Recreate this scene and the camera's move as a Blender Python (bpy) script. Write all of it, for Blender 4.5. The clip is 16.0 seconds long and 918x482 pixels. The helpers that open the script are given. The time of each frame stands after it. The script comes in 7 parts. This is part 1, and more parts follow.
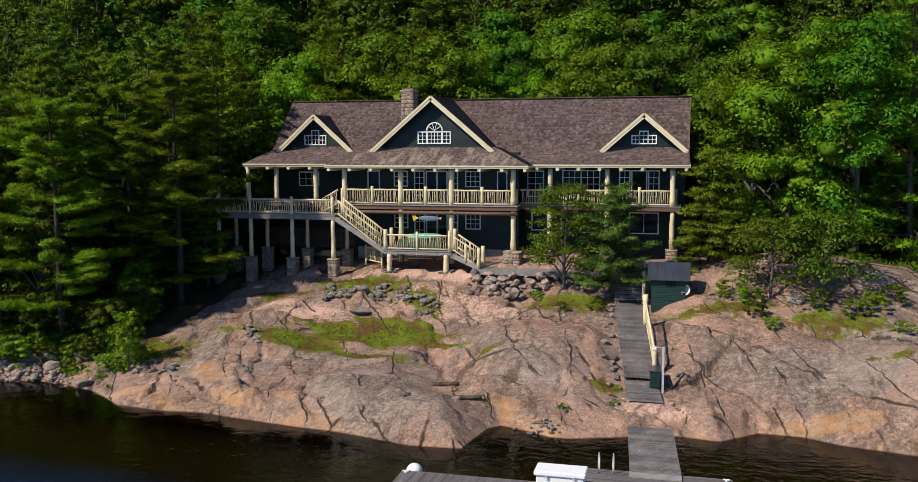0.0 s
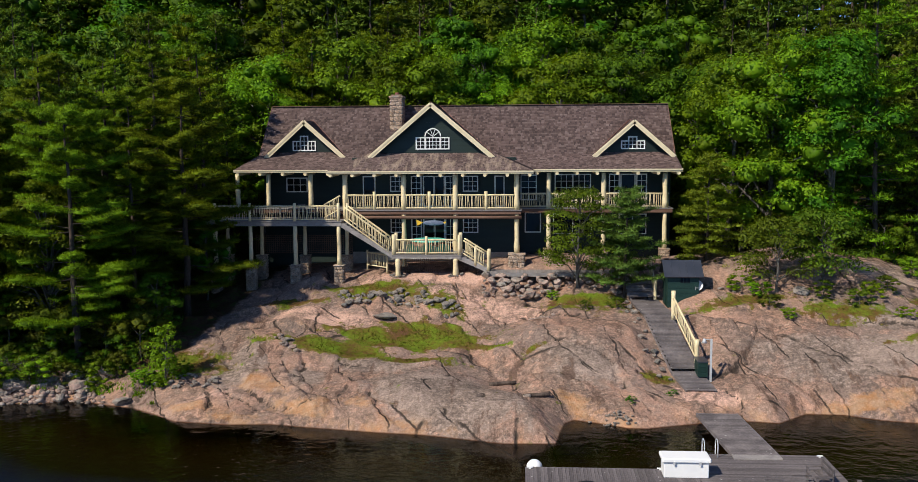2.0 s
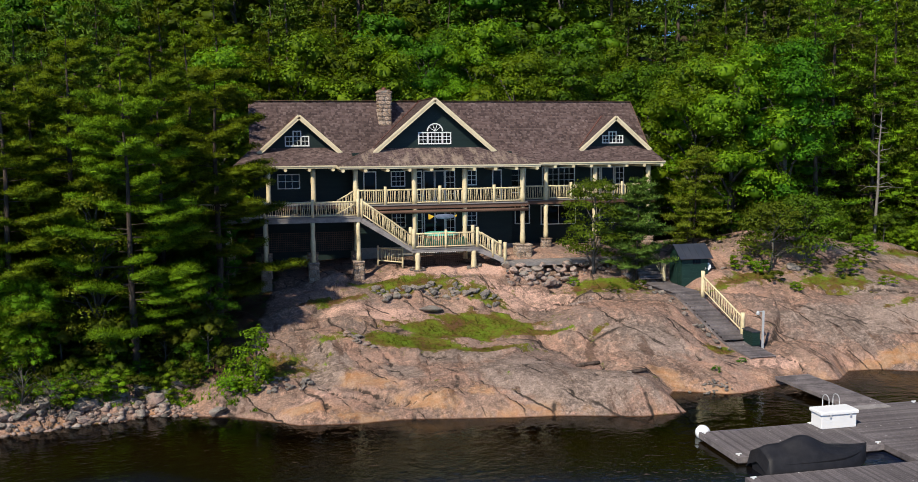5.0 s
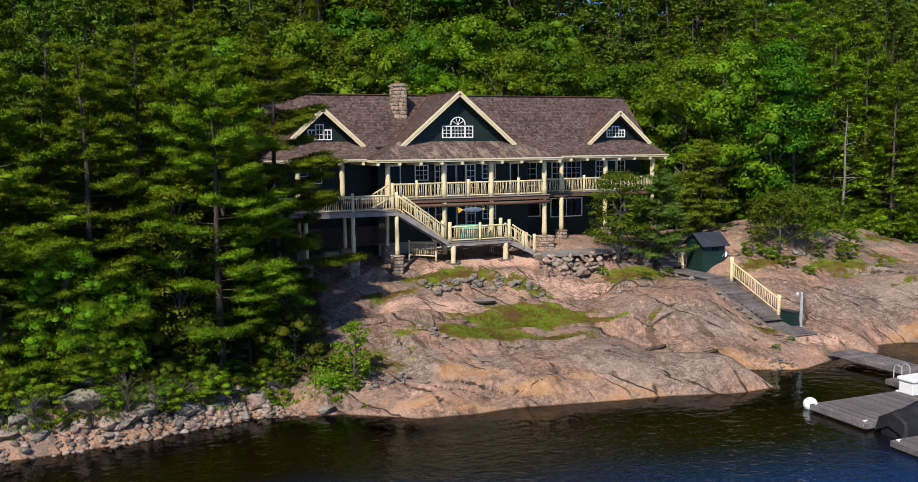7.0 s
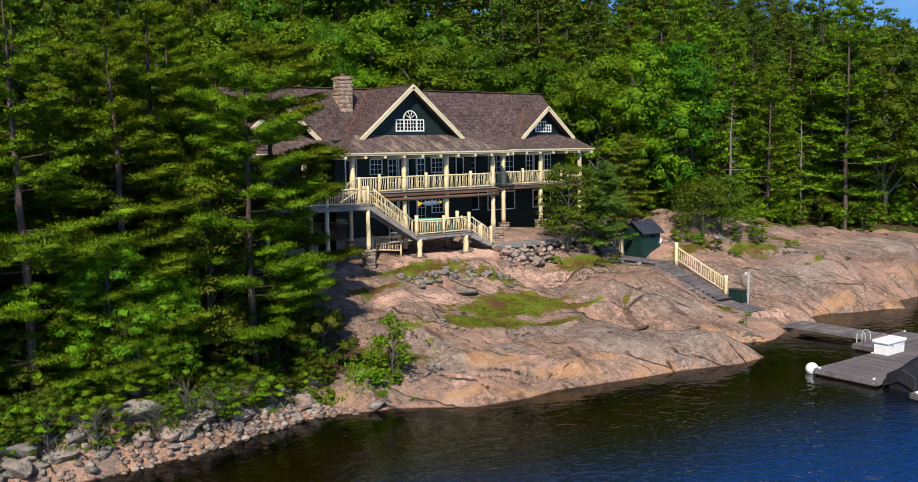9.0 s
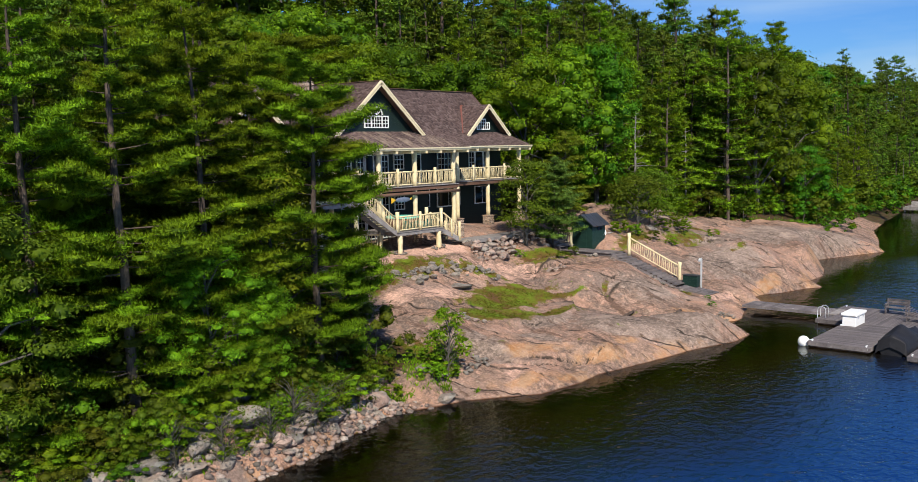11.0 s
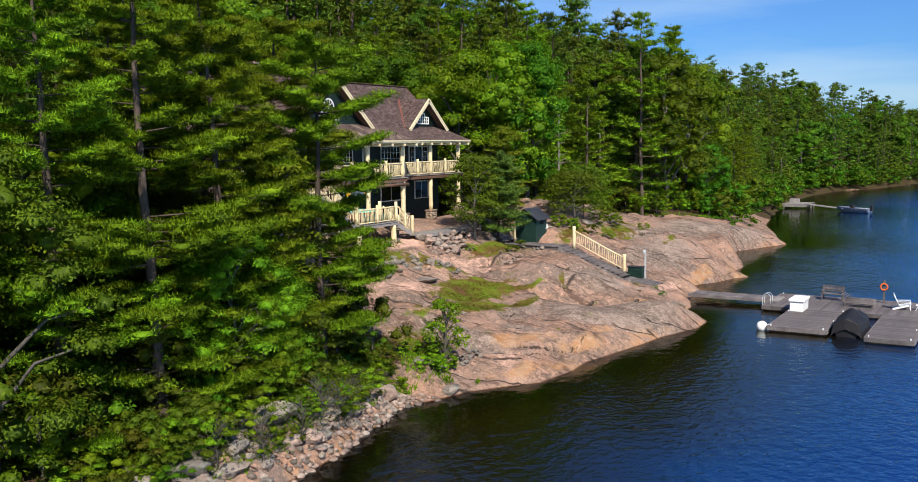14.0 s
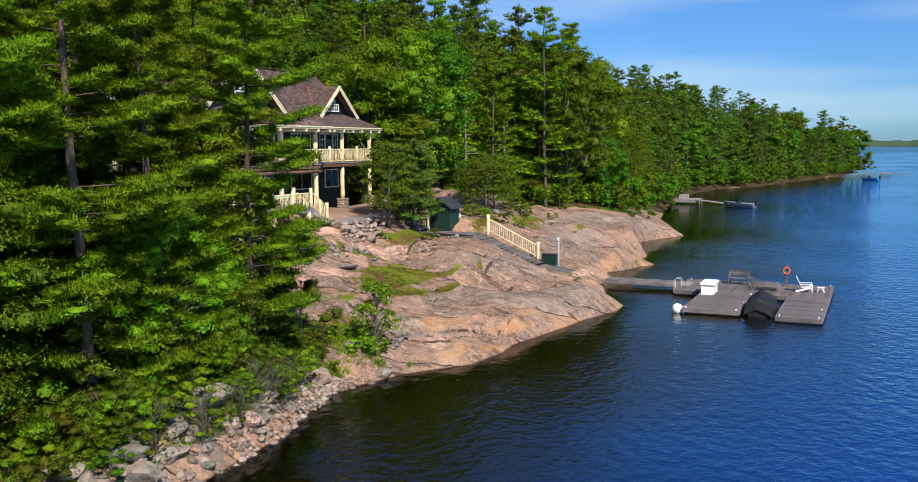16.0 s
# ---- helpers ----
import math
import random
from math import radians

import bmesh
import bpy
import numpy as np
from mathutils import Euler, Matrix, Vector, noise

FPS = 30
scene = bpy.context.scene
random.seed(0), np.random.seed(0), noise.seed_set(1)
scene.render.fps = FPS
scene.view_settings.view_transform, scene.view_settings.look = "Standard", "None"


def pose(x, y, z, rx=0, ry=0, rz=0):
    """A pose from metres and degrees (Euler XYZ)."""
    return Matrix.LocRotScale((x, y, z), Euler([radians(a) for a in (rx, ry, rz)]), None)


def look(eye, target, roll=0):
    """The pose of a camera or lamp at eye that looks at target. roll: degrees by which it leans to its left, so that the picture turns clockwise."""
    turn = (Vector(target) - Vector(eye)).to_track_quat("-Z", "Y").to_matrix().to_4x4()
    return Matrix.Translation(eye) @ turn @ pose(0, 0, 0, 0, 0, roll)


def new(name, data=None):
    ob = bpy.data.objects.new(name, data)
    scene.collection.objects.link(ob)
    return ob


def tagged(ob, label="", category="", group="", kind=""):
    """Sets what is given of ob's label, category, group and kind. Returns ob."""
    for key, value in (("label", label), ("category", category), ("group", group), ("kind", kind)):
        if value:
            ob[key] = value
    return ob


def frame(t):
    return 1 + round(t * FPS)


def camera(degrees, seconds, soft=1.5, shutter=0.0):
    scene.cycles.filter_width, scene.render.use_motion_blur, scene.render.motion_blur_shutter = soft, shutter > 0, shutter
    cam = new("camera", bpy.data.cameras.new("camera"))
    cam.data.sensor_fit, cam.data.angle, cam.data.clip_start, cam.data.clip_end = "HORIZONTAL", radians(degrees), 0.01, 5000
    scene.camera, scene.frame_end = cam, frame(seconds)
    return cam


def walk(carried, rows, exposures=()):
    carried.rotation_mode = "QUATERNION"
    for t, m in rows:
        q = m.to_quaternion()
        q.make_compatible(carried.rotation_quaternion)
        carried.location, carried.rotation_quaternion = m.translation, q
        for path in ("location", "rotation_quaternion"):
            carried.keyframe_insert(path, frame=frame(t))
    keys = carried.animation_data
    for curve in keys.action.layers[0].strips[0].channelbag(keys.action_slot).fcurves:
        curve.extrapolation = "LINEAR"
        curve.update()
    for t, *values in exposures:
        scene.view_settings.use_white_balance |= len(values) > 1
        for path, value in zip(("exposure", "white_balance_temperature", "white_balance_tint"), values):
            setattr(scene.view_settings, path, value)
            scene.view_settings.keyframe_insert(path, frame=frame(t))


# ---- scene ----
cam = camera(52.77, 16.0, soft=0.65)
# seconds, x, y, z, yaw, pitch, roll
ROWS = [
    (0.0, 0.220, 0.247, 13.110, 14.016, -6.230, -0.199),
    (0.5, -2.329, -0.645, 13.214, 11.386, -6.226, -0.259),
    (1.0, -4.986, -1.417, 13.299, 8.757, -6.194, -0.293),
    (1.5, -7.829, -2.182, 13.435, 6.104, -6.197, -0.318),
    (2.0, -10.594, -2.814, 13.507, 3.804, -6.242, -0.336),
    (2.5, -13.552, -3.293, 13.583, 0.983, -6.287, -0.341),
    (3.0, -16.531, -3.713, 13.594, -1.285, -6.241, -0.353),
    (3.5, -19.603, -3.745, 13.535, -4.321, -6.268, -0.359),
    (4.0, -22.749, -3.534, 13.432, -7.342, -6.290, -0.382),
    (4.5, -25.931, -3.152, 13.302, -10.077, -6.280, -0.417),
    (5.0, -29.124, -2.606, 13.160, -12.597, -6.254, -0.455),
    (5.5, -32.299, -1.901, 13.020, -14.976, -6.224, -0.483),
    (6.0, -35.431, -1.046, 12.899, -17.287, -6.204, -0.489),
    (6.5, -38.468, -0.065, 12.796, -19.665, -6.197, -0.486),
    (7.0, -41.359, 1.006, 12.640, -22.479, -6.172, -0.543),
    (7.5, -44.271, 2.313, 12.412, -25.857, -6.116, -0.600),
    (8.0, -47.099, 3.769, 12.281, -29.335, -6.085, -0.632),
    (8.5, -49.829, 5.372, 12.155, -32.941, -6.061, -0.672),
    (9.0, -52.461, 7.125, 12.011, -36.621, -6.035, -0.727),
    (9.5, -54.993, 9.024, 11.868, -40.251, -6.008, -0.793),
    (10.0, -57.418, 11.065, 11.743, -43.709, -5.978, -0.868),
    (10.5, -59.732, 13.245, 11.655, -46.872, -5.947, -0.950),
    (11.0, -61.869, 15.496, 11.624, -49.854, -5.944, -1.015),
    (11.5, -63.513, 17.476, 11.638, -53.146, -6.050, -1.007),
    (12.0, -64.377, 18.798, 11.584, -55.530, -6.109, -0.992),
    (12.5, -64.686, 19.530, 11.486, -56.684, -6.065, -0.941),
    (13.0, -64.830, 19.963, 11.381, -57.125, -5.989, -0.914),
    (13.5, -65.027, 20.397, 11.270, -57.536, -5.939, -0.862),
    (14.0, -65.234, 20.796, 11.102, -58.376, -5.928, -0.733),
    (14.5, -65.396, 21.311, 10.909, -60.048, -5.961, -0.585),
    (15.0, -65.494, 21.835, 10.652, -62.342, -5.940, -0.404),
    (15.5, -65.577, 22.373, 10.381, -64.182, -5.942, -0.344),
    (16.0, -65.749, 22.861, 10.107, -65.424, -5.907, -0.288),
]
walk(cam, [(t, pose(x, y, z, 90 + pitch, 0, yaw) @ pose(0, 0, 0, 0, 0, roll)) for t, x, y, z, yaw, pitch, roll in ROWS], exposures=((0, 0.10), (7, 0.20), (11, 0.34), (16, 0.46)))

# ---- sky and sun ----
SUN_EL, SUN_AZ = radians(43), radians(224)
world = bpy.data.worlds.new("sky")
scene.world = world
world.use_nodes = True
wn, wl = world.node_tree.nodes, world.node_tree.links
sky = wn.new("ShaderNodeTexSky")
sky.sky_type = "NISHITA"
sky.sun_disc = False
sky.sun_elevation, sky.sun_rotation = SUN_EL, SUN_AZ
sky.air_density, sky.dust_density, sky.ozone_density = 1.0, 0.35, 2.5
wn["Background"].inputs["Strength"].default_value = 0.064
blue = wn.new("ShaderNodeMix")
blue.data_type, blue.blend_type = "RGBA", "MULTIPLY"
blue.inputs[0].default_value, blue.inputs[7].default_value = 1.0, (0.46, 0.84, 1.45, 1)
wl.new(sky.outputs["Color"], blue.inputs[6])
# thin high cloud, drawn out along the horizon
where = wn.new("ShaderNodeTexCoord")
long = wn.new("ShaderNodeMapping")
long.inputs["Scale"].default_value = (1.0, 1.0, 7.0)
wisps = wn.new("ShaderNodeTexNoise")
wisps.inputs["Scale"].default_value, wisps.inputs["Detail"].default_value = 2.2, 7.0
thin_cloud = wn.new("ShaderNodeMapRange")
thin_cloud.inputs["From Min"].default_value, thin_cloud.inputs["From Max"].default_value, thin_cloud.inputs["To Max"].default_value = 0.46, 0.72, 0.5
veil = wn.new("ShaderNodeMix")
veil.data_type = "RGBA"
veil.inputs[7].default_value = (7.5, 9.5, 11.0, 1)
wl.new(where.outputs["Generated"], long.inputs["Vector"])
wl.new(long.outputs[0], wisps.inputs["Vector"])
wl.new(wisps.outputs["Fac"], thin_cloud.inputs["Value"])
wl.new(thin_cloud.outputs[0], veil.inputs[0])
wl.new(blue.outputs[2], veil.inputs[6])
wl.new(veil.outputs[2], wn["Background"].inputs["Color"])
sun = new("sun", bpy.data.lights.new("sun", "SUN"))
sun.data.energy, sun.data.angle, sun.data.color = 5.0, radians(0.5), (1.0, 0.90, 0.74)
to_sun = Vector((math.sin(SUN_AZ) * math.cos(SUN_EL), math.cos(SUN_AZ) * math.cos(SUN_EL), math.sin(SUN_EL)))
sun.matrix_world = look(to_sun * 200, (0, 0, 0))

# ---- materials ----
class Nodes:
    """Short-hand for building one node material."""

    def __init__(self, name):
        self.mat = bpy.data.materials.new(name)
        self.mat.use_nodes = True
        self.tree = self.mat.node_tree
        self.bsdf = self.tree.nodes["Principled BSDF"]
        self.out = self.tree.nodes["Material Output"]

    def add(self, kind, **values):
        n = self.tree.nodes.new(kind)
        for key, v in values.items():
            self.put(n.inputs[key], v)
        return n

    def put(self, socket, v):
        if isinstance(v, bpy.types.NodeSocket):
            self.tree.links.new(v, socket)
        else:
            socket.default_value = v

    def noise(self, scale, detail=6, rough=0.55, stretch=(1, 1, 1), space="Object", seed=0):
        co = self.add("ShaderNodeTexCoord").outputs[space]
        mp = self.add("ShaderNodeMapping")
        mp.inputs["Scale"].default_value = stretch
        mp.inputs["Location"].default_value = (seed * 3.7, seed * 1.3, seed * 2.1)
        self.put(mp.inputs["Vector"], co)
        n = self.add("ShaderNodeTexNoise", Scale=scale, Detail=detail, Roughness=rough)
        self.put(n.inputs["Vector"], mp.outputs[0])
        return n.outputs["Fac"]

    def ramp(self, fac, stops):
        r = self.add("ShaderNodeValToRGB")
        while len(r.color_ramp.elements) < len(stops):
            r.color_ramp.elements.new(0.5)
        for e, (p, c) in zip(r.color_ramp.elements, stops):
            e.position = p
            e.color = (*c, 1) if len(c) == 3 else c
        self.put(r.inputs["Fac"], fac)
        return r.outputs["Color"]

    def mask(self, fac, a, b):
        m = self.add("ShaderNodeMapRange")
        m.clamp = True
        m.inputs["From Min"].default_value, m.inputs["From Max"].default_value = a, b
        self.put(m.inputs["Value"], fac)
        return m.outputs["Result"]

    def mix(self, fac, a, b, blend="MIX"):
        m = self.add("ShaderNodeMix")
        m.data_type, m.blend_type = "RGBA", blend
        self.put(m.inputs[0], fac)
        for s, v in ((m.inputs[6], a), (m.inputs[7], b)):
            self.put(s, v if isinstance(v, bpy.types.NodeSocket) else (*v[:3], 1))
        return m.outputs[2]

    def math(self, op, a, b=0.0):
        m = self.add("ShaderNodeMath")
        m.operation = op
        self.put(m.inputs[0], a), self.put(m.inputs[1], b)
        return m.outputs[0]

    def attr(self, name):
        n = self.add("ShaderNodeAttribute")
        n.attribute_name = name
        return n.outputs["Fac"]

    def rand(self):
        return self.add("ShaderNodeObjectInfo").outputs["Random"]

    def island(self):
        return self.add("ShaderNodeNewGeometry").outputs["Random Per Island"]

    def hsv(self, colour, h=0.5, s=1.0, v=1.0):
        n = self.add("ShaderNodeHueSaturation")
        self.put(n.inputs["Hue"], h), self.put(n.inputs["Saturation"], s), self.put(n.inputs["Value"], v)
        self.put(n.inputs["Color"], colour if isinstance(colour, bpy.types.NodeSocket) else (*colour, 1))
        return n.outputs[0]

    def bump(self, height, dist=0.02, strength=0.6):
        b = self.add("ShaderNodeBump", Strength=strength, Distance=dist, Height=height)
        self.put(self.bsdf.inputs["Normal"], b.outputs[0])
        return b.outputs[0]

    def done(self, colour=None, rough=0.7, metal=0.0, spec=None):
        if colour is not None:
            self.put(self.bsdf.inputs["Base Color"], colour if isinstance(colour, bpy.types.NodeSocket) else (*colour, 1))
        self.put(self.bsdf.inputs["Roughness"], rough)
        self.put(self.bsdf.inputs["Metallic"], metal)
        if spec is not None:
            self.bsdf.inputs["Specular IOR Level"].default_value = spec
        return self.mat


def mat_worn(name, a, b, scale=3.0, stretch=(1, 1, 1), rough=0.7, bump=0.01, fine=40.0, spread=0.12, spec=0.3, grain=1.0):
    """A surface of two tones, a fine grain, and a shade of its own for every object."""
    m = Nodes(name)
    c = m.mix(m.mask(m.noise(scale, 6, 0.6, stretch), 0.35, 0.65), a, b)
    c = m.mix(m.mask(m.noise(fine, 4, 0.6, stretch), 0.3, 0.75), m.hsv(c, v=1 - 0.2 * grain), m.hsv(c, v=1 + 0.12 * grain))
    c = m.hsv(c, v=m.math("ADD", m.math("MULTIPLY", m.rand(), 2 * spread), 1 - spread))
    m.bump(m.noise(fine, 5, 0.6, stretch), bump)
    return m.done(c, rough, spec=spec)


def mat_leaf(name, dark, light, hue=0.03, rough=0.55, through_light=0.35):
    """Leaves: a diffuse and a translucent half, each leaf and each tree a little different."""
    m = Nodes(name)
    c = m.mix(m.island(), dark, light)
    c = m.mix(m.mask(m.noise(0.9, 3, 0.6), 0.35, 0.7), m.hsv(c, v=0.72), m.hsv(c, v=1.18))
    r = m.math("FRACT", m.math("ADD", m.rand(), m.attr("tree")))
    c = m.hsv(c, m.math("ADD", m.math("MULTIPLY", r, 2 * hue), 0.5 - hue), 1.0, m.math("ADD", m.math("MULTIPLY", r, 0.50), 0.62))
    m.done(c, rough, spec=0.12)
    t = m.add("ShaderNodeBsdfTranslucent", Color=m.hsv(c, 0.485, 1.1, 1.25))
    s = m.add("ShaderNodeMixShader", Fac=through_light)
    m.put(s.inputs[1], m.bsdf.outputs[0]), m.put(s.inputs[2], t.outputs[0])
    m.put(m.out.inputs["Surface"], s.outputs[0])
    return m.mat


def mat_rock_ground():
    m = Nodes("granite_and_soil")
    mid, fine = m.noise(0.8, 9, 0.7), m.noise(9.0, 8, 0.7)
    # sheets of granite, each of its own tint, between long joints
    co = m.add("ShaderNodeTexCoord").outputs["Object"]
    warp = m.add("ShaderNodeTexNoise", Scale=0.5, Detail=4.0, Roughness=0.6)
    m.put(warp.inputs["Vector"], co)
    shift = m.add("ShaderNodeVectorMath")
    shift.operation = "MULTIPLY_ADD"
    m.put(shift.inputs[0], warp.outputs["Color"]), m.put(shift.inputs[2], co)
    shift.inputs[1].default_value = (1.0, 1.0, 0.0)
    round_about = m.add("ShaderNodeMapping")
    round_about.inputs["Rotation"].default_value = (0, 0, radians(-28))
    m.put(round_about.inputs["Vector"], shift.outputs[0])
    turn = m.add("ShaderNodeMapping")
    turn.inputs["Scale"].default_value = (0.50, 0.13, 0.03)
    m.put(turn.inputs["Vector"], round_about.outputs[0])
    joint = m.add("ShaderNodeTexVoronoi", Scale=1.0)
    joint.feature = "DISTANCE_TO_EDGE"
    sheet = m.add("ShaderNodeTexVoronoi", Scale=1.0)
    m.put(joint.inputs["Vector"], turn.outputs[0]), m.put(sheet.inputs["Vector"], turn.outputs[0])
    tint = m.add("ShaderNodeSeparateColor")
    m.put(tint.inputs[0], sheet.outputs["Color"])
    blend = m.math("ADD", m.math("MULTIPLY", m.noise(0.22, 8, 0.66, (1.3, 0.75, 1.0)), 0.75), m.math("MULTIPLY", tint.outputs[0], 0.25))
    c = m.ramp(blend, [(0.34, (0.22, 0.195, 0.18)), (0.44, (0.31, 0.252, 0.222)), (0.52, (0.40, 0.285, 0.225)), (0.60, (0.29, 0.235, 0.20)), (0.70, (0.47, 0.365, 0.30))])
    c = m.mix(m.math("MULTIPLY", m.mask(mid, 0.46, 0.60), 0.55), c, (0.245, 0.20, 0.18))
    c = m.mix(m.math("MULTIPLY", m.mask(m.noise(1.9, 9, 0.75, seed=17), 0.54, 0.62), 0.7), c, (0.54, 0.39, 0.31))
    ragged = m.math("SUBTRACT", m.noise(0.8, 9, 0.72, seed=25), 0.5)
    pale = m.mask(m.math("ADD", m.attr("pale"), m.math("MULTIPLY", ragged, 1.6)), 0.40, 0.62)
    c = m.mix(m.math("MULTIPLY", pale, 0.9), c, (0.62, 0.475, 0.41))
    grey = m.mask(m.math("ADD", m.attr("grey"), m.math("MULTIPLY", ragged, 1.8)), 0.28, 0.52)
    c = m.mix(m.math("MULTIPLY", grey, 0.92), c, m.mix(m.mask(m.noise(1.2, 8, 0.7, seed=27), 0.42, 0.60), (0.36, 0.335, 0.31), (0.225, 0.21, 0.195)))
    # dark lichen in blotches and streaks down the slope
    lichen = m.math("MULTIPLY", m.mask(m.noise(0.26, 8, 0.68, seed=5), 0.43, 0.53), m.mask(m.noise(3.6, 9, 0.80, seed=13), 0.44, 0.53))
    c = m.mix(m.math("MULTIPLY", lichen, 0.72), c, (0.105, 0.095, 0.085))
    c = m.mix(m.math("MULTIPLY", m.mask(m.noise(0.55, 9, 0.70, (1.9, 0.45, 1.0), seed=3), 0.56, 0.62), 0.8), c, (0.11, 0.08, 0.064))
    c = m.mix(m.math("MULTIPLY", m.mask(m.noise(3.2, 9, 0.75, seed=2), 0.57, 0.63), 0.65), c, (0.42, 0.37, 0.32))
    c = m.mix(m.mask(m.noise(8.0, 9, 0.8, seed=31), 0.40, 0.60), m.hsv(c, v=0.68), m.hsv(c, v=1.22))
    c = m.mix(m.mask(m.noise(30.0, 6, 0.8, seed=33), 0.38, 0.62), m.hsv(c, v=0.85), m.hsv(c, v=1.12))
    # rust-coloured patches over the waterline, and the dark wet edge
    wet = m.attr("above")
    rust = m.mask(m.math("ADD", m.attr("rust"), m.math("MULTIPLY", ragged, 3.0)), 0.40, 0.80)
    rust = m.math("MAXIMUM", rust, m.math("MULTIPLY", m.mask(wet, 0.7, 0.15), m.mask(m.noise(0.38, 7, 0.72, (1.0, 0.7, 0.6), seed=7), 0.50, 0.60)))
    c = m.mix(m.math("MULTIPLY", rust, 0.48), c, m.mix(m.mask(m.noise(1.6, 7, 0.7, seed=35), 0.38, 0.56), (0.50, 0.27, 0.09), (0.50, 0.37, 0.22)))
    c = m.mix(m.mask(wet, 0.05, 0.0), c, (0.10, 0.048, 0.02))
    c = m.mix(m.mask(wet, -0.04, -0.3), c, m.mix(m.mask(m.noise(0.9, 6, 0.65, seed=41), 0.42, 0.6), (0.24, 0.145, 0.06), (0.12, 0.072, 0.03)))
    c = m.mix(1.0, c, (1.02, 0.845, 0.765), "MULTIPLY")
    # dark joints in the rock, and crevice shade painted at the feet of ledges
    open_joint = m.math("MULTIPLY", m.mask(joint.outputs["Distance"], 0.020, 0.006), m.mask(m.noise(0.40, 5, 0.6, seed=23), 0.46, 0.54))
    thin = m.math("ADD", m.attr("crack"), m.math("MULTIPLY", m.math("SUBTRACT", m.noise(3.0, 8, 0.75, seed=15), 0.5), 0.9))
    dark = m.math("MAXIMUM", open_joint, m.mask(thin, 0.58, 0.86))
    c = m.mix(m.math("MULTIPLY", dark, 0.88), c, (0.030, 0.024, 0.019))
    # moss, dry grass and forest floor
    moss = m.attr("moss")
    edge = m.math("ADD", moss, m.math("MULTIPLY", m.math("SUBTRACT", m.noise(0.9, 9, 0.72, seed=4), 0.5), 2.4))
    green = m.ramp(m.noise(0.7, 9, 0.72, seed=9), [(0.34, (0.13, 0.062, 0.032)), (0.43, (0.13, 0.078, 0.020)), (0.50, (0.125, 0.125, 0.012)), (0.62, (0.125, 0.19, 0.010))])
    green = m.mix(m.mask(fine, 0.3, 0.7), m.hsv(green, v=0.6), m.hsv(green, v=1.25))
    c = m.mix(m.mask(edge, 0.34, 0.48), c, green)
    floor = m.attr("forest")
    fl = m.math("ADD", floor, m.math("MULTIPLY", m.math("SUBTRACT", m.noise(0.7, 8, 0.7, seed=6), 0.5), 1.2))
    duff = m.ramp(m.noise(1.7, 8, 0.7, seed=11), [(0.35, (0.03, 0.018, 0.011)), (0.5, (0.065, 0.036, 0.018)), (0.6, (0.035, 0.055, 0.009)), (0.72, (0.06, 0.10, 0.012))])
    c = m.mix(m.mask(fl, 0.30, 0.5), c, duff)
    h = m.math("ADD", m.math("MULTIPLY", fine, 0.35), m.math("ADD", mid, m.math("MULTIPLY", m.noise(2.4, 9, 0.7, seed=8), 0.7)))
    m.bump(m.math("SUBTRACT", h, m.math("MULTIPLY", open_joint, 0.5)), 0.16, 0.9)
    return m.done(c, 0.85, spec=0.2)


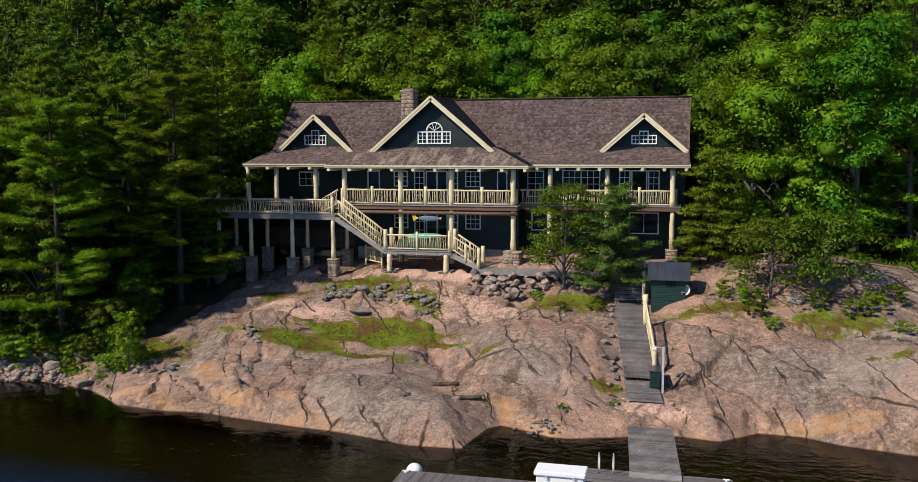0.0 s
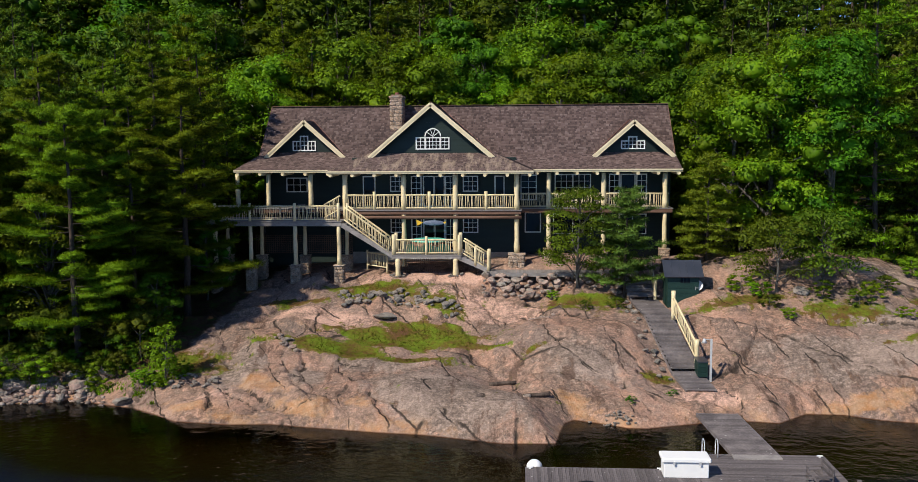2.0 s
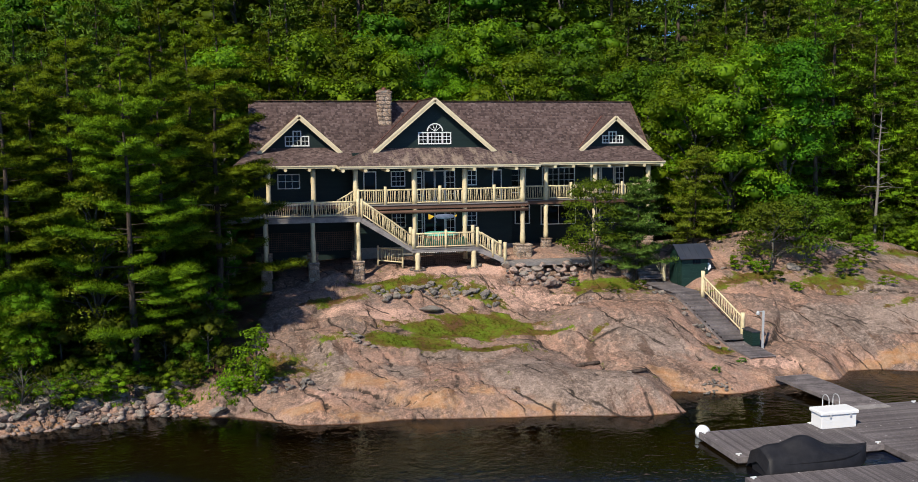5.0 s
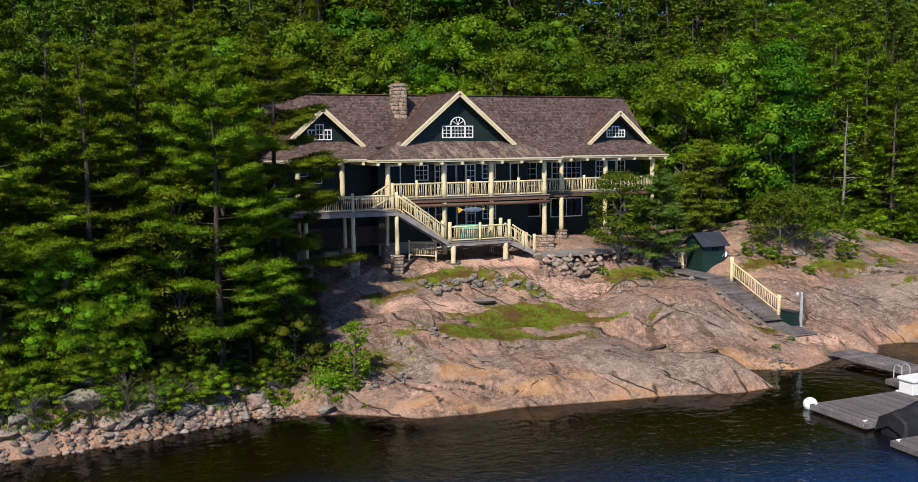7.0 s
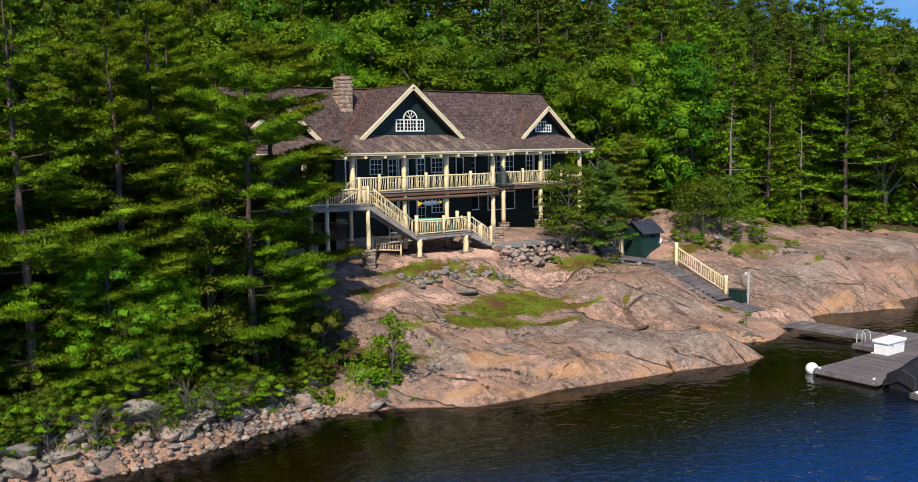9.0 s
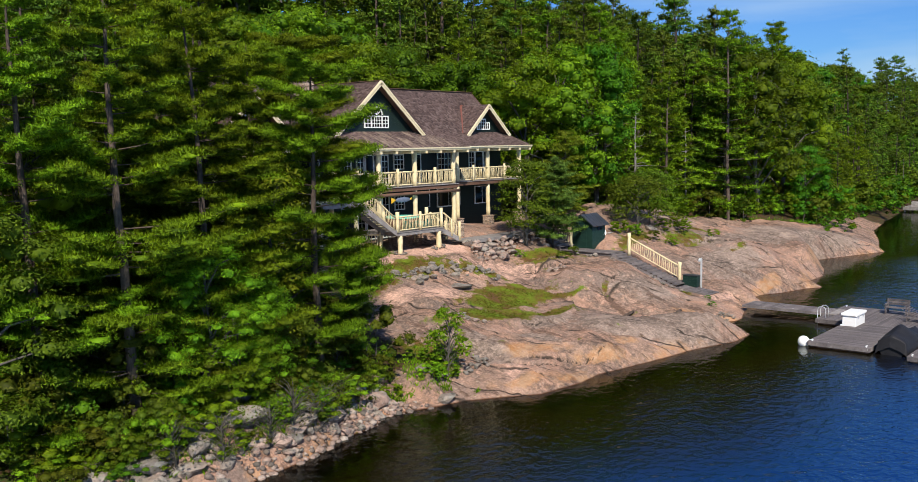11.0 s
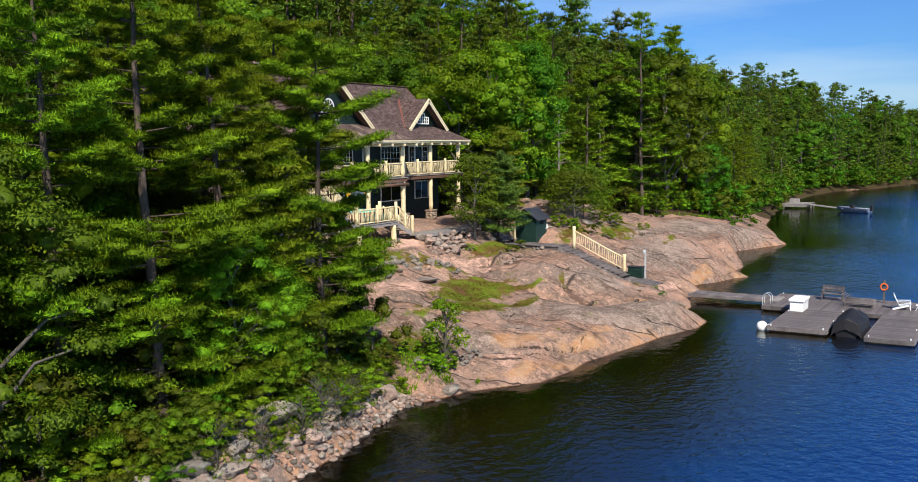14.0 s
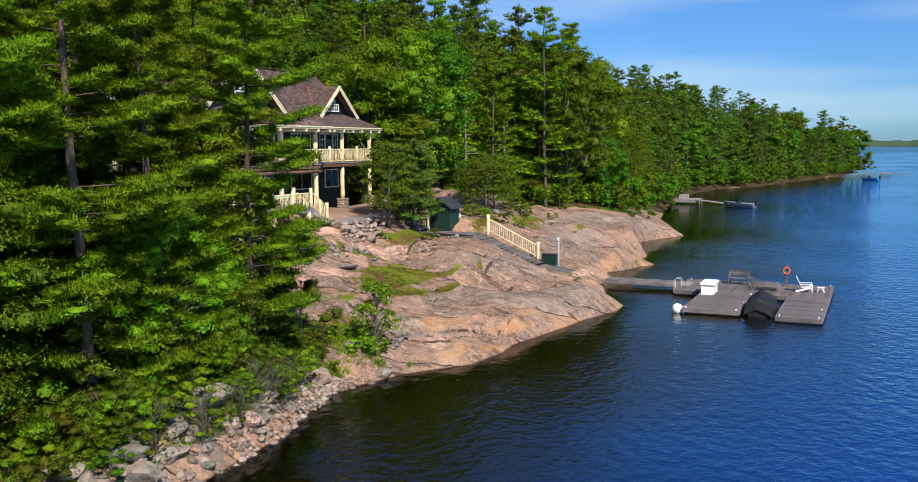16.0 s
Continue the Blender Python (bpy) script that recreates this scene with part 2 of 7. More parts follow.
def mat_water():
    m = Nodes("lake_water")
    depth = m.attr("depth")
    clear = m.ramp(m.mask(depth, 0.0, 2.4), [(0.0, (0.90, 0.80, 0.62)), (0.12, (0.60, 0.42, 0.19)), (0.34, (0.28, 0.155, 0.04)), (0.8, (0.02, 0.014, 0.006))])
    clear = m.mix(m.mask(depth, 1.6, 5.0), clear, (0.002, 0.003, 0.003))
    h = m.math("ADD", m.noise(1.35, 3, 0.5, (1.0, 1.25, 1), seed=1), m.math("MULTIPLY", m.noise(2.9, 3, 0.5, (1.0, 1.25, 1), seed=2), 0.5))
    h = m.math("MULTIPLY", h, m.math("ADD", m.math("MULTIPLY", m.mask(m.noise(0.045, 3, 0.5, seed=5), 0.35, 0.65), 0.75), 0.35))
    h = m.math("MULTIPLY", h, m.math("ADD", m.math("MULTIPLY", m.mask(depth, 0.8, 4.0), 0.72), 0.28))
    bump = m.add("ShaderNodeBump", Strength=1.0, Distance=0.12, Height=h)
    # reflections are dimmed near the shore and tinted blue over deep water
    gloss = m.add("ShaderNodeBsdfGlossy", Color=m.mix(m.mask(depth, 1.2, 4.0), (0.62, 0.66, 0.64), (0.55, 0.82, 1.0)), Roughness=0.03)
    m.put(gloss.inputs["Normal"], bump.outputs[0])
    body = m.add("ShaderNodeBsdfTransparent")
    m.put(body.inputs["Color"], clear)
    # brown shallows; farther out, reflected sky blue is painted into the diffuse colour
    tint = m.add("ShaderNodeBsdfDiffuse", Color=m.ramp(m.mask(depth, 0.8, 5.6), [(0.0, (0.036, 0.019, 0.002)), (0.22, (0.013, 0.010, 0.003)), (0.45, (0.002, 0.020, 0.085)), (1.0, (0.002, 0.037, 0.22))]))
    both = m.add("ShaderNodeMixShader")
    m.put(both.inputs[0], m.mask(depth, 0.7, 3.0)), m.put(both.inputs[1], body.outputs[0]), m.put(both.inputs[2], tint.outputs[0])
    fres = m.add("ShaderNodeFresnel", IOR=1.52)
    m.put(fres.inputs["Normal"], bump.outputs[0])
    s = m.add("ShaderNodeMixShader")
    m.put(s.inputs[0], fres.outputs[0]), m.put(s.inputs[1], both.outputs[0]), m.put(s.inputs[2], gloss.outputs[0])
    m.put(m.out.inputs["Surface"], s.outputs[0])
    return m.mat


def mat_glass():
    m = Nodes("window_glass")
    return m.done((0.010, 0.011, 0.012), 0.06, spec=0.22)


def mat_stone(name, a, b, c3):
    m = Nodes(name)
    c = m.ramp(m.math("ADD", m.math("MULTIPLY", m.rand(), 0.75), m.math("MULTIPLY", m.noise(2.0, 6, 0.65), 0.3)), [(0.15, a), (0.5, b), (0.9, c3)])
    c = m.mix(m.mask(m.noise(2.2, 8, 0.7, seed=2), 0.5, 0.64), c, (0.27, 0.265, 0.24))
    c = m.mix(m.math("MULTIPLY", m.mask(m.noise(3.0, 8, 0.75, seed=4), 0.52, 0.62), 0.8), c, (0.06, 0.055, 0.048))
    c = m.mix(m.mask(m.noise(22.0, 6, 0.7), 0.3, 0.7), m.hsv(c, v=0.72), m.hsv(c, v=1.15))
    m.bump(m.noise(3.0, 10, 0.72), 0.14, 0.85)
    return m.done(c, 0.85, spec=0.2)


def mat_shingle():
    m = Nodes("weathered_cedar_shingle")
    c = m.ramp(m.island(), [(0.0, (0.050, 0.033, 0.031)), (0.4, (0.090, 0.060, 0.056)), (0.8, (0.122, 0.084, 0.078)), (1.0, (0.165, 0.122, 0.112))])
    c = m.mix(m.mask(m.noise(0.35, 6, 0.65), 0.35, 0.7), m.hsv(c, v=0.82), m.hsv(c, v=1.2))
    bleach = m.math("MULTIPLY", m.attr("porch"), m.mask(m.noise(1.1, 6, 0.7, (2.5, 0.35, 1), seed=3), 0.47, 0.64))
    c = m.mix(m.math("MULTIPLY", bleach, 0.5), c, (0.46, 0.36, 0.265))
    m.bump(m.noise(30, 4, 0.6, (3, 1, 1)), 0.01)
    return m.done(c, 0.75, spec=0.25)


CREAM = mat_worn("cream_stained_log", (0.64, 0.53, 0.31), (0.76, 0.66, 0.43), 2.0, (1, 1, 0.4), 0.55, 0.012, 14, 0.06)
CREAM_TRIM = mat_worn("cream_trim_paint", (0.66, 0.57, 0.37), (0.74, 0.65, 0.45), 1.5, (1, 1, 1), 0.5, 0.004, 30, 0.03)
GREEN_SIDING = mat_worn("dark_green_siding", (0.008, 0.017, 0.0145), (0.012, 0.025, 0.021), 1.2, (0.4, 1, 3), 0.5, 0.004, 30, 0.1)
SHED_GREEN = mat_worn("shed_green_paint", (0.008, 0.028, 0.023), (0.013, 0.040, 0.032), 1.4, (0.5, 1, 3), 0.5, 0.004, 30, 0.08)
DECK_GREY = mat_worn("grey_weathered_deck_wood", (0.20, 0.185, 0.185), (0.30, 0.28, 0.27), 2.2, (1, 1, 1), 0.75, 0.008, 30, 0.2)
def mat_dock():
    """Grey planks, each of its own tone, with long streaks and pale droppings."""
    m = Nodes("weathered_dock_plank")
    c = m.mix(m.mask(m.noise(0.9, 7, 0.65, space="Object", seed=2), 0.35, 0.65), (0.098, 0.086, 0.090), (0.190, 0.168, 0.168))
    co = m.add("ShaderNodeNewGeometry").outputs["Position"]
    streak = m.add("ShaderNodeTexNoise", Scale=9.0, Detail=6.0, Roughness=0.7)
    spots = m.add("ShaderNodeTexNoise", Scale=5.5, Detail=3.0, Roughness=0.5)
    m.put(streak.inputs["Vector"], co), m.put(spots.inputs["Vector"], co)
    c = m.mix(m.mask(streak.outputs["Fac"], 0.35, 0.7), m.hsv(c, v=0.72), m.hsv(c, v=1.25))
    c = m.mix(m.math("MULTIPLY", m.mask(spots.outputs["Fac"], 0.70, 0.74), 0.8), c, (0.55, 0.54, 0.53))
    c = m.hsv(c, v=m.math("ADD", m.math("MULTIPLY", m.rand(), 0.55), 0.74))
    m.bump(streak.outputs["Fac"], 0.01)
    return m.done(c, 0.72, spec=0.3)


DOCK_WOOD = mat_dock()
BROWN_WOOD = mat_worn("brown_stained_beam", (0.10, 0.052, 0.035), (0.17, 0.10, 0.07), 2.0, (0.3, 1, 1), 0.65, 0.008, 25, 0.12)
WHITE_PAINT = mat_worn("white_window_paint", (0.78, 0.78, 0.76), (0.84, 0.84, 0.82), 2.0, (1, 1, 1), 0.45, 0.003, 30, 0.03)
WHITE_PLASTIC = mat_worn("white_plastic", (0.78, 0.80, 0.82), (0.84, 0.85, 0.86), 1.0, (1, 1, 1), 0.35, 0.002, 20, 0.02, grain=0.1)
GLASS = mat_glass()
COPPER = mat_worn("copper_flashing", (0.24, 0.085, 0.06), (0.19, 0.07, 0.055), 3.0, (1, 1, 1), 0.5, 0.004, 30, 0.1)
DARK_METAL = mat_worn("dark_metal_roof", (0.030, 0.036, 0.050), (0.045, 0.05, 0.066), 1.0, (1, 1, 1), 0.35, 0.003, 20, 0.05, 0.5)
GALV = mat_worn("galvanised_metal", (0.42, 0.44, 0.47), (0.52, 0.54, 0.57), 3.0, (1, 1, 1), 0.4, 0.003, 30, 0.05, 0.6)
COVER = mat_worn("black_boat_cover", (0.010, 0.010, 0.013), (0.018, 0.018, 0.022), 2.0, (1, 1, 1), 0.6, 0.02, 6, 0.05)
ORANGE = mat_worn("orange_ring", (0.72, 0.10, 0.02), (0.80, 0.16, 0.04), 2.0, (1, 1, 1), 0.5, 0.003, 20, 0.03)
TEAL = mat_worn("teal_cover", (0.10, 0.50, 0.40), (0.16, 0.60, 0.48), 2.0, (1, 1, 1), 0.5, 0.003, 20, 0.03)
YELLOW = mat_worn("yellow_paint", (0.72, 0.42, 0.03), (0.80, 0.50, 0.06), 2.0, (1, 1, 1), 0.5, 0.003, 20, 0.03)
FISH_BLUE = mat_worn("slate_blue_paint", (0.10, 0.13, 0.20), (0.16, 0.19, 0.27), 4.0, (1, 1, 1), 0.5, 0.003, 20, 0.03)
BARK = mat_worn("pine_bark", (0.05, 0.038, 0.032), (0.11, 0.085, 0.072), 3.0, (2, 2, 0.5), 0.9, 0.05, 12, 0.25, 0.1)
BARK_GREY = mat_worn("grey_bark", (0.06, 0.055, 0.05), (0.13, 0.12, 0.11), 3.0, (2, 2, 0.6), 0.9, 0.04, 12, 0.25, 0.1)
DEADWOOD = mat_worn("bleached_dead_wood", (0.17, 0.155, 0.14), (0.29, 0.27, 0.245), 3.0, (2, 2, 0.6), 0.85, 0.03, 12, 0.15, 0.1)
PINE = mat_leaf("pine_needles", (0.060, 0.112, 0.006), (0.245, 0.390, 0.012), 0.022, 0.65, 0.30)
LEAF = mat_leaf("broad_leaves", (0.036, 0.085, 0.005), (0.125, 0.235, 0.008), 0.038, 0.55, 0.30)
LEAF_BRIGHT = mat_leaf("bright_young_leaves", (0.072, 0.155, 0.006), (0.22, 0.37, 0.012), 0.02, 0.55, 0.32)
LEAF_OLIVE = mat_leaf("olive_leaves", (0.045, 0.070, 0.006), (0.135, 0.175, 0.012), 0.03)
CEDAR = mat_leaf("cedar_sprays", (0.10, 0.15, 0.012), (0.27, 0.33, 0.030), 0.02)
PINE_DARK = mat_leaf("dark_pine_needles", (0.042, 0.080, 0.010), (0.165, 0.270, 0.022), 0.025, 0.65, 0.26)
RUST_NEEDLES = mat_leaf("rust_brown_foliage", (0.09, 0.045, 0.012), (0.20, 0.11, 0.03), 0.02)
GRASS = mat_leaf("grass_blades", (0.070, 0.072, 0.008), (0.13, 0.155, 0.012), 0.03)
PINE_BLUE = mat_leaf("soft_young_needles", (0.070, 0.165, 0.028), (0.22, 0.41, 0.075), 0.02, 0.6, 0.32)
OAK_LEAF = mat_leaf("oak_leaves", (0.052, 0.092, 0.006), (0.145, 0.205, 0.012), 0.03, 0.55, 0.3)
MAPLE_LEAF = mat_leaf("maple_leaves", (0.085, 0.155, 0.007), (0.23, 0.31, 0.014), 0.022, 0.55, 0.3)
ROCK_GROUND = mat_rock_ground()
BOULDER = mat_stone("granite_boulder", (0.16, 0.146, 0.135), (0.26, 0.222, 0.196), (0.36, 0.285, 0.24))
MASONRY = mat_stone("fieldstone", (0.30, 0.21, 0.15), (0.47, 0.33, 0.24), (0.60, 0.46, 0.36))
PINK_BOULDER = mat_stone("pink_granite_boulder", (0.26, 0.192, 0.165), (0.40, 0.28, 0.235), (0.50, 0.375, 0.32))
def mat_gravel():
    m = Nodes("shore_gravel")
    c = m.ramp(m.island(), [(0.0, (0.10, 0.09, 0.08)), (0.45, (0.23, 0.175, 0.15)), (0.8, (0.33, 0.235, 0.195)), (1.0, (0.38, 0.33, 0.295))])
    c = m.mix(m.mask(m.noise(9.0, 7, 0.7), 0.4, 0.62), m.hsv(c, v=0.7), m.hsv(c, v=1.1))
    return m.done(c, 0.85, spec=0.2)


SHORE_GRAVEL = mat_gravel()
MORTAR = mat_worn("mortar", (0.30, 0.27, 0.24), (0.38, 0.35, 0.31), 4.0, (1, 1, 1), 0.9, 0.01, 40, 0.05)
WATER = mat_water()
FAR_WOODS = mat_worn("distant_woods", (0.045, 0.075, 0.045), (0.07, 0.105, 0.06), 0.02, (1, 1, 3), 0.9, 0.5, 0.15, 0.02, 0.05)


# ---- building tools ----
def part(name, bm, material, parent=None, label="", bevel=0.0):
    """One mesh object out of a bmesh, under a thing or a part."""
    if bevel:
        bmesh.ops.bevel(bm, geom=list(bm.edges), offset=bevel, segments=1, affect="EDGES", profile=0.5)
    me = bpy.data.meshes.new(name)
    bm.normal_update()
    bm.to_mesh(me)
    bm.free()
    me.materials.append(material)
    ob = new(name, me)
    ob.parent = parent
    return tagged(ob, label) if label else ob


def shared(name, me, parent, m, label=""):
    """An object of its own on a mesh that others use too."""
    ob = new(name, me)
    ob.parent = parent
    ob.matrix_basis = m
    return tagged(ob, label) if label else ob


def thing(name, label, category, group="", kind="", at=(0, 0, 0)):
    ob = new(name)
    ob.location = at
    ob.empty_display_size = 0.2
    return tagged(ob, label, category, group, kind)


def box(bm, x0, x1, y0, y1, z0, z1):
    return bmesh.ops.create_cube(bm, size=1, matrix=Matrix.Translation(((x0 + x1) / 2, (y0 + y1) / 2, (z0 + z1) / 2)) @ Matrix.Diagonal((x1 - x0, y1 - y0, z1 - z0, 1)))


def boxed(x0, x1, y0, y1, z0, z1, bm=None):
    bm = bm or bmesh.new()
    box(bm, x0, x1, y0, y1, z0, z1)
    return bm


def beam(bm, a, b, w, h, up=(0, 0, 1)):
    """A rectangular bar from a to b: w across, h along up."""
    a, b = Vector(a), Vector(b)
    d = (b - a)
    side = d.cross(Vector(up)).normalized()
    top = side.cross(d).normalized()
    m = Matrix((side, d.normalized(), top)).transposed().to_4x4()
    m.translation = (a + b) / 2
    bmesh.ops.create_cube(bm, size=1, matrix=m @ Matrix.Diagonal((w, d.length, h, 1)))
    return bm


def log(bm, a, b, r0, r1=None, seg=10, wob=0.0, rings=1, seed=0):
    """A round log from a to b, tapered, slightly crooked."""
    a, b = Vector(a), Vector(b)
    r1 = r0 if r1 is None else r1
    d = (b - a)
    q = d.to_track_quat("Z", "Y")
    rnd = random.Random(seed)
    loops = []
    for i in range(rings + 1):
        f = i / rings
        c = a + d * f
        if 0 < i < rings and wob:
            c = c + q @ Vector((rnd.uniform(-wob, wob), rnd.uniform(-wob, wob), 0))
        r = (r0 + (r1 - r0) * f) * (1 + (rnd.uniform(-0.12, 0.12) if wob else 0))
        loops.append([bm.verts.new(c + q @ Vector((r * math.cos(2 * math.pi * k / seg), r * math.sin(2 * math.pi * k / seg), 0))) for k in range(seg)])
    for lo, hi in zip(loops[:-1], loops[1:]):
        for k in range(seg):
            f = bm.faces.new((lo[k], lo[(k + 1) % seg], hi[(k + 1) % seg], hi[k]))
            f.smooth = True
    bm.faces.new(loops[0][::-1])
    bm.faces.new(loops[-1])
    return bm


def mesh_np(name, verts, faces, material, smooth_faces=False, attrs=None):
    """A mesh from arrays: faces is an (n, 3) or (n, 4) array."""
    verts, faces = np.asarray(verts, np.float32), np.asarray(faces, np.int32)
    me = bpy.data.meshes.new(name)
    n, k = faces.shape
    me.vertices.add(len(verts))
    me.vertices.foreach_set("co", verts.ravel())
    me.loops.add(n * k)
    me.loops.foreach_set("vertex_index", faces.ravel())
    me.polygons.add(n)
    me.polygons.foreach_set("loop_start", np.arange(0, n * k, k, dtype=np.int32))
    if smooth_faces:
        me.polygons.foreach_set("use_smooth", np.ones(n, bool))
    for key, values in (attrs or {}).items():
        me.attributes.new(key, "FLOAT", "POINT").data.foreach_set("value", np.asarray(values, np.float32))
    me.update(calc_edges=True)
    me.materials.append(material)
    return me


def lumpy(seed, flat=0.7, sub=2, rough=0.22):
    """A boulder, half a metre in radius, as a mesh to be shared."""
    rnd = random.Random(seed)
    bm = bmesh.new()
    bmesh.ops.create_icosphere(bm, subdivisions=sub, radius=0.5)
    off = Vector((rnd.uniform(-50, 50), rnd.uniform(-50, 50), rnd.uniform(-50, 50)))
    cuts = [(Vector((rnd.gauss(0, 1), rnd.gauss(0, 1), rnd.gauss(0, 1))).normalized(), rnd.uniform(0.22, 0.40)) for _ in range(11)]
    for v in bm.verts:
        p = v.co.copy()
        for n, d in cuts:
            over = p.dot(n) - d
            if over > 0:
                p -= n * over * 0.97
        p *= 1 + rough * (noise.noise(p * 2.3 + off) + 0.4 * noise.noise(p * 6 + off))
        p.z *= flat
        v.co = p
    me = bpy.data.meshes.new("boulder")
    bm.to_mesh(me)
    bm.free()
    return me

# ---- the lie of the land ----
SHORE = [(-3000, 900), (-300, 90), (-120, 56), (-70, 45), (-52, 42.6), (-44.2, 41.3), (-39.6, 41.7), (-37.3, 42.5),
         (-35.5, 42.5), (-34.2, 43.3), (-31.9, 42.4), (-30.3, 41.9), (-28.5, 40.7), (-27.3, 39.8), (-24.5, 39.4), (-22.5, 39.6),
         (-20.6, 39.2), (-17.2, 38.6), (-14.8, 38.3), (-13, 37.8), (-11.3, 37.3), (-9, 37.4), (-8.8, 38.9), (-8.5, 40.4), (-8, 41),
         (-6.8, 40.5), (-5.5, 39.8), (-4.6, 39.8), (-2.2, 40.6), (-0.2, 41.2), (1.75, 40.9), (3.4, 42.5), (5.3, 42.4), (6.8, 41.6),
         (9.7, 40.9), (11.2, 40.0), (13.8, 42.0), (17.3, 42.2), (21.6, 43.5), (27.3, 46.2), (30.3, 45.3), (37.5, 42.7), (41, 44.2),
         (49, 46.5), (59, 50), (76, 53), (102, 57), (142, 58.3), (167, 49.4), (223, 39.5), (283, 27), (290, 30), (300, 60), (340, 900)]
SHORE_X, SHORE_Y = np.array(SHORE, float).T


def land_d(x, y):
    """Signed distance inland from the water's edge, for arrays."""
    x, y = np.asarray(x, float), np.asarray(y, float)
    d = np.full(x.shape, 1e9)
    for (ax, ay), (bx, by) in zip(SHORE[:-1], SHORE[1:]):
        ux, uy = bx - ax, by - ay
        f = np.clip(((x - ax) * ux + (y - ay) * uy) / (ux * ux + uy * uy), 0, 1)
        d = np.minimum(d, np.hypot(x - ax - f * ux, y - ay - f * uy))
    return np.where(y > np.interp(x, SHORE_X, SHORE_Y), d, -d)


# swells and hollows of the rock: x, y, reach, height
SWELLS = [(6, 52, 8, 1.31), (-8, 60, 8, 1.48), (-16, 48, 5, -1.36), (-22, 60, 8, 0.74), (26, 46, 8, 2.03), (-42, 44, 5, 0.88), (-10, 54, 3, -1.07), (-8, 48, 3, 0.40), (-26, 44, 3, -0.54), (-2, 44, 3, -0.69), (12, 46, 3, 1.06), (-12, 44, 3, -1.59), (-12, 44, 5, 0.99), (-4, 54, 3, -0.51), (18, 42, 3, 1.82), (0, 60, 3, 0.53), (4.5, 58.5, 4.5, 1.5), (11, 57.5, 5, 1.35), (17.5, 57, 5, 1.0)]


WALK_Y, WALK_X = (43.2, 49.6, 52.0, 56.4), (-1.52, -2.63, -2.84, -3.05)  # the middle line of the timber steps


def smooth(a, b, v):
    f = np.clip((v - a) / (b - a), 0, 1)
    return f * f * (3 - 2 * f)


def broad_ground(x, y):
    """The height of the ground without its fine relief."""
    x, y = np.asarray(x, float), np.asarray(y, float)
    d = land_d(x, y)
    dd = np.maximum(d, 0)
    z = 0.28 * (1 - np.exp(-dd / 0.5)) + 4.9 * (1 - np.exp(-dd / 14.0))
    z = np.where(d < 0, -0.45 * (1 - np.exp(np.minimum(d, 0) / 1.2)) + np.maximum(0.2 * d, -9), z)
    for sx, sy, r, h in SWELLS:
        z = z + h * np.exp(-((x - sx) ** 2 + (y - sy) ** 2) / (r * r)) * smooth(-0.5, 2.0, d)
    hill = smooth(66, 84, y) * np.clip(y - 68, 0, 95) * 0.35 * smooth(75, 20, x)
    east = smooth(22, 60, x) * np.clip(d - 8, 0, 110) * 0.27 * smooth(285, 230, x)
    z = z + np.maximum(hill, east)
    # the bed of the timber steps
    bed = np.interp(y, (42.6, 43.15, 45.4, 50.2, 54.4, 56.3), (0.80, 0.86, 1.22, 3.28, 3.36, 4.6))
    near = smooth(2.2, 1.05, np.abs(x - np.interp(y, WALK_Y, WALK_X))) * smooth(42.2, 43.0, y) * smooth(57.5, 56.5, y)
    return z + near * (bed - z)


# ---- ground and water ----
def spaced(dense_a, dense_b, step, low, high, grow=1.16):
    """Coordinates: even steps in the middle, growing ones out to both ends."""
    mid = list(np.arange(dense_a, dense_b + step / 2, step))
    s, v, right = step, mid[-1], []
    while v < high:
        s *= grow
        v += s
        right.append(v)
    s, v, left = step, mid[0], []
    while v > low:
        s *= grow
        v -= s
        left.append(v)
    return np.array(left[::-1] + mid + right)


# moss and dry grass in the hollows: x, y, half length, half width, turn in degrees, strength
MOSS = [(-17.9, 49.2, 3.4, 1.1, -8, 1.05), (-19.4, 54.4, 4.2, 1.0, 0, 0.72), (-21.6, 47.6, 2.4, 1.0, -5, 1.1),
        (-20.8, 47.3, 3.2, 1.1, -10, 1.0), (-15.8, 50.0, 3.4, 1.1, -12, 1.0), (-13.6, 48.4, 1.5, 0.7, -30, 0.9), (-18.8, 48.8, 1.9, 0.8, 20, 1.0),
        (-25.3, 47.8, 1.4, 0.45, -30, 0.75), (-24.5, 53.3, 2.3, 0.5, 5, 0.8), (-19.5, 55.4, 3.4, 0.9, -3, 0.9), (-15.2, 53.2, 1.8, 1.0, -30, 0.8),
        (-16.6, 46.4, 2.3, 0.55, -3, 0.85), (-6.2, 53.6, 3.6, 1.5, -6, 0.72), (-12.2, 48.0, 1.4, 0.35, -15, 0.85), (2.4, 51.8, 3.0, 1.1, 0, 0.75),
        (7.5, 50.2, 3.2, 1.1, -12, 0.72), (10.2, 46.2, 1.6, 0.4, 0, 0.6), (13.4, 51.6, 2.6, 0.7, -10, 0.7), (-3.4, 44.6, 0.8, 0.5, 0, 0.9),
        (-29.2, 45.8, 2.6, 1.5, 0, 0.9), (-9.8, 47.0, 0.9, 0.3, 20, 0.6), (17.0, 55.2, 3.0, 0.8, 0, 0.8), (5.5, 60.2, 4.0, 0.8, 0, 0.9)]
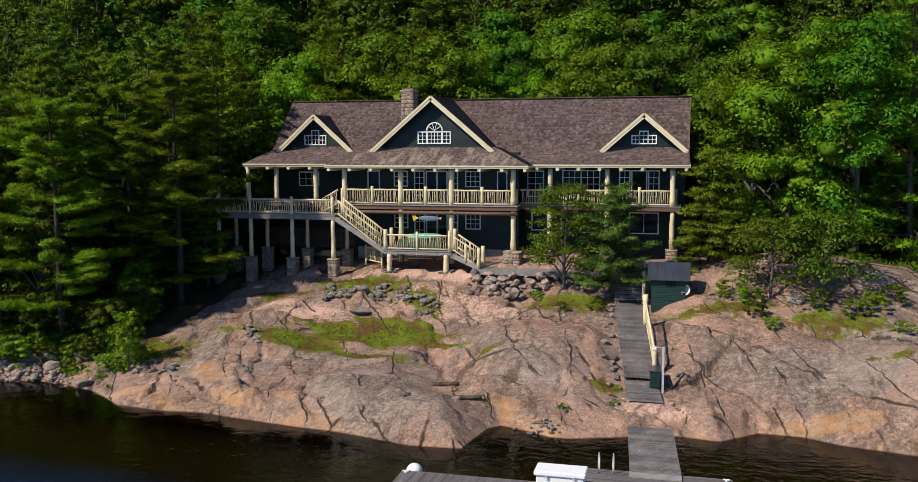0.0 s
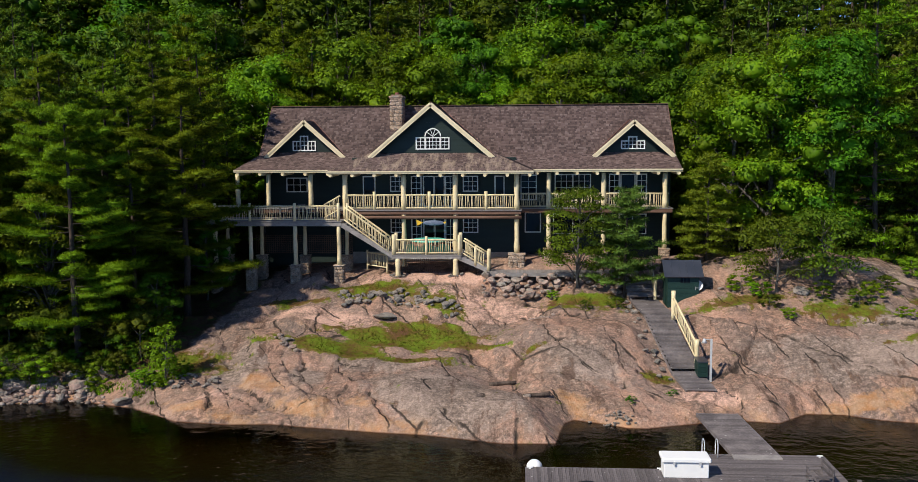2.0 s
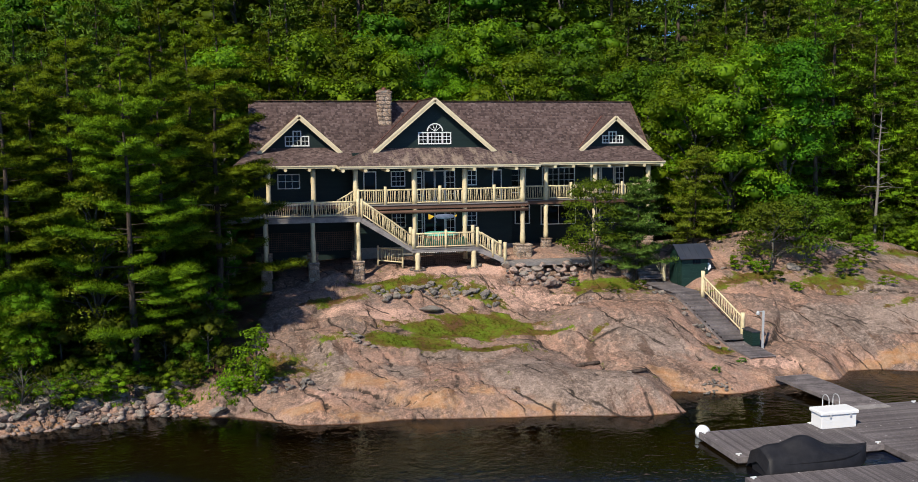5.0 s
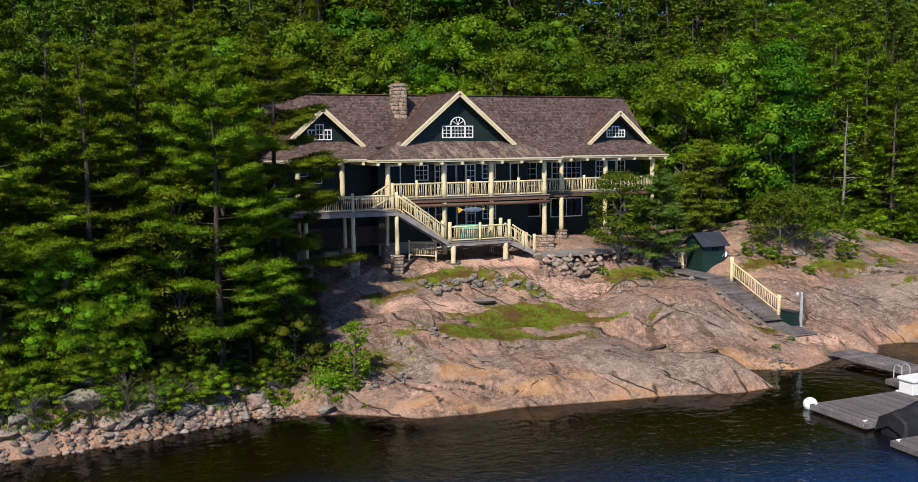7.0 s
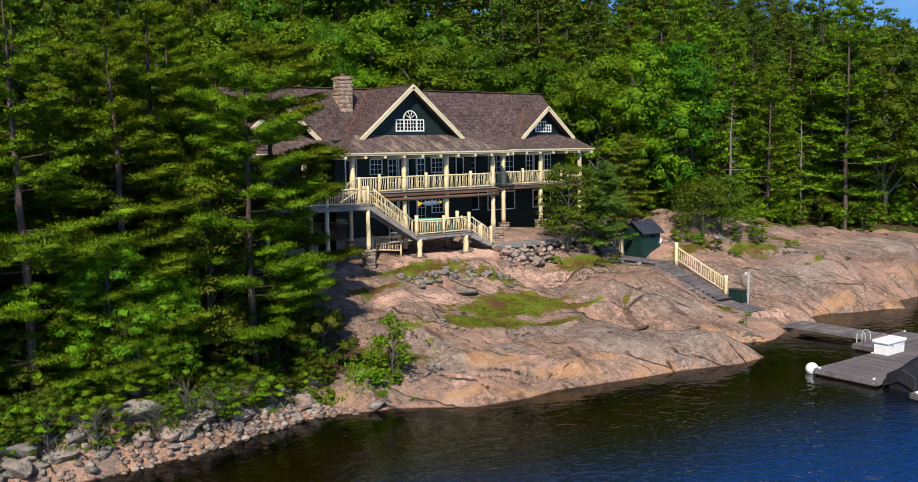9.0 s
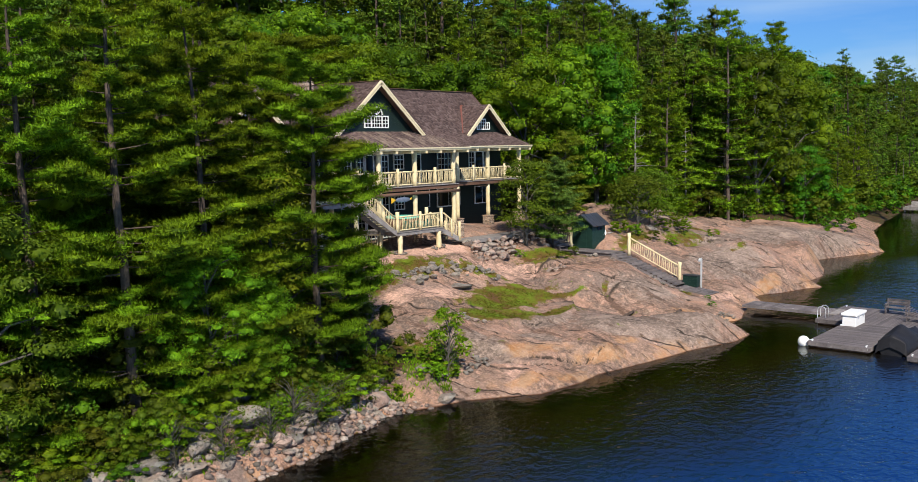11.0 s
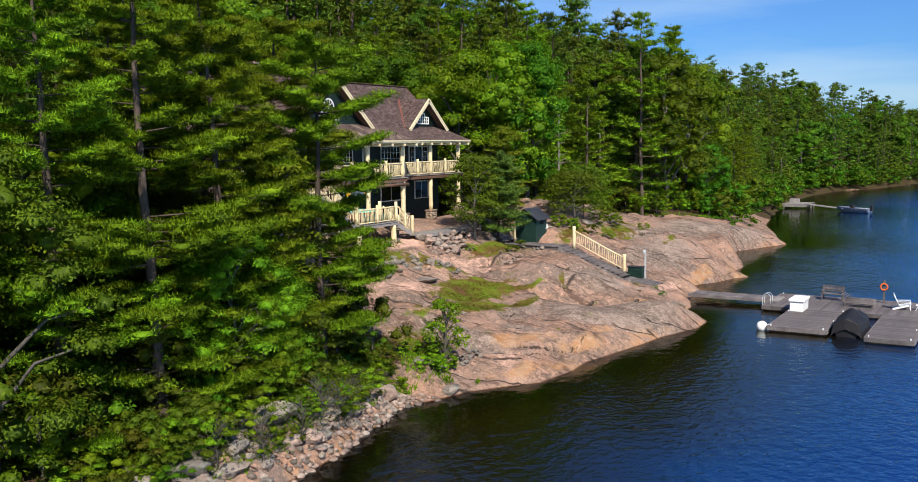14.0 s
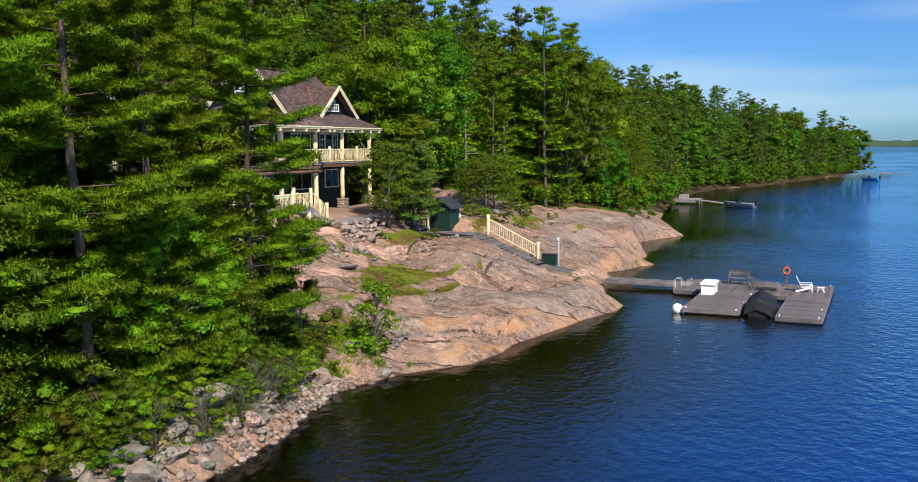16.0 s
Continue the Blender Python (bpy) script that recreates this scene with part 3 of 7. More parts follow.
# smooth grey whalebacks, pale pink slabs and rusty patches, in the same terms
GREY = [(-14.2, 41.2, 4.4, 2.5, -40, 1.1), (-7.4, 45.2, 2.6, 1.9, -30, 0.8), (6.5, 45.8, 4.5, 2.0, -8, 0.9), (-25.6, 45.2, 1.3, 2.4, 0, 0.9), (-21.8, 43.8, 1.2, 1.6, 20, 0.8),
        (-18.2, 45.6, 2.4, 0.9, 0, 0.8), (10.5, 49.0, 2.6, 1.4, 0, 0.9), (13.0, 55.0, 6.0, 1.6, -10, 0.7), (24.0, 48.5, 8.0, 3.2, 5, 0.85), (34.0, 47.0, 7.0, 2.6, -8, 0.85), (16.0, 48.5, 5.0, 2.0, -5, 0.7)]
PALE = [(-13.0, 53.2, 4.0, 1.7, -15, 1.1), (-22.2, 51.2, 4.8, 1.5, -8, 0.9), (-16.0, 57.0, 6.0, 1.5, 0, 0.9), (-1.5, 43.0, 2.4, 1.2, 0, 0.8), (-26.5, 42.0, 1.6, 0.7, 30, 0.8)]
RUST = [(-23.8, 42.8, 1.7, 0.8, -30, 1.0), (-21.0, 40.2, 1.8, 0.5, -20, 1.1), (-18.3, 40.4, 1.3, 0.7, -40, 1.0), (-27.2, 40.8, 1.7, 0.5, -10, 1.0), (-7.8, 41.6, 1.5, 0.7, -55, 1.1),
        (6.0, 42.5, 3.0, 0.6, 0, 1.0), (12.0, 41.2, 3.5, 0.7, 20, 0.9), (-24.5, 40.0, 1.6, 0.4, 0, 0.9), (-16.4, 39.2, 1.4, 0.35, -20, 1.0), (19.5, 43.6, 3.0, 0.7, 15, 1.0), (33.0, 44.0, 4.0, 0.6, -15, 0.6)]
# long joints, with the step down to their right-hand side
JOINTS = [(((-26.1, 45.9), (-25.6, 42.3), (-23.7, 40.7)), 0.14), (((-25.9, 47.9), (-25.2, 43.6), (-23.4, 41.2), (-20.0, 39.8)), 0.22),
          (((-22.4, 45.6), (-21.5, 42.9), (-21.0, 41.0), (-20.2, 39.2)), -0.26), (((-18.4, 43.0), (-17.6, 40.3), (-16.5, 39.0)), -0.30),
          (((-13.2, 47.6), (-12.0, 45.9), (-10.8, 43.2)), -0.18), (((-20.4, 45.8), (-18.0, 45.0), (-15.2, 45.5), (-13.6, 46.8)), 0.25),
          (((-12.8, 41.2), (-11.2, 39.4), (-9.4, 40.2)), -0.2), (((-26.9, 50.0), (-21.6, 49.1), (-17.4, 50.4)), 0.28), (((-0.9, 45.6), (-0.2, 43.0), (0.7, 41.2)), 0.10),
          (((-9.6, 52.6), (-7.4, 51.2), (-3.4, 51.2)), 0.2), (((-9.4, 47.6), (-6.4, 46.6), (-5.2, 43.2)), 0.14), (((3.2, 50.6), (7.6, 49.2), (13.8, 47.2)), 0.2), (((-16.0, 51.6), (-12.0, 51.3), (-9.4, 52.9)), 0.16)]


def joints_at(x, y):
    """Grooves along the joints and the steps across them."""
    groove, step = np.zeros_like(x), np.zeros_like(x)
    wob = 0.16 * wave(x, y, 71, 1.7) + 0.07 * wave(x, y, 72, 0.6)
    for line, h in JOINTS:
        best, side = np.full(x.shape, 99.0), np.zeros_like(x)
        for (ax, ay), (bx, by) in zip(line[:-1], line[1:]):
            ux, uy = bx - ax, by - ay
            f = np.clip(((x - ax) * ux + (y - ay) * uy) / (ux * ux + uy * uy), 0, 1)
            d = np.hypot(x - ax - f * ux, y - ay - f * uy)
            s = np.sign(ux * (y - ay) - uy * (x - ax)) * d
            side = np.where(d < best, s, side)
            best = np.minimum(best, d)
        v = side + wob
        groove = np.maximum(groove, smooth(0.17, 0.04, np.abs(v)) * smooth(0.9, 0.4, best) * smooth(-0.7, 0.3, wave(x, y, 73, 4.0)))
        step += 0.5 * h * np.tanh(v / 0.16) * smooth(2.2, 0.0, best)
    return groove, step


def patches(x, y, spots):
    """How deep inside the nearest of the patches: 1 in the middle."""
    m = np.zeros_like(x)
    for mx, my, a, b, turn, s in spots:
        c, k = math.cos(radians(turn)), math.sin(radians(turn))
        u, v = ((x - mx) * c + (y - my) * k) / a, (-(x - mx) * k + (y - my) * c) / b
        m = np.maximum(m, s * np.exp(-(u * u + v * v) * 0.9))
    return m


def moss_at(x, y):
    return patches(x, y, MOSS)


def forest_at(x, y):
    """Where the forest floor takes over from bare rock: 1 inside the woods."""
    d = land_d(x, y)
    west = smooth(-28.5, -31.0, x - 0.15 * (y - 46)) * smooth(1.0, 2.6, d - 1.0 * smooth(-33.8, -31.8, x))
    back = smooth(63, 66, y)
    east = smooth(15.0, 17.0, d - 1.5 * smooth(10, 2, x) + 3.0 * smooth(20, 27, x) + 5.5 * smooth(28, 38, x) + 2.0 * smooth(40, 50, x) + 7.0 * smooth(58, 74, x)) * smooth(4.5, 8.5, x)
    return np.maximum(np.maximum(west, back), east)


def fract(a):
    return a - np.floor(a)


def wave(x, y, seed, size):
    """Cheap smooth noise, for arrays."""
    r = np.random.RandomState(seed)
    out = np.zeros_like(x)
    for k in range(7):
        a, p, s = r.uniform(0, 2 * math.pi), r.uniform(0, 6.28), size * r.uniform(0.55, 1.8)
        out += np.sin((x * math.cos(a) + y * math.sin(a)) * 2 * math.pi / s + p + 1.3 * np.sin((x * math.sin(a) - y * math.cos(a)) * 2 * math.pi / (s * 1.7) + p))
    return out / 7 ** 0.5


def ledges(x, y, angle, gap, seed, amp):
    """Sheets of rock that rise slowly and break off in an uneven step: height and the foot of each step."""
    c, k = math.cos(radians(angle)), math.sin(radians(angle))
    v = (x * c + y * k + 0.75 * wave(x, y, seed, 8.0) + 0.15 * wave(x, y, seed + 1, 2.6) + 0.10 * wave(x, y, seed + 3, 0.9)) / gap
    n = np.floor(v)
    s = v - n
    size = 0.25 + 0.75 * fract(np.sin(n * 12.9898 + seed) * 43758.5453)
    gate = smooth(-0.35, 0.45, wave(x * 0.8 + 5 * n, y * 0.8, seed + 2, 9.0)) * size
    cut = 0.17 / gap
    step = np.where(s < 1 - cut, s / (1 - cut), (1 - s) / cut)
    foot = smooth(1 - 1.5 * cut, 1 - 0.6 * cut, s) + smooth(0.7 * cut, 0.0, s)
    return amp * gate * (step - 0.5), np.clip(foot, 0, 1) * gate


def ground(x, y):
    """Height, crack mask, moss and forest masks."""
    x, y = np.asarray(x, float), np.asarray(y, float)
    z, d = broad_ground(x, y), land_d(x, y)
    forest = forest_at(x, y)
    rock = smooth(-1.0, 0.8, d) * (1 - 0.6 * forest) * smooth(64, 60, y) * smooth(75, 45, np.abs(x + 10))
    l1, f1 = ledges(x, y, 48, 3.4, 4, 0.50)
    l2, f2 = ledges(x, y, -28, 5.2, 9, 0.38)
    l3, f3 = ledges(x, y, 95, 2.6, 14, 0.12)
    rel = 0.16 * wave(x, y, 21, 6.5) + 0.05 * wave(x, y, 22, 2.3) + 0.014 * wave(x, y, 23, 0.9) + l1 + l2 + l3
    moss = moss_at(x, y)
    groove, step = joints_at(x, y)
    calm = 1 - 0.75 * np.clip(patches(x, y, GREY), 0, 1)
    rel = rel * calm + step - 0.10 * groove
    crack = np.clip(np.maximum(np.maximum(np.maximum(f1, f2), 0.8 * f3) * calm, groove), 0, 1) * (1 - smooth(0.3, 0.5, moss))
    flat = smooth(57.5, 59.5, y) * smooth(-33, -30, x) * smooth(4, 1, x)
    path = smooth(2.2, 1.05, np.abs(x - np.interp(y, WALK_Y, WALK_X))) * smooth(42.2, 43.0, y)
    z = z + (1 - path) * rock * (rel * (1 - 0.75 * smooth(0.3, 0.8, moss)) - 0.05 * crack) * (1 - flat) * smooth(-0.2, 1.2, d)
    z = z + forest * 0.14 * wave(x, y, 31, 3.0)
    return z, crack * rock, moss * (1 - forest), forest, d


def grid_faces(nx, ny):
    i = np.arange(nx * ny).reshape(ny, nx)
    return np.stack([i[:-1, :-1], i[:-1, 1:], i[1:, 1:], i[1:, :-1]], -1).reshape(-1, 4)


gx, gy = spaced(-48, 36, 0.14, -3500, 3500, 1.18), spaced(36.8, 58.5, 0.14, -60, 3500, 1.18)
GX, GY = np.meshgrid(gx, gy)
GZ, CR, MO, FO, DD = ground(GX.ravel(), GY.ravel())
GZ = np.where(DD < -15, np.minimum(GZ, -5), GZ)
tagged(new("ground", mesh_np("ground", np.stack([GX.ravel(), GY.ravel(), GZ], -1), grid_faces(len(gx), len(gy)), ROCK_GROUND, True,
       {"above": GZ, "crack": CR, "moss": MO, "forest": FO, "grey": patches(GX.ravel(), GY.ravel(), GREY),
        "pale": patches(GX.ravel(), GY.ravel(), PALE), "rust": patches(GX.ravel(), GY.ravel(), RUST)})), "pink and grey granite shore with moss in the hollows and forest floor behind", "ground", kind="structure")


def ground_z(x, y):
    return float(ground(np.array([x]), np.array([y]))[0][0])


wx, wy = spaced(-60, 60, 0.6, -4500, 5000, 1.14), spaced(26, 46, 0.6, -4000, 4500, 1.14)
WX, WY = np.meshgrid(wx, wy)
WD = -broad_ground(WX.ravel(), WY.ravel())
tagged(new("water", mesh_np("water", np.stack([WX.ravel(), WY.ravel(), 0 * WX.ravel()], -1), grid_faces(len(wx), len(wy)), WATER, True, {"depth": WD})),
       "rippled lake water, amber near the rock and deep blue farther out", "lake", kind="structure")


# ---- the lake house ----
house = thing("lake_house", "two-storey dark green lake house with shingled gables and cream trim", "house", at=(-14.6, 62, 5))
house_inv = Matrix.Translation((14.6, -62, -5))


def hpart(name, bm, mat, parent=None, label="", bevel=0.0):
    """A part of the house, given in world places."""
    ob = part(name, bm, mat, parent or house, label, bevel)
    ob.data.transform(house_inv)
    return ob


DECK_Z, LOW_Z, EAVE_Z = 8.85, 5.0, 11.45
MAIN_TOP, MAIN_Y, KNEE_Z, KNEE_Y = 16.02, 66.2, 12.5, 62.5

# walls: dark green, lapped boards
hpart("wall", boxed(-29.0, -0.1, 62.9, 69.5, LOW_Z - 0.6, 12.4), GREEN_SIDING)
hpart("wall", boxed(-22.3, -10.9, 61.4, 62.89, LOW_Z - 0.6, 12.3), GREEN_SIDING)
for x in (-28.99, -0.11):
    bm = bmesh.new()
    v = [bm.verts.new((x + s, y, z)) for s in (0.0, 0.02) for y, z in ((62.6, 12.4), (69.8, 12.4), (66.2, 15.8))]
    bm.faces.new(v[:3]), bm.faces.new(v[3:][::-1])
    for i in range(3):
        j = (i + 1) % 3
        bm.faces.new((v[i], v[j], v[j + 3], v[i + 3]))
    hpart("gable_wall", bm, GREEN_SIDING)


def lapped(x0, x1, z0, z1, y, inside=None, step=0.145, depth=0.02):
    """Lapped boards on a wall that faces the lake."""
    bm = bmesh.new()
    z = z0
    while z < z1 - 0.02:
        a, b = x0, x1
        if inside:
            a, b = inside(z + step * 0.5)
        if b - a > 0.15:
            t = min(z + step, z1)
            vs = [bm.verts.new(p) for p in ((a, y - depth, z), (b, y - depth, z), (b, y - 0.003, t), (a, y - 0.003, t), (a, y, z), (b, y, z))]
            bm.faces.new(vs[:4])
            bm.faces.new((vs[4], vs[5], vs[1], vs[0]))
        z += step
    return bm


for x0, x1, y in ((-22.3, -10.9, 61.398), (-29.0, -22.31, 62.898), (-10.89, -0.1, 62.898)):
    hpart("siding", lapped(x0, x1, LOW_Z - 0.3, 12.3, y), GREEN_SIDING)["kind"] = "stuff"
hpart("wall_base", boxed(-22.35, -10.85, 61.36, 61.397, LOW_Z - 0.6, LOW_Z + 0.7), MORTAR, label="stone base course under the wall")


# roofs: rows of shingles
def shingled(corners, course=0.155, wide=0.17, lift=0.022, seed=0, porch=0.0):
    """Rows of split shingles over a plane: corners run eave-left, eave-right, top-right, top-left."""
    a, b, c, d = (np.array(p, float) for p in corners)
    rs = np.random.RandomState(seed)
    n = np.cross(b - a, d - a)
    n /= np.linalg.norm(n)
    if n[2] < 0:
        n = -n
    rows = max(2, int(max(np.linalg.norm(d - a), np.linalg.norm(c - b)) * 0.97 / course))
    vs, fs, at = [], [], 0
    for r in range(rows):
        f0, f1 = r / rows, min(1.0, (r + 1.12) / rows)
        l0, r0, l1, r1 = a + (d - a) * f0, b + (c - b) * f0, a + (d - a) * f1, b + (c - b) * f1
        length = np.linalg.norm(r0 - l0)
        if length < 0.1:
            continue
        k = max(1, int(length / wide))
        cuts = np.clip((np.arange(k + 1) + np.r_[0, rs.uniform(-0.35, 0.35, k - 1), 0] if k > 1 else np.arange(2)) / k, 0, 1)
        for s0, s1 in zip(cuts[:-1], cuts[1:]):
            h = lift * rs.uniform(0.7, 1.5)
            drop = -(rs.uniform(0, 0.02)) * (d - a) / (np.linalg.norm(d - a) + 1e-9)
            g = 0.004 / length
            p0, p1 = l0 + (r0 - l0) * (s0 + g) + drop, l0 + (r0 - l0) * (s1 - g) + drop
            q0, q1 = l1 + (r1 - l1) * (s0 + g), l1 + (r1 - l1) * (s1 - g)
            vs += [p0 + n * h, p1 + n * h, q1 + n * 0.004, q0 + n * 0.004, p0 - n * 0.01, p1 - n * 0.01]
            fs += [(at, at + 1, at + 2, at + 3), (at + 4, at + 5, at + 1, at)]
            at += 6
    me = mesh_np("shingles", np.array(vs), np.array(fs), SHINGLE, attrs={"porch": np.full(len(vs), porch)})
    me.transform(house_inv)
    return me


def roof_plane(name, corners, seed, thick=0.12, porch=0.0):
    """A roof slab with its shingles."""
    bm = bmesh.new()
    a, b, c, d = (Vector(p) for p in corners)
    n = (b - a).cross(d - a).normalized()
    if n.z < 0:
        n = -n
    top = [bm.verts.new(p - n * 0.004) for p in (a, b, c, d)]
    low = [bm.verts.new(p - n * thick) for p in (a, b, c, d)]
    bm.faces.new(top), bm.faces.new(low[::-1])
    for i in range(4):
        j = (i + 1) % 4
        bm.faces.new((top[i], low[i], low[j], top[j]))
    bmesh.ops.remove_doubles(bm, verts=list(bm.verts), dist=0.001)
    bmesh.ops.recalc_face_normals(bm, faces=list(bm.faces))
    slab = hpart(name, bm, BROWN_WOOD)
    sh = new("shingles", shingled(corners, seed=seed, porch=porch))
    sh.parent = slab
    tagged(sh, "weathered grey-brown cedar shingles", kind="stuff")
    return slab


SHINGLE = mat_shingle()
RX0, RX1 = -29.15, 0.12
roof_plane("roof", [(RX0, KNEE_Y - 0.1, KNEE_Z - 0.1), (RX1, KNEE_Y - 0.1, KNEE_Z - 0.1), (RX1, MAIN_Y, MAIN_TOP), (RX0, MAIN_Y, MAIN_TOP)], 1)
roof_plane("roof", [(RX1, 70.6, 11.9), (RX0, 70.6, 11.9), (RX0, MAIN_Y, MAIN_TOP), (RX1, MAIN_Y, MAIN_TOP)], 2)
roof_plane("porch_roof", [(-12.3, 59.95, EAVE_Z + 0.06), (RX1 + 0.1, 59.95, EAVE_Z + 0.06), (RX1, KNEE_Y + 0.05, KNEE_Z), (-12.3, KNEE_Y + 0.05, KNEE_Z)], 3)
roof_plane("porch_roof", [(-30.3, 59.95, EAVE_Z + 0.06), (-21.3, 59.95, EAVE_Z + 0.06), (-21.3, KNEE_Y + 0.05, KNEE_Z), (RX0, KNEE_Y + 0.05, KNEE_Z)], 4)
roof_plane("porch_roof", [(-30.3, 70.0, EAVE_Z + 0.06), (-30.3, 59.95, EAVE_Z + 0.06), (RX0, KNEE_Y + 0.05, KNEE_Z), (RX0, 69.0, KNEE_Z)], 5)
GCX, GC_Y = -16.68, 60.28
roof_plane("veranda_roof", [(-23.5, 58.3, EAVE_Z + 0.02), (-9.72, 58.3, EAVE_Z + 0.02), (-12.4, 60.95, 12.62), (-20.95, 60.95, 12.62)], 6, porch=1.0)
roof_plane("veranda_roof", [(-9.72, 58.3, EAVE_Z + 0.02), (-9.72, 60.1, EAVE_Z + 0.05), (-12.4, KNEE_Y + 0.1, 12.62), (-12.4, 60.95, 12.62)], 7)
roof_plane("veranda_roof", [(-23.5, 60.1, EAVE_Z + 0.05), (-23.5, 58.3, EAVE_Z + 0.02), (-20.95, 60.95, 12.62), (-20.95, KNEE_Y + 0.1, 12.62)], 8)


def gable(cx, apex, half, yf, foot=12.45, wall_y=None, seed=0):
    """A front gable: two roof slopes, barge boards and a boarded wall."""
    back = MAIN_Y - (MAIN_TOP - apex) * (MAIN_Y - KNEE_Y) / (MAIN_TOP - KNEE_Z)
    fb = KNEE_Y + 0.0
    for s, k in ((-1, 0), (1, 1)):
        foot_p, top_p = (cx + s * half, yf, foot), (cx, yf, apex)
        corners = [(cx + s * half, fb + 0.1, foot), (cx + s * half, yf, foot), (cx, yf, apex), (cx, back, apex)]
        if s > 0:
            corners = [corners[1], corners[0], corners[3], corners[2]]
        roof_plane("gable_roof", corners, seed + k)
        slope = Vector((s * half, 0, foot - apex)).normalized()
        bm = bmesh.new()
        beam(bm, Vector((cx, yf - 0.03, apex - 0.13)) - slope * 0.05, Vector((cx + s * half, yf - 0.03, foot - 0.13)) + slope * 0.12, 0.06, 0.30, Vector((0, -1, 0)).cross(slope) * s)
        hpart("barge_board", bm, CREAM_TRIM, label="cream barge board")
        bm = bmesh.new()
        beam(bm, Vector((cx, yf - 0.075, apex - 0.05)), Vector((cx + s * half, yf - 0.075, foot - 0.05)) + slope * 0.1, 0.04, 0.10, Vector((0, -1, 0)).cross(slope) * s)
        hpart("barge_trim", bm, CREAM_TRIM)
        bm = bmesh.new()
        beam(bm, (cx + s * (half + 0.03), fb, foot + 0.03), (cx + s * 0.05, back - 0.05, apex + 0.05), 0.16, 0.02, (s * 0.7, 0, 0.7))
        hpart("valley_flashing", bm, COPPER, label="copper valley flashing")
    wy = wall_y
    rate = half / (apex - foot)
    hpart("gable_wall", lapped(0, 0, foot - 0.25, apex - 0.25, wy, lambda z: (cx - (apex - 0.14 - z) * rate, cx + (apex - 0.14 - z) * rate)), GREEN_SIDING, label="dark green lapped boards")["kind"] = "stuff"
    bm = bmesh.new()
    v = [bm.verts.new(p) for p in ((cx - half, wy + 0.02, foot - 0.1), (cx + half, wy + 0.02, foot - 0.1), (cx, wy + 0.02, apex - 0.12))]
    bm.faces.new(v)
    hpart("gable_wall", bm, GREEN_SIDING)


gable(GCX, 16.02, 4.17, GC_Y, 12.48, 60.92, 20)
gable(-25.82, 14.93, 2.74, 62.05, 12.47, 62.68, 30)
gable(-2.76, 14.80, 2.68, 61.95, 12.47, 62.6, 40)
hpart("ridge_cap", beam(bmesh.new(), (RX0, MAIN_Y - 0.1, MAIN_TOP + 0.03), (RX1, MAIN_Y - 0.1, MAIN_TOP + 0.03), 0.22, 0.035), BROWN_WOOD)
hpart("ridge_cap", beam(bmesh.new(), (GCX, GC_Y, 16.06), (GCX, MAIN_Y, 16.06), 0.2, 0.035), BROWN_WOOD)

# eaves: fascia, gutter and log ends
for x0, x1, y, z in ((-23.5, -9.72, 58.28, EAVE_Z), (-9.72, RX1 + 0.12, 59.93, EAVE_Z + 0.04), (-30.3, -23.5, 59.93, EAVE_Z + 0.04)):
    hpart("fascia", boxed(x0, x1, y - 0.05, y, z - 0.17, z - 0.01), CREAM_TRIM, label="cream fascia board")
    hpart("gutter", boxed(x0, x1, y - 0.11, y - 0.052, z - 0.06, z + 0.02), CREAM_TRIM)
    hpart("soffit", boxed(x0 + 0.05, x1 - 0.05, y, y + 2.9, z - 0.14, z - 0.11), BROWN_WOOD, label="boarded veranda ceiling")
    n = max(2, int((x1 - x0) / 1.38))
    for i in range(n + 1):
        x = x0 + 0.25 + (x1 - x0 - 0.5) * i / n
        hpart("rafter_log", log(bmesh.new(), (x, y - 0.02, z - 0.27), (x, y + 2.8, z - 0.27), 0.115, seg=10), CREAM, label="cream log rafter end")
hpart("fascia", boxed(-9.76, -9.71, 58.3, 59.93, EAVE_Z - 0.16, EAVE_Z), CREAM_TRIM)
hpart("fascia", boxed(-23.52, -23.47, 58.3, 59.93, EAVE_Z - 0.16, EAVE_Z), CREAM_TRIM)
hpart("fascia", boxed(RX1 + 0.08, RX1 + 0.13, 59.93, 62.4, EAVE_Z - 0.1, EAVE_Z + 0.08), CREAM_TRIM)
for x in (RX0 - 0.02, RX1 + 0.0):
    bm = bmesh.new()
    beam(bm, (x, KNEE_Y - 0.2, KNEE_Z - 0.3), (x, MAIN_Y, MAIN_TOP - 0.1), 0.05, 0.22, (0, -0.7, 0.7))
    hpart("barge_board", bm, BROWN_WOOD)
    hpart("barge_board", beam(bmesh.new(), (x, 70.6, 11.75), (x, MAIN_Y, MAIN_TOP - 0.1), 0.05, 0.22, (0, 0.7, 0.7)), BROWN_WOOD)


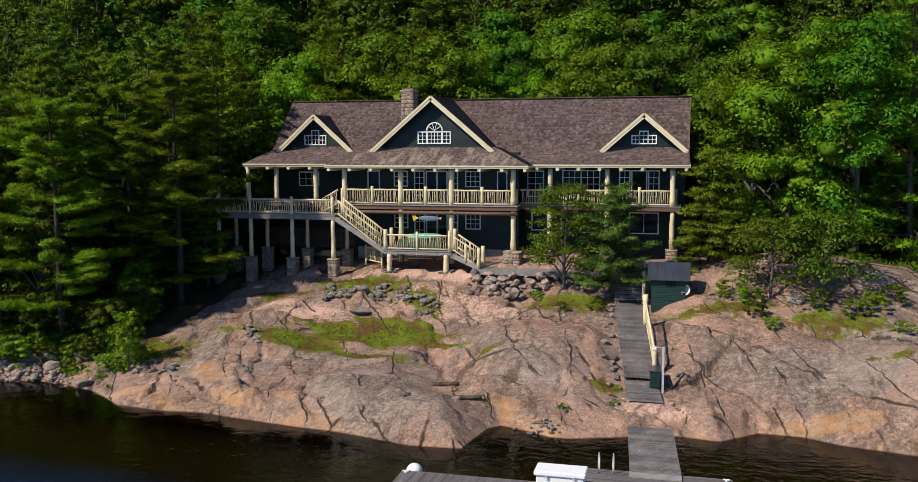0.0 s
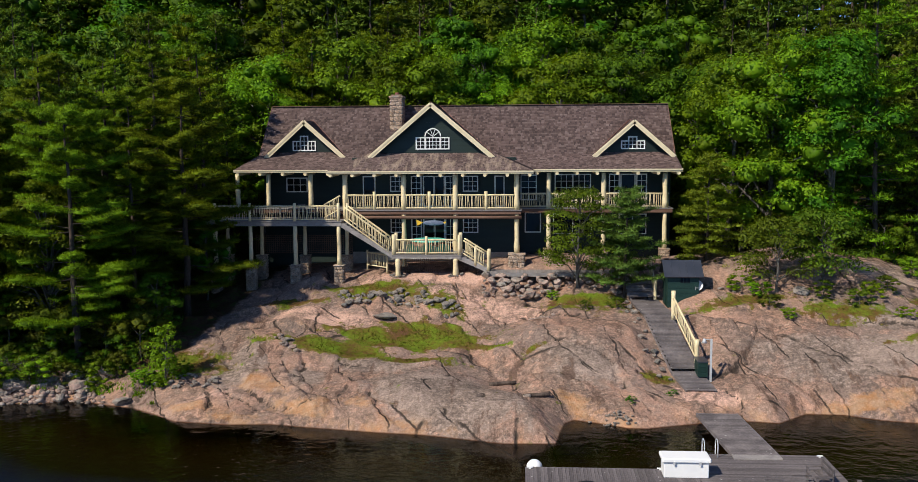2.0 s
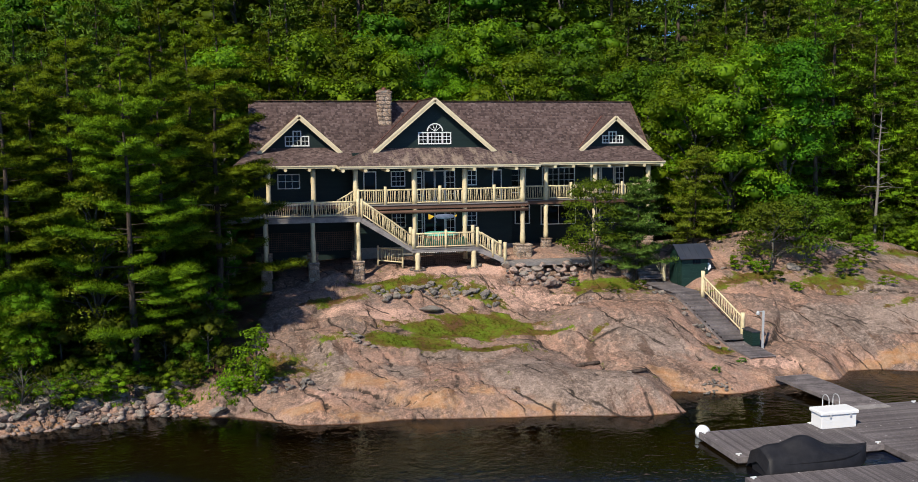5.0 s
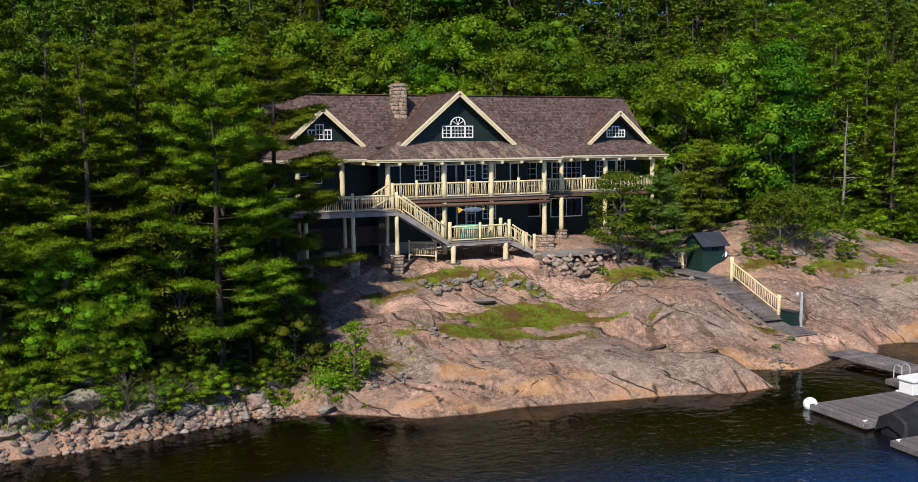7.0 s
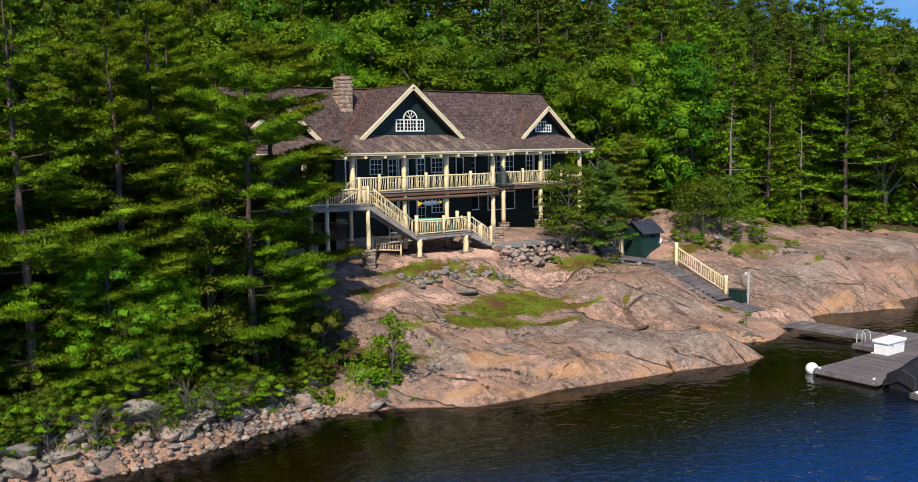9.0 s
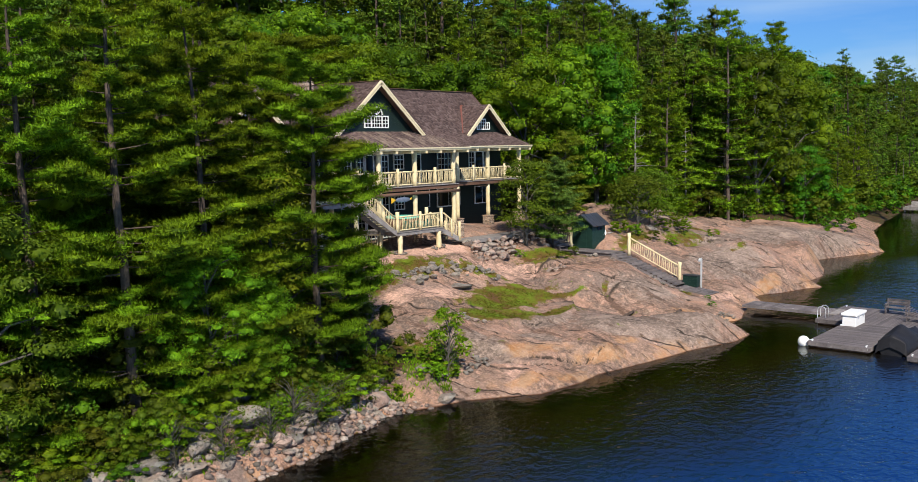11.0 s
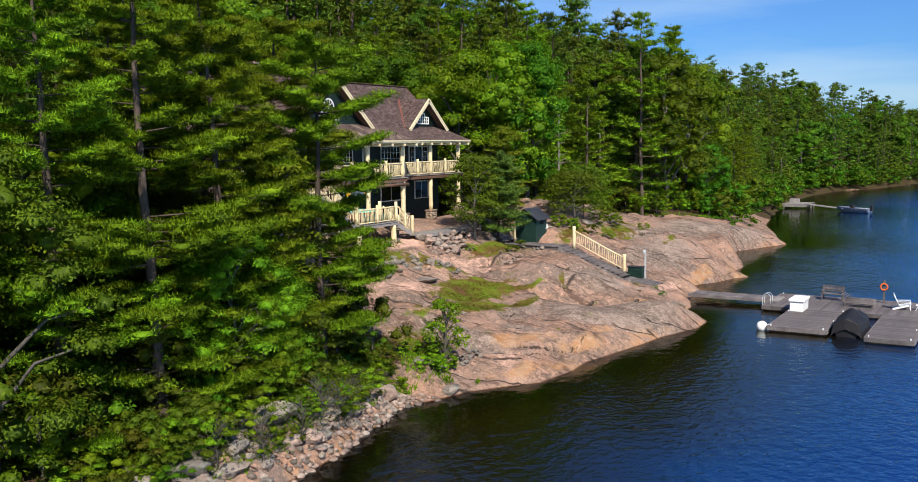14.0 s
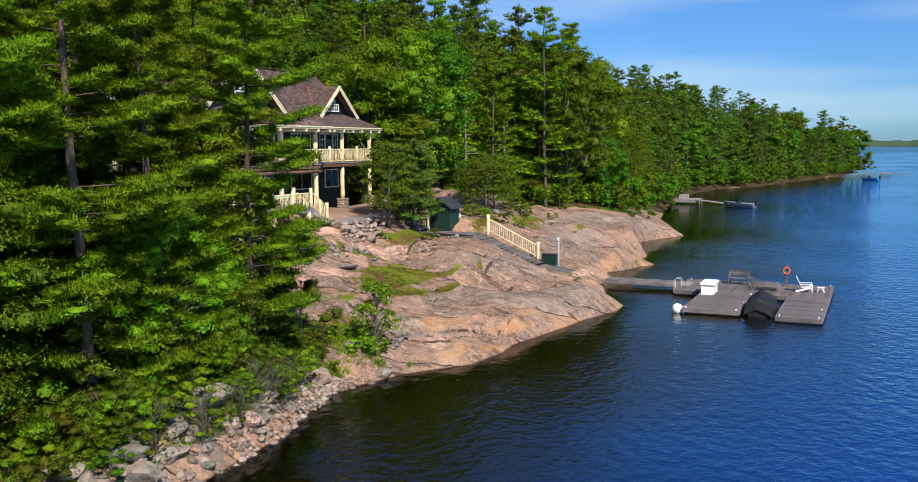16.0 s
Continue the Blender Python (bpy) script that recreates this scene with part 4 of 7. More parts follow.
# windows and doors
def window(x0, x1, z0, z1, y, cols, rows, name="window", arch=False, label="white-framed window with small panes"):
    """A framed opening with its glazing bars and one pane of glass, standing proud of the wall."""
    bm = bmesh.new()
    w = 0.075
    for a, b, c, d in ((x0, x1, z0 - w, z0), (x0, x1, z1, z1 + w), (x0 - w, x0, z0 - w, z1 + w), (x1, x1 + w, z0 - w, z1 + w)):
        box(bm, a, b, y - 0.07, y + 0.02, c, d)
    fr = hpart(name, bm, WHITE_PAINT, label=label)
    hpart("pane", boxed(x0, x1, y - 0.03, y - 0.012, z0, z1), GLASS, fr)
    for i in range(1, cols):
        x = x0 + (x1 - x0) * i / cols
        hpart("glazing_bar", boxed(x - 0.017, x + 0.017, y - 0.055, y - 0.031, z0, z1), WHITE_PAINT, fr)
    for i in range(1, rows):
        z = z0 + (z1 - z0) * i / rows
        hpart("glazing_bar", boxed(x0, x1, y - 0.052, y - 0.032, z - 0.017, z + 0.017), WHITE_PAINT, fr)
    return fr


def arch_window(cx, z, r, y):
    """The half-round light over the gable window."""
    bm = bmesh.new()
    seg = 16
    for k in range(seg):
        a0, a1 = math.pi * k / seg, math.pi * (k + 1) / seg
        ps = [(cx + q * math.cos(a), yy, z + q * math.sin(a)) for yy in (y - 0.07, y + 0.02) for a in (a0, a1) for q in (r, r + 0.075)]
        v = [bm.verts.new(p) for p in ps]
        for f in ((0, 1, 3, 2), (4, 6, 7, 5), (1, 5, 7, 3), (0, 2, 6, 4)):
            bm.faces.new([v[i] for i in f])
    for k in range(1, 5):
        a = math.pi * k / 5
        beam(bm, (cx, y - 0.045, z), (cx + r * math.cos(a), y - 0.045, z + r * math.sin(a)), 0.03, 0.03, (0, 1, 0))
    bmesh.ops.recalc_face_normals(bm, faces=list(bm.faces))
    fr = hpart("arched_window", bm, WHITE_PAINT, label="half-round white window with fan bars")
    bm = bmesh.new()
    bm.faces.new([bm.verts.new((cx + r * math.cos(math.pi * k / seg), y - 0.03, z + r * math.sin(math.pi * k / seg))) for k in range(seg + 1)])
    hpart("pane", bm, GLASS, fr)


GY = 60.9
window(-17.70, -17.17, 12.93, 13.62, GY, 2, 3)
window(-17.05, -16.13, 12.93, 13.62, GY, 4, 3)
window(-16.01, -15.52, 12.93, 13.62, GY, 2, 3)
arch_window(-16.59, 13.74, 0.50, GY)
window(-26.72, -26.28, 12.85, 13.42, 62.66, 2, 2)
window(-26.18, -25.74, 12.85, 13.78, 62.66, 2, 3)
window(-25.64, -25.2, 12.85, 13.42, 62.66, 2, 2)
window(-3.52, -3.12, 12.87, 13.32, 62.58, 2, 2)
window(-3.03, -2.55, 12.87, 13.60, 62.58, 2, 3)
window(-2.46, -2.02, 12.87, 13.32, 62.58, 2, 2)
for z0, zt in ((DECK_Z, 11.0), (LOW_Z + 0.15, 8.12)):
    y = 61.37
    up = zt - 0.05
    window(-19.58, -18.72, up - 0.95, up, y, 3, 3)
    window(-18.12, -17.52, z0 + 0.1, up, y, 2, 5, "sidelight")
    window(-17.28, -16.62, z0 + 0.1, up, y, 1, 1, "glazed_door", label="white glazed veranda door")
    window(-16.50, -15.90, z0 + 0.1, up, y, 1, 1, "glazed_door", label="white glazed veranda door")
    window(-15.74, -15.16, z0 + 0.1, up, y, 2, 5, "sidelight")
    window(-14.50, -13.58, up - 0.95, up, y, 3, 3)
window(-21.5, -20.75, DECK_Z + 0.1, 10.95, 61.37, 1, 1, "glazed_door", label="white glazed veranda door")
window(-12.3, -11.75, DECK_Z + 0.1, 10.95, 61.37, 1, 1, "glazed_door", label="white glazed veranda door")
y = 62.87
window(-10.5, -9.5, 9.3, 10.95, y, 2, 4)
window(-8.1, -6.95, 9.7, 11.0, y, 3, 3)
window(-6.85, -5.7, 9.7, 11.0, y, 3, 3)
window(-4.3, -3.7, 8.95, 11.0, y, 2, 5, "sidelight")
window(-3.5, -2.6, 8.95, 11.0, y, 1, 1, "glazed_door")
window(-2.4, -1.8, 8.95, 11.0, y, 2, 5, "sidelight")
window(-10.2, -9.2, 7.0, 8.3, y, 1, 1)
window(-8.2, -5.6, 6.9, 8.2, y, 2, 1)
window(-3.6, -1.8, 6.9, 8.2, y, 2, 1)
window(-27.3, -25.9, 9.9, 10.8, y, 3, 2)

# chimney of field stone
chimney = hpart("chimney", boxed(-19.98, -19.12, 64.35, 65.45, 13.6, 16.55), MORTAR, label="fieldstone chimney with a flat cap")
hpart("chimney_cap", boxed(-20.08, -19.02, 64.25, 65.55, 16.55, 16.68, None), MASONRY, chimney, bevel=0.02)
hpart("chimney_cap", boxed(-19.95, -19.15, 64.4, 65.4, 16.68, 16.78), MASONRY, chimney, bevel=0.02)
hpart("flue", log(bmesh.new(), (-19.55, 64.9, 16.78), (-19.55, 64.9, 16.95), 0.16, 0.15, 12), COPPER, chimney)


def stone_mesh(seed):
    """A squared field stone, one unit wide and high, with worn edges."""
    rnd = random.Random(seed)
    bm = bmesh.new()
    bmesh.ops.create_cube(bm, size=1)
    bmesh.ops.bevel(bm, geom=list(bm.edges), offset=0.17, segments=1, affect="EDGES", profile=0.5)
    for v in bm.verts:
        v.co += Vector((rnd.uniform(-0.07, 0.07), rnd.uniform(-0.07, 0.07), rnd.uniform(-0.07, 0.07)))
    for f in bm.faces:
        f.smooth = True
    me = bpy.data.meshes.new("stone")
    bm.to_mesh(me)
    bm.free()
    me.materials.append(MASONRY)
    return me


STONES = [stone_mesh(s) for s in range(7)]


def face_stones(parent, inv, x0, x1, y0, y1, z0, z1, row=0.24, seed=0, sides="fblr"):
    """Lays courses of stones on the faces of a block, each one an object."""
    rnd = random.Random(seed)
    z = z0
    while z < z1 - 0.05:
        h = min(row * rnd.uniform(0.75, 1.3), z1 - z)
        for side in sides:
            a, b = (x0, x1) if side in "fb" else (y0, y1)
            p = a
            while p < b - 0.03:
                w = min(row * rnd.uniform(0.8, 2.0), b - p)
                if b - p - w < 0.1:
                    w = b - p
                c = p + w / 2
                s = Matrix.Diagonal((w * 0.97, 0.14, h * 0.95, 1))
                spin = Matrix.Rotation(rnd.choice((0, math.pi)), 4, "Y")
                if side == "f":
                    m = Matrix.Translation((c, y0, z + h / 2)) @ s
                elif side == "b":
                    m = Matrix.Translation((c, y1, z + h / 2)) @ s
                elif side == "l":
                    m = Matrix.Translation((x0, c, z + h / 2)) @ Matrix.Rotation(math.pi / 2, 4, "Z") @ s
                else:
                    m = Matrix.Translation((x1, c, z + h / 2)) @ Matrix.Rotation(math.pi / 2, 4, "Z") @ s
                shared("stone", rnd.choice(STONES), parent, inv @ m @ spin)
                p += w
        z += h


face_stones(chimney, house_inv, -19.98, -19.12, 64.35, 65.45, 14.0, 16.53, 0.27, 3, "flr")


# ---- verandas, decks and stairs ----
def railing_post(parent, x, y, z, h=1.2, r=0.1, inv=Matrix()):
    ob = part("post", log(bmesh.new(), (x, y, z), (x, y, z + h), r, r * 0.95, 10, 0.006, 3, int(x * 7 + y)), CREAM, parent)
    ob.data.transform(inv)
    return ob


def stick_mesh(seed):
    """A peeled crooked stick, one metre long, upright."""
    rnd = random.Random(seed)
    bm = bmesh.new()
    log(bm, (rnd.uniform(-0.02, 0.02), 0, 0), (rnd.uniform(-0.03, 0.03), 0, 1), 0.025, 0.021, 5, 0.022, 4, seed)
    me = bpy.data.meshes.new("baluster")
    bm.to_mesh(me)
    bm.free()
    me.materials.append(CREAM)
    return me


STICKS = [stick_mesh(s) for s in range(8)]


def rail(parent, a, b, z_low=0.12, z_high=0.98, gap=0.122, seed=0, inv=Matrix(), grey=None):
    """A log railing between two points: top and bottom rail, and a crooked stick for each baluster."""
    a, b = Vector(a), Vector(b)
    rnd = random.Random(seed)
    for z, r in ((z_low, 0.042), (z_high, 0.055)):
        ob = part("rail", log(bmesh.new(), a + Vector((0, 0, z)), b + Vector((0, 0, z)), r, r, 8, 0.006, 5, seed), CREAM, parent)
        ob.data.transform(inv)
    n = max(2, int((b - a).length / gap))
    turn = math.atan2(b.y - a.y, b.x - a.x)
    for i in range(1, n):
        p = a + (b - a) * ((i + rnd.uniform(-0.18, 0.18)) / n)
        m = Matrix.Translation(p + Vector((0, 0, z_low))) @ Matrix.Rotation(turn + rnd.choice((0, math.pi)), 4, "Z") @ Matrix.Rotation(rnd.uniform(-0.05, 0.05), 4, "Y") @ Matrix.Diagonal((1, 1, z_high - z_low, 1))
        shared("baluster", rnd.choice(STICKS), parent, inv @ m)


def boards(parent, x0, x1, y0, y1, z, mat, along="x", width=0.145, thick=0.04, inv=Matrix(), seed=0, name="plank"):
    """Decking: each board an object, boards running along x or y."""
    rnd = random.Random(seed)
    span = (y1 - y0) if along == "x" else (x1 - x0)
    n = max(1, round(span / width))
    w = span / n
    bm = boxed(-0.5, 0.5, -0.5, 0.5, -0.5, 0.5)
    bmesh.ops.bevel(bm, geom=list(bm.edges), offset=0.02, segments=1, affect="EDGES")
    me = bpy.data.meshes.new(name)
    bm.to_mesh(me)
    bm.free()
    me.materials.append(mat)
    for i in range(n):
        h = rnd.uniform(-0.004, 0.004)
        e0, e1 = rnd.uniform(-0.01, 0.01), rnd.uniform(-0.01, 0.01)
        if along == "x":
            m = Matrix.Translation(((x0 + x1 + e0 + e1) / 2, y0 + w * (i + 0.5), z - thick / 2 + h)) @ Matrix.Diagonal((x1 - x0 + e1 - e0, w - 0.012, thick, 1))
        else:
            m = Matrix.Translation((x0 + w * (i + 0.5), (y0 + y1 + e0 + e1) / 2, z - thick / 2 + h)) @ Matrix.Diagonal((w - 0.012, y1 - y0 + e1 - e0, thick, 1))
        shared(name, me, parent, inv @ m)


def pier(parent, x, y, z_top, half=0.36, seed=0):
    """A square fieldstone pier from the rock up to z_top."""
    g = min(ground_z(x, y), z_top - 0.25) - 0.3
    p = part("pier", boxed(x - half + 0.05, x + half - 0.05, y - half + 0.05, y + half - 0.05, g, z_top - 0.02), MORTAR, parent, "fieldstone pier")
    face_stones(p, Matrix(), x - half + 0.05, x + half - 0.05, y - half + 0.05, y + half - 0.05, g + 0.1, z_top - 0.06, 0.21, seed)
    part("pier_cap", boxed(x - half - 0.04, x + half + 0.04, y - half - 0.04, y + half + 0.04, z_top - 0.06, z_top), MASONRY, p, bevel=0.02)


def column(parent, x, y, z0, z1, r=0.17, seed=0):
    return part("column", log(bmesh.new(), (x, y, z0), (x, y, z1), r * 1.06, r * 0.94, 14, 0.012, 6, seed), CREAM, parent, "peeled cream log column")


veranda = thing("veranda", "two-storey veranda of cream peeled logs with stick railings", "veranda")
part("floor_frame", boxed(-22.75, -10.53, 58.78, 61.36, DECK_Z - 0.3, DECK_Z - 0.045), BROWN_WOOD, veranda, "brown stained rim beam")
part("floor_frame", boxed(-10.52, -0.35, 60.25, 62.86, DECK_Z - 0.3, DECK_Z - 0.045), BROWN_WOOD, veranda, "brown stained rim beam")
part("floor_frame", boxed(-30.2, -22.76, 60.25, 62.86, DECK_Z - 0.3, DECK_Z - 0.045), BROWN_WOOD, veranda, "brown stained rim beam")
part("rim_log", log(bmesh.new(), (-22.7, 58.72, DECK_Z - 0.5), (-10.5, 58.72, DECK_Z - 0.5), 0.12, 0.11, 10, 0.01, 5), BROWN_WOOD, veranda)
for x0, x1, y0, y1, s in ((-22.75, -10.5, 58.7, 61.36, 1), (-10.49, -0.3, 60.2, 62.86, 2), (-30.2, -22.76, 60.2, 62.86, 3)):
    boards(veranda, x0, x1, y0, y1, DECK_Z, DECK_GREY, "x", seed=s)
CX = (-22.38, -18.42, -14.93, -10.82)
for i, x in enumerate(CX):
    column(veranda, x, 58.98, DECK_Z, EAVE_Z - 0.25, 0.18, i)
    if i:
        column(veranda, x, 58.98, 5.0 if i < 3 else 5.9, DECK_Z - 0.3, 0.17, i + 10)
for i, x in enumerate((-8.65, -4.95, -0.83)):
    column(veranda, x, 60.45, DECK_Z, EAVE_Z - 0.22, 0.17, i + 20)
    column(veranda, x, 60.45, 6.1, DECK_Z - 0.3, 0.16, i + 30)
    pier(veranda, x, 60.45, 6.1, 0.34, i + 40)
for i, x in enumerate((-30.2, -28.03, -25.07)):
    column(veranda, x, 60.45, DECK_Z, EAVE_Z - 0.22, 0.16, i + 24)
pier(veranda, -10.82, 58.98, 5.92, 0.55, 7)
for a, b in zip(CX[:-1], CX[1:]):
    m = (a + b) / 2
    if b > a:
        rail(veranda, (a + 0.15, 58.92, DECK_Z), (m - 0.08, 58.92, DECK_Z), seed=int(a * 3))
        railing_post(veranda, m, 58.92, DECK_Z, 1.22, 0.11)
        rail(veranda, (m + 0.08, 58.92, DECK_Z), (b - 0.15, 58.92, DECK_Z), seed=int(b * 5))
rail(veranda, (-10.75, 59.1, DECK_Z), (-10.75, 60.3, DECK_Z), seed=5)
rail(veranda, (-10.6, 60.38, DECK_Z), (-8.8, 60.38, DECK_Z), seed=6)
for a, b in ((-8.65, -4.95), (-4.95, -0.83)):
    m = (a + b) / 2
    rail(veranda, (a + 0.15, 60.38, DECK_Z), (m - 0.08, 60.38, DECK_Z), seed=int(a * 3))
    railing_post(veranda, m, 60.38, DECK_Z, 1.22, 0.1)
    rail(veranda, (m + 0.08, 60.38, DECK_Z), (b - 0.15, 60.38, DECK_Z), seed=int(b * 5))
rail(veranda, (-0.6, 60.5, DECK_Z), (-0.6, 62.7, DECK_Z), seed=9)

# the side deck on stone piers
SD_Z = 8.25
side_deck = thing("side_deck", "grey timber deck on log posts and fieldstone piers", "deck")
part("floor_frame", boxed(-32.95, -22.3, 56.85, 60.2, SD_Z - 0.32, SD_Z - 0.045), DECK_GREY, side_deck, "grey weathered rim board")
boards(side_deck, -33.0, -22.25, 56.8, 60.2, SD_Z, DECK_GREY, "x", seed=11)
for i, x in enumerate((-30.75, -28.38, -25.38, -22.48)):
    column(side_deck, x, 57.0, 5.35, SD_Z - 0.3, 0.14, 60 + i)
    pier(side_deck, x, 57.0, 5.37, 0.33, 70 + i)
    column(side_deck, x + 0.1, 59.3, 5.7, SD_Z - 0.3, 0.13, 80 + i)
    pier(side_deck, x + 0.1, 59.3, 5.75, 0.33, 90 + i)
    railing_post(side_deck, x, 56.95, SD_Z, 1.18, 0.1)
for a, b in ((-32.9, -30.75), (-30.75, -28.38), (-28.38, -25.38), (-25.38, -22.48)):
    rail(side_deck, (a + 0.1, 56.95, SD_Z), (b - 0.1, 56.95, SD_Z), seed=int(a * 11), gap=0.13)
rail(side_deck, (-32.9, 57.0, SD_Z), (-32.9, 60.1, SD_Z), seed=77)
railing_post(side_deck, -32.9, 56.95, SD_Z, 1.18, 0.1)
railing_post(side_deck, -22.3, 58.3, SD_Z, 1.7, 0.1)
# lattice skirt far under the deck
lat = bmesh.new()
for i in range(46):
    box(lat, -29.0 + i * 0.15, -28.965 + i * 0.15, 60.35, 60.37, 5.7, 7.0)
for i in range(9):
    box(lat, -29.0, -22.2, 60.33, 60.349, 5.75 + i * 0.15, 5.785 + i * 0.15)
part("lattice", lat, BROWN_WOOD, side_deck, "brown lattice skirt")

# the low deck with the tub, and its stairs
TD_Z = 6.05
tub_deck = thing("tub_deck", "small timber deck with cream stick railings round a hot tub", "deck")
part("floor_frame", boxed(-18.95, -14.45, 56.85, 60.0, TD_Z - 0.25, TD_Z - 0.045), DECK_GREY, tub_deck, "grey weathered rim board")
boards(tub_deck, -19.0, -14.4, 56.8, 60.0, TD_Z, DECK_GREY, "x", seed=13)
for i, x in enumerate((-18.6, -14.8)):
    g = ground_z(x, 57.0)
    column(tub_deck, x, 57.0, g - 0.1, TD_Z - 0.24, 0.17, 50 + i)
lat = bmesh.new()
for i in range(26):
    box(lat, -18.3 + i * 0.13, -18.27 + i * 0.13, 58.35, 58.37, 4.6, 5.8)
for i in range(8):
    box(lat, -18.3, -15.0, 58.33, 58.349, 4.7 + i * 0.14, 4.73 + i * 0.14)
part("lattice", lat, BROWN_WOOD, tub_deck, "brown lattice skirt")
for x, y in ((-18.85, 56.95), (-16.7, 56.92), (-14.55, 56.95), (-18.85, 58.2), (-14.55, 58.3)):
    railing_post(tub_deck, x, y, TD_Z, 1.32 if x != -16.7 else 1.22, 0.13 if x != -16.7 else 0.1)
rail(tub_deck, (-18.7, 56.93, TD_Z), (-16.8, 56.93, TD_Z), seed=31, gap=0.13)
rail(tub_deck, (-16.6, 56.93, TD_Z), (-14.7, 56.93, TD_Z), seed=32, gap=0.13)


def stair(parent, x0, z0, x1, z1, y0, y1, n, seed):
    """A straight flight along x from the high end to the low end, with two stringers and railings."""
    for y in (y0, y1):
        part("stringer", beam(bmesh.new(), (x0 - 0.1, y, z0 - 0.22), (x1 + 0.1, y, z1 - 0.12), 0.07, 0.3), DECK_GREY, parent, "grey stringer")
    for i in range(n):
        f = (i + 0.5) / n
        x, z = x0 + (x1 - x0) * f, z0 + (z1 - z0) * (i + 1) / (n + 1)
        half = abs(x1 - x0) / n * 0.52
        part("tread", boxed(x - half, x + half, y0, y1, z - 0.045, z), DECK_GREY, parent)
    for y in (y0, y1):
        rail(parent, (x0 + 0.1, y, z0), (x1 - 0.1, y, z1), 0.1, 0.95, 0.16, seed + int(y))


stair_up = thing("staircase", "open timber stair with cream stick railings", "stairs")
stair(stair_up, -22.2, SD_Z, -18.98, TD_Z, 56.92, 58.1, 12, 41)
railing_post(stair_up, -22.1, 58.1, SD_Z - 0.2, 1.3, 0.09)
stair_low = thing("staircase", "short timber stair with cream railings down to the boardwalk", "stairs")
stair(stair_low, -14.4, TD_Z, -12.75, 5.15, 56.95, 58.2, 5, 43)
for y in (56.95, 58.2):
    railing_post(stair_low, -12.65, y, 4.95, 1.35, 0.12)
    railing_post(stair_low, -13.5, y, 5.35, 1.2, 0.08)
stair_mid = thing("staircase", "few steps with a log handrail up to the veranda", "stairs")
for i in range(3):
    part("tread", boxed(-23.6 + i * 0.3, -23.25 + i * 0.3, 58.4, 59.6, SD_Z + 0.15 * i, SD_Z + 0.15 * (i + 1)), DECK_GREY, stair_mid)
rail(stair_mid, (-23.7, 58.3, SD_Z), (-22.6, 58.3, DECK_Z), seed=47)

low_fence = thing("fence", "low cream stick fence under the staircase", "fence")
rail(low_fence, (-20.9, 59.0, 5.0), (-19.5, 58.0, 4.95), 0.1, 0.95, 0.15, 91)
for x, y in ((-20.95, 59.04), (-19.45, 57.96)):
    railing_post(low_fence, x, y, 4.6, 1.5, 0.07)

tub = thing("hot_tub", "round hot tub with a teal cover", "hot tub")
part("tub_body", log(bmesh.new(), (-16.7, 58.5, TD_Z), (-16.7, 58.5, TD_Z + 0.75), 1.15, 1.15, 28), BROWN_WOOD, tub)
part("cover", log(bmesh.new(), (-16.7, 58.5, TD_Z + 0.75), (-16.7, 58.5, TD_Z + 0.86), 1.2, 1.12, 28), TEAL, tub, "teal cover")
bm = bmesh.new()
edge = [(bm.verts.new((-18.1 + 0.1 * i, 57.16 + 0.03 * math.sin(i * 1.3), TD_Z + 0.10)), bm.verts.new((-18.1 + 0.1 * i, 57.19 + 0.05 * math.sin(i * 1.1), TD_Z + 0.60 + 0.10 * math.sin(i * 0.55) + 0.05 * math.sin(i * 1.7)))) for i in range(30)]
for (a, b), (c, d) in zip(edge[:-1], edge[1:]):
    bm.faces.new((a, c, d, b)).smooth = True
bmesh.ops.solidify(bm, geom=list(bm.faces), thickness=0.012)
part("towel_panel", bm, TEAL, tub, "teal towels hung behind the sticks")
fish = thing("hanging_sign", "carved wooden fish with a slate blue body and yellow tail", "sign")
bm = bmesh.new()
bmesh.ops.create_uvsphere(bm, u_segments=14, v_segments=8, radius=0.5, matrix=Matrix.Translation((-16.4, 58.75, 7.98)) @ Matrix.Diagonal((1.5, 0.14, 0.36, 1)))
part("body", bm, FISH_BLUE, fish)
bm = bmesh.new()
for p in ((-17.1, 8.0, -17.55, 8.2, -17.5, 7.78), (-15.75, 8.0, -15.55, 8.1, -15.6, 7.9)):
    v = [bm.verts.new((p[i], yy, p[i + 1])) for yy in (58.72, 58.78) for i in (0, 2, 4)]
    bm.faces.new(v[:3]), bm.faces.new(v[3:][::-1])
    for i in range(3):
        j = (i + 1) % 3
        bm.faces.new((v[i], v[j], v[j + 3], v[i + 3]))
part("tail", bm, YELLOW, fish, "yellow tail and nose")
part("hanger", beam(beam(bmesh.new(), (-16.9, 58.75, 8.1), (-16.9, 58.75, 8.56), 0.012, 0.012, (0, 1, 0)), (-15.9, 58.75, 8.1), (-15.9, 58.75, 8.56), 0.012, 0.012, (0, 1, 0)), DARK_METAL, fish)


# ---- boardwalk, steps, shed ----
def slab_board(bm, p, q, w, t):
    return beam(bm, p, q, w, t)


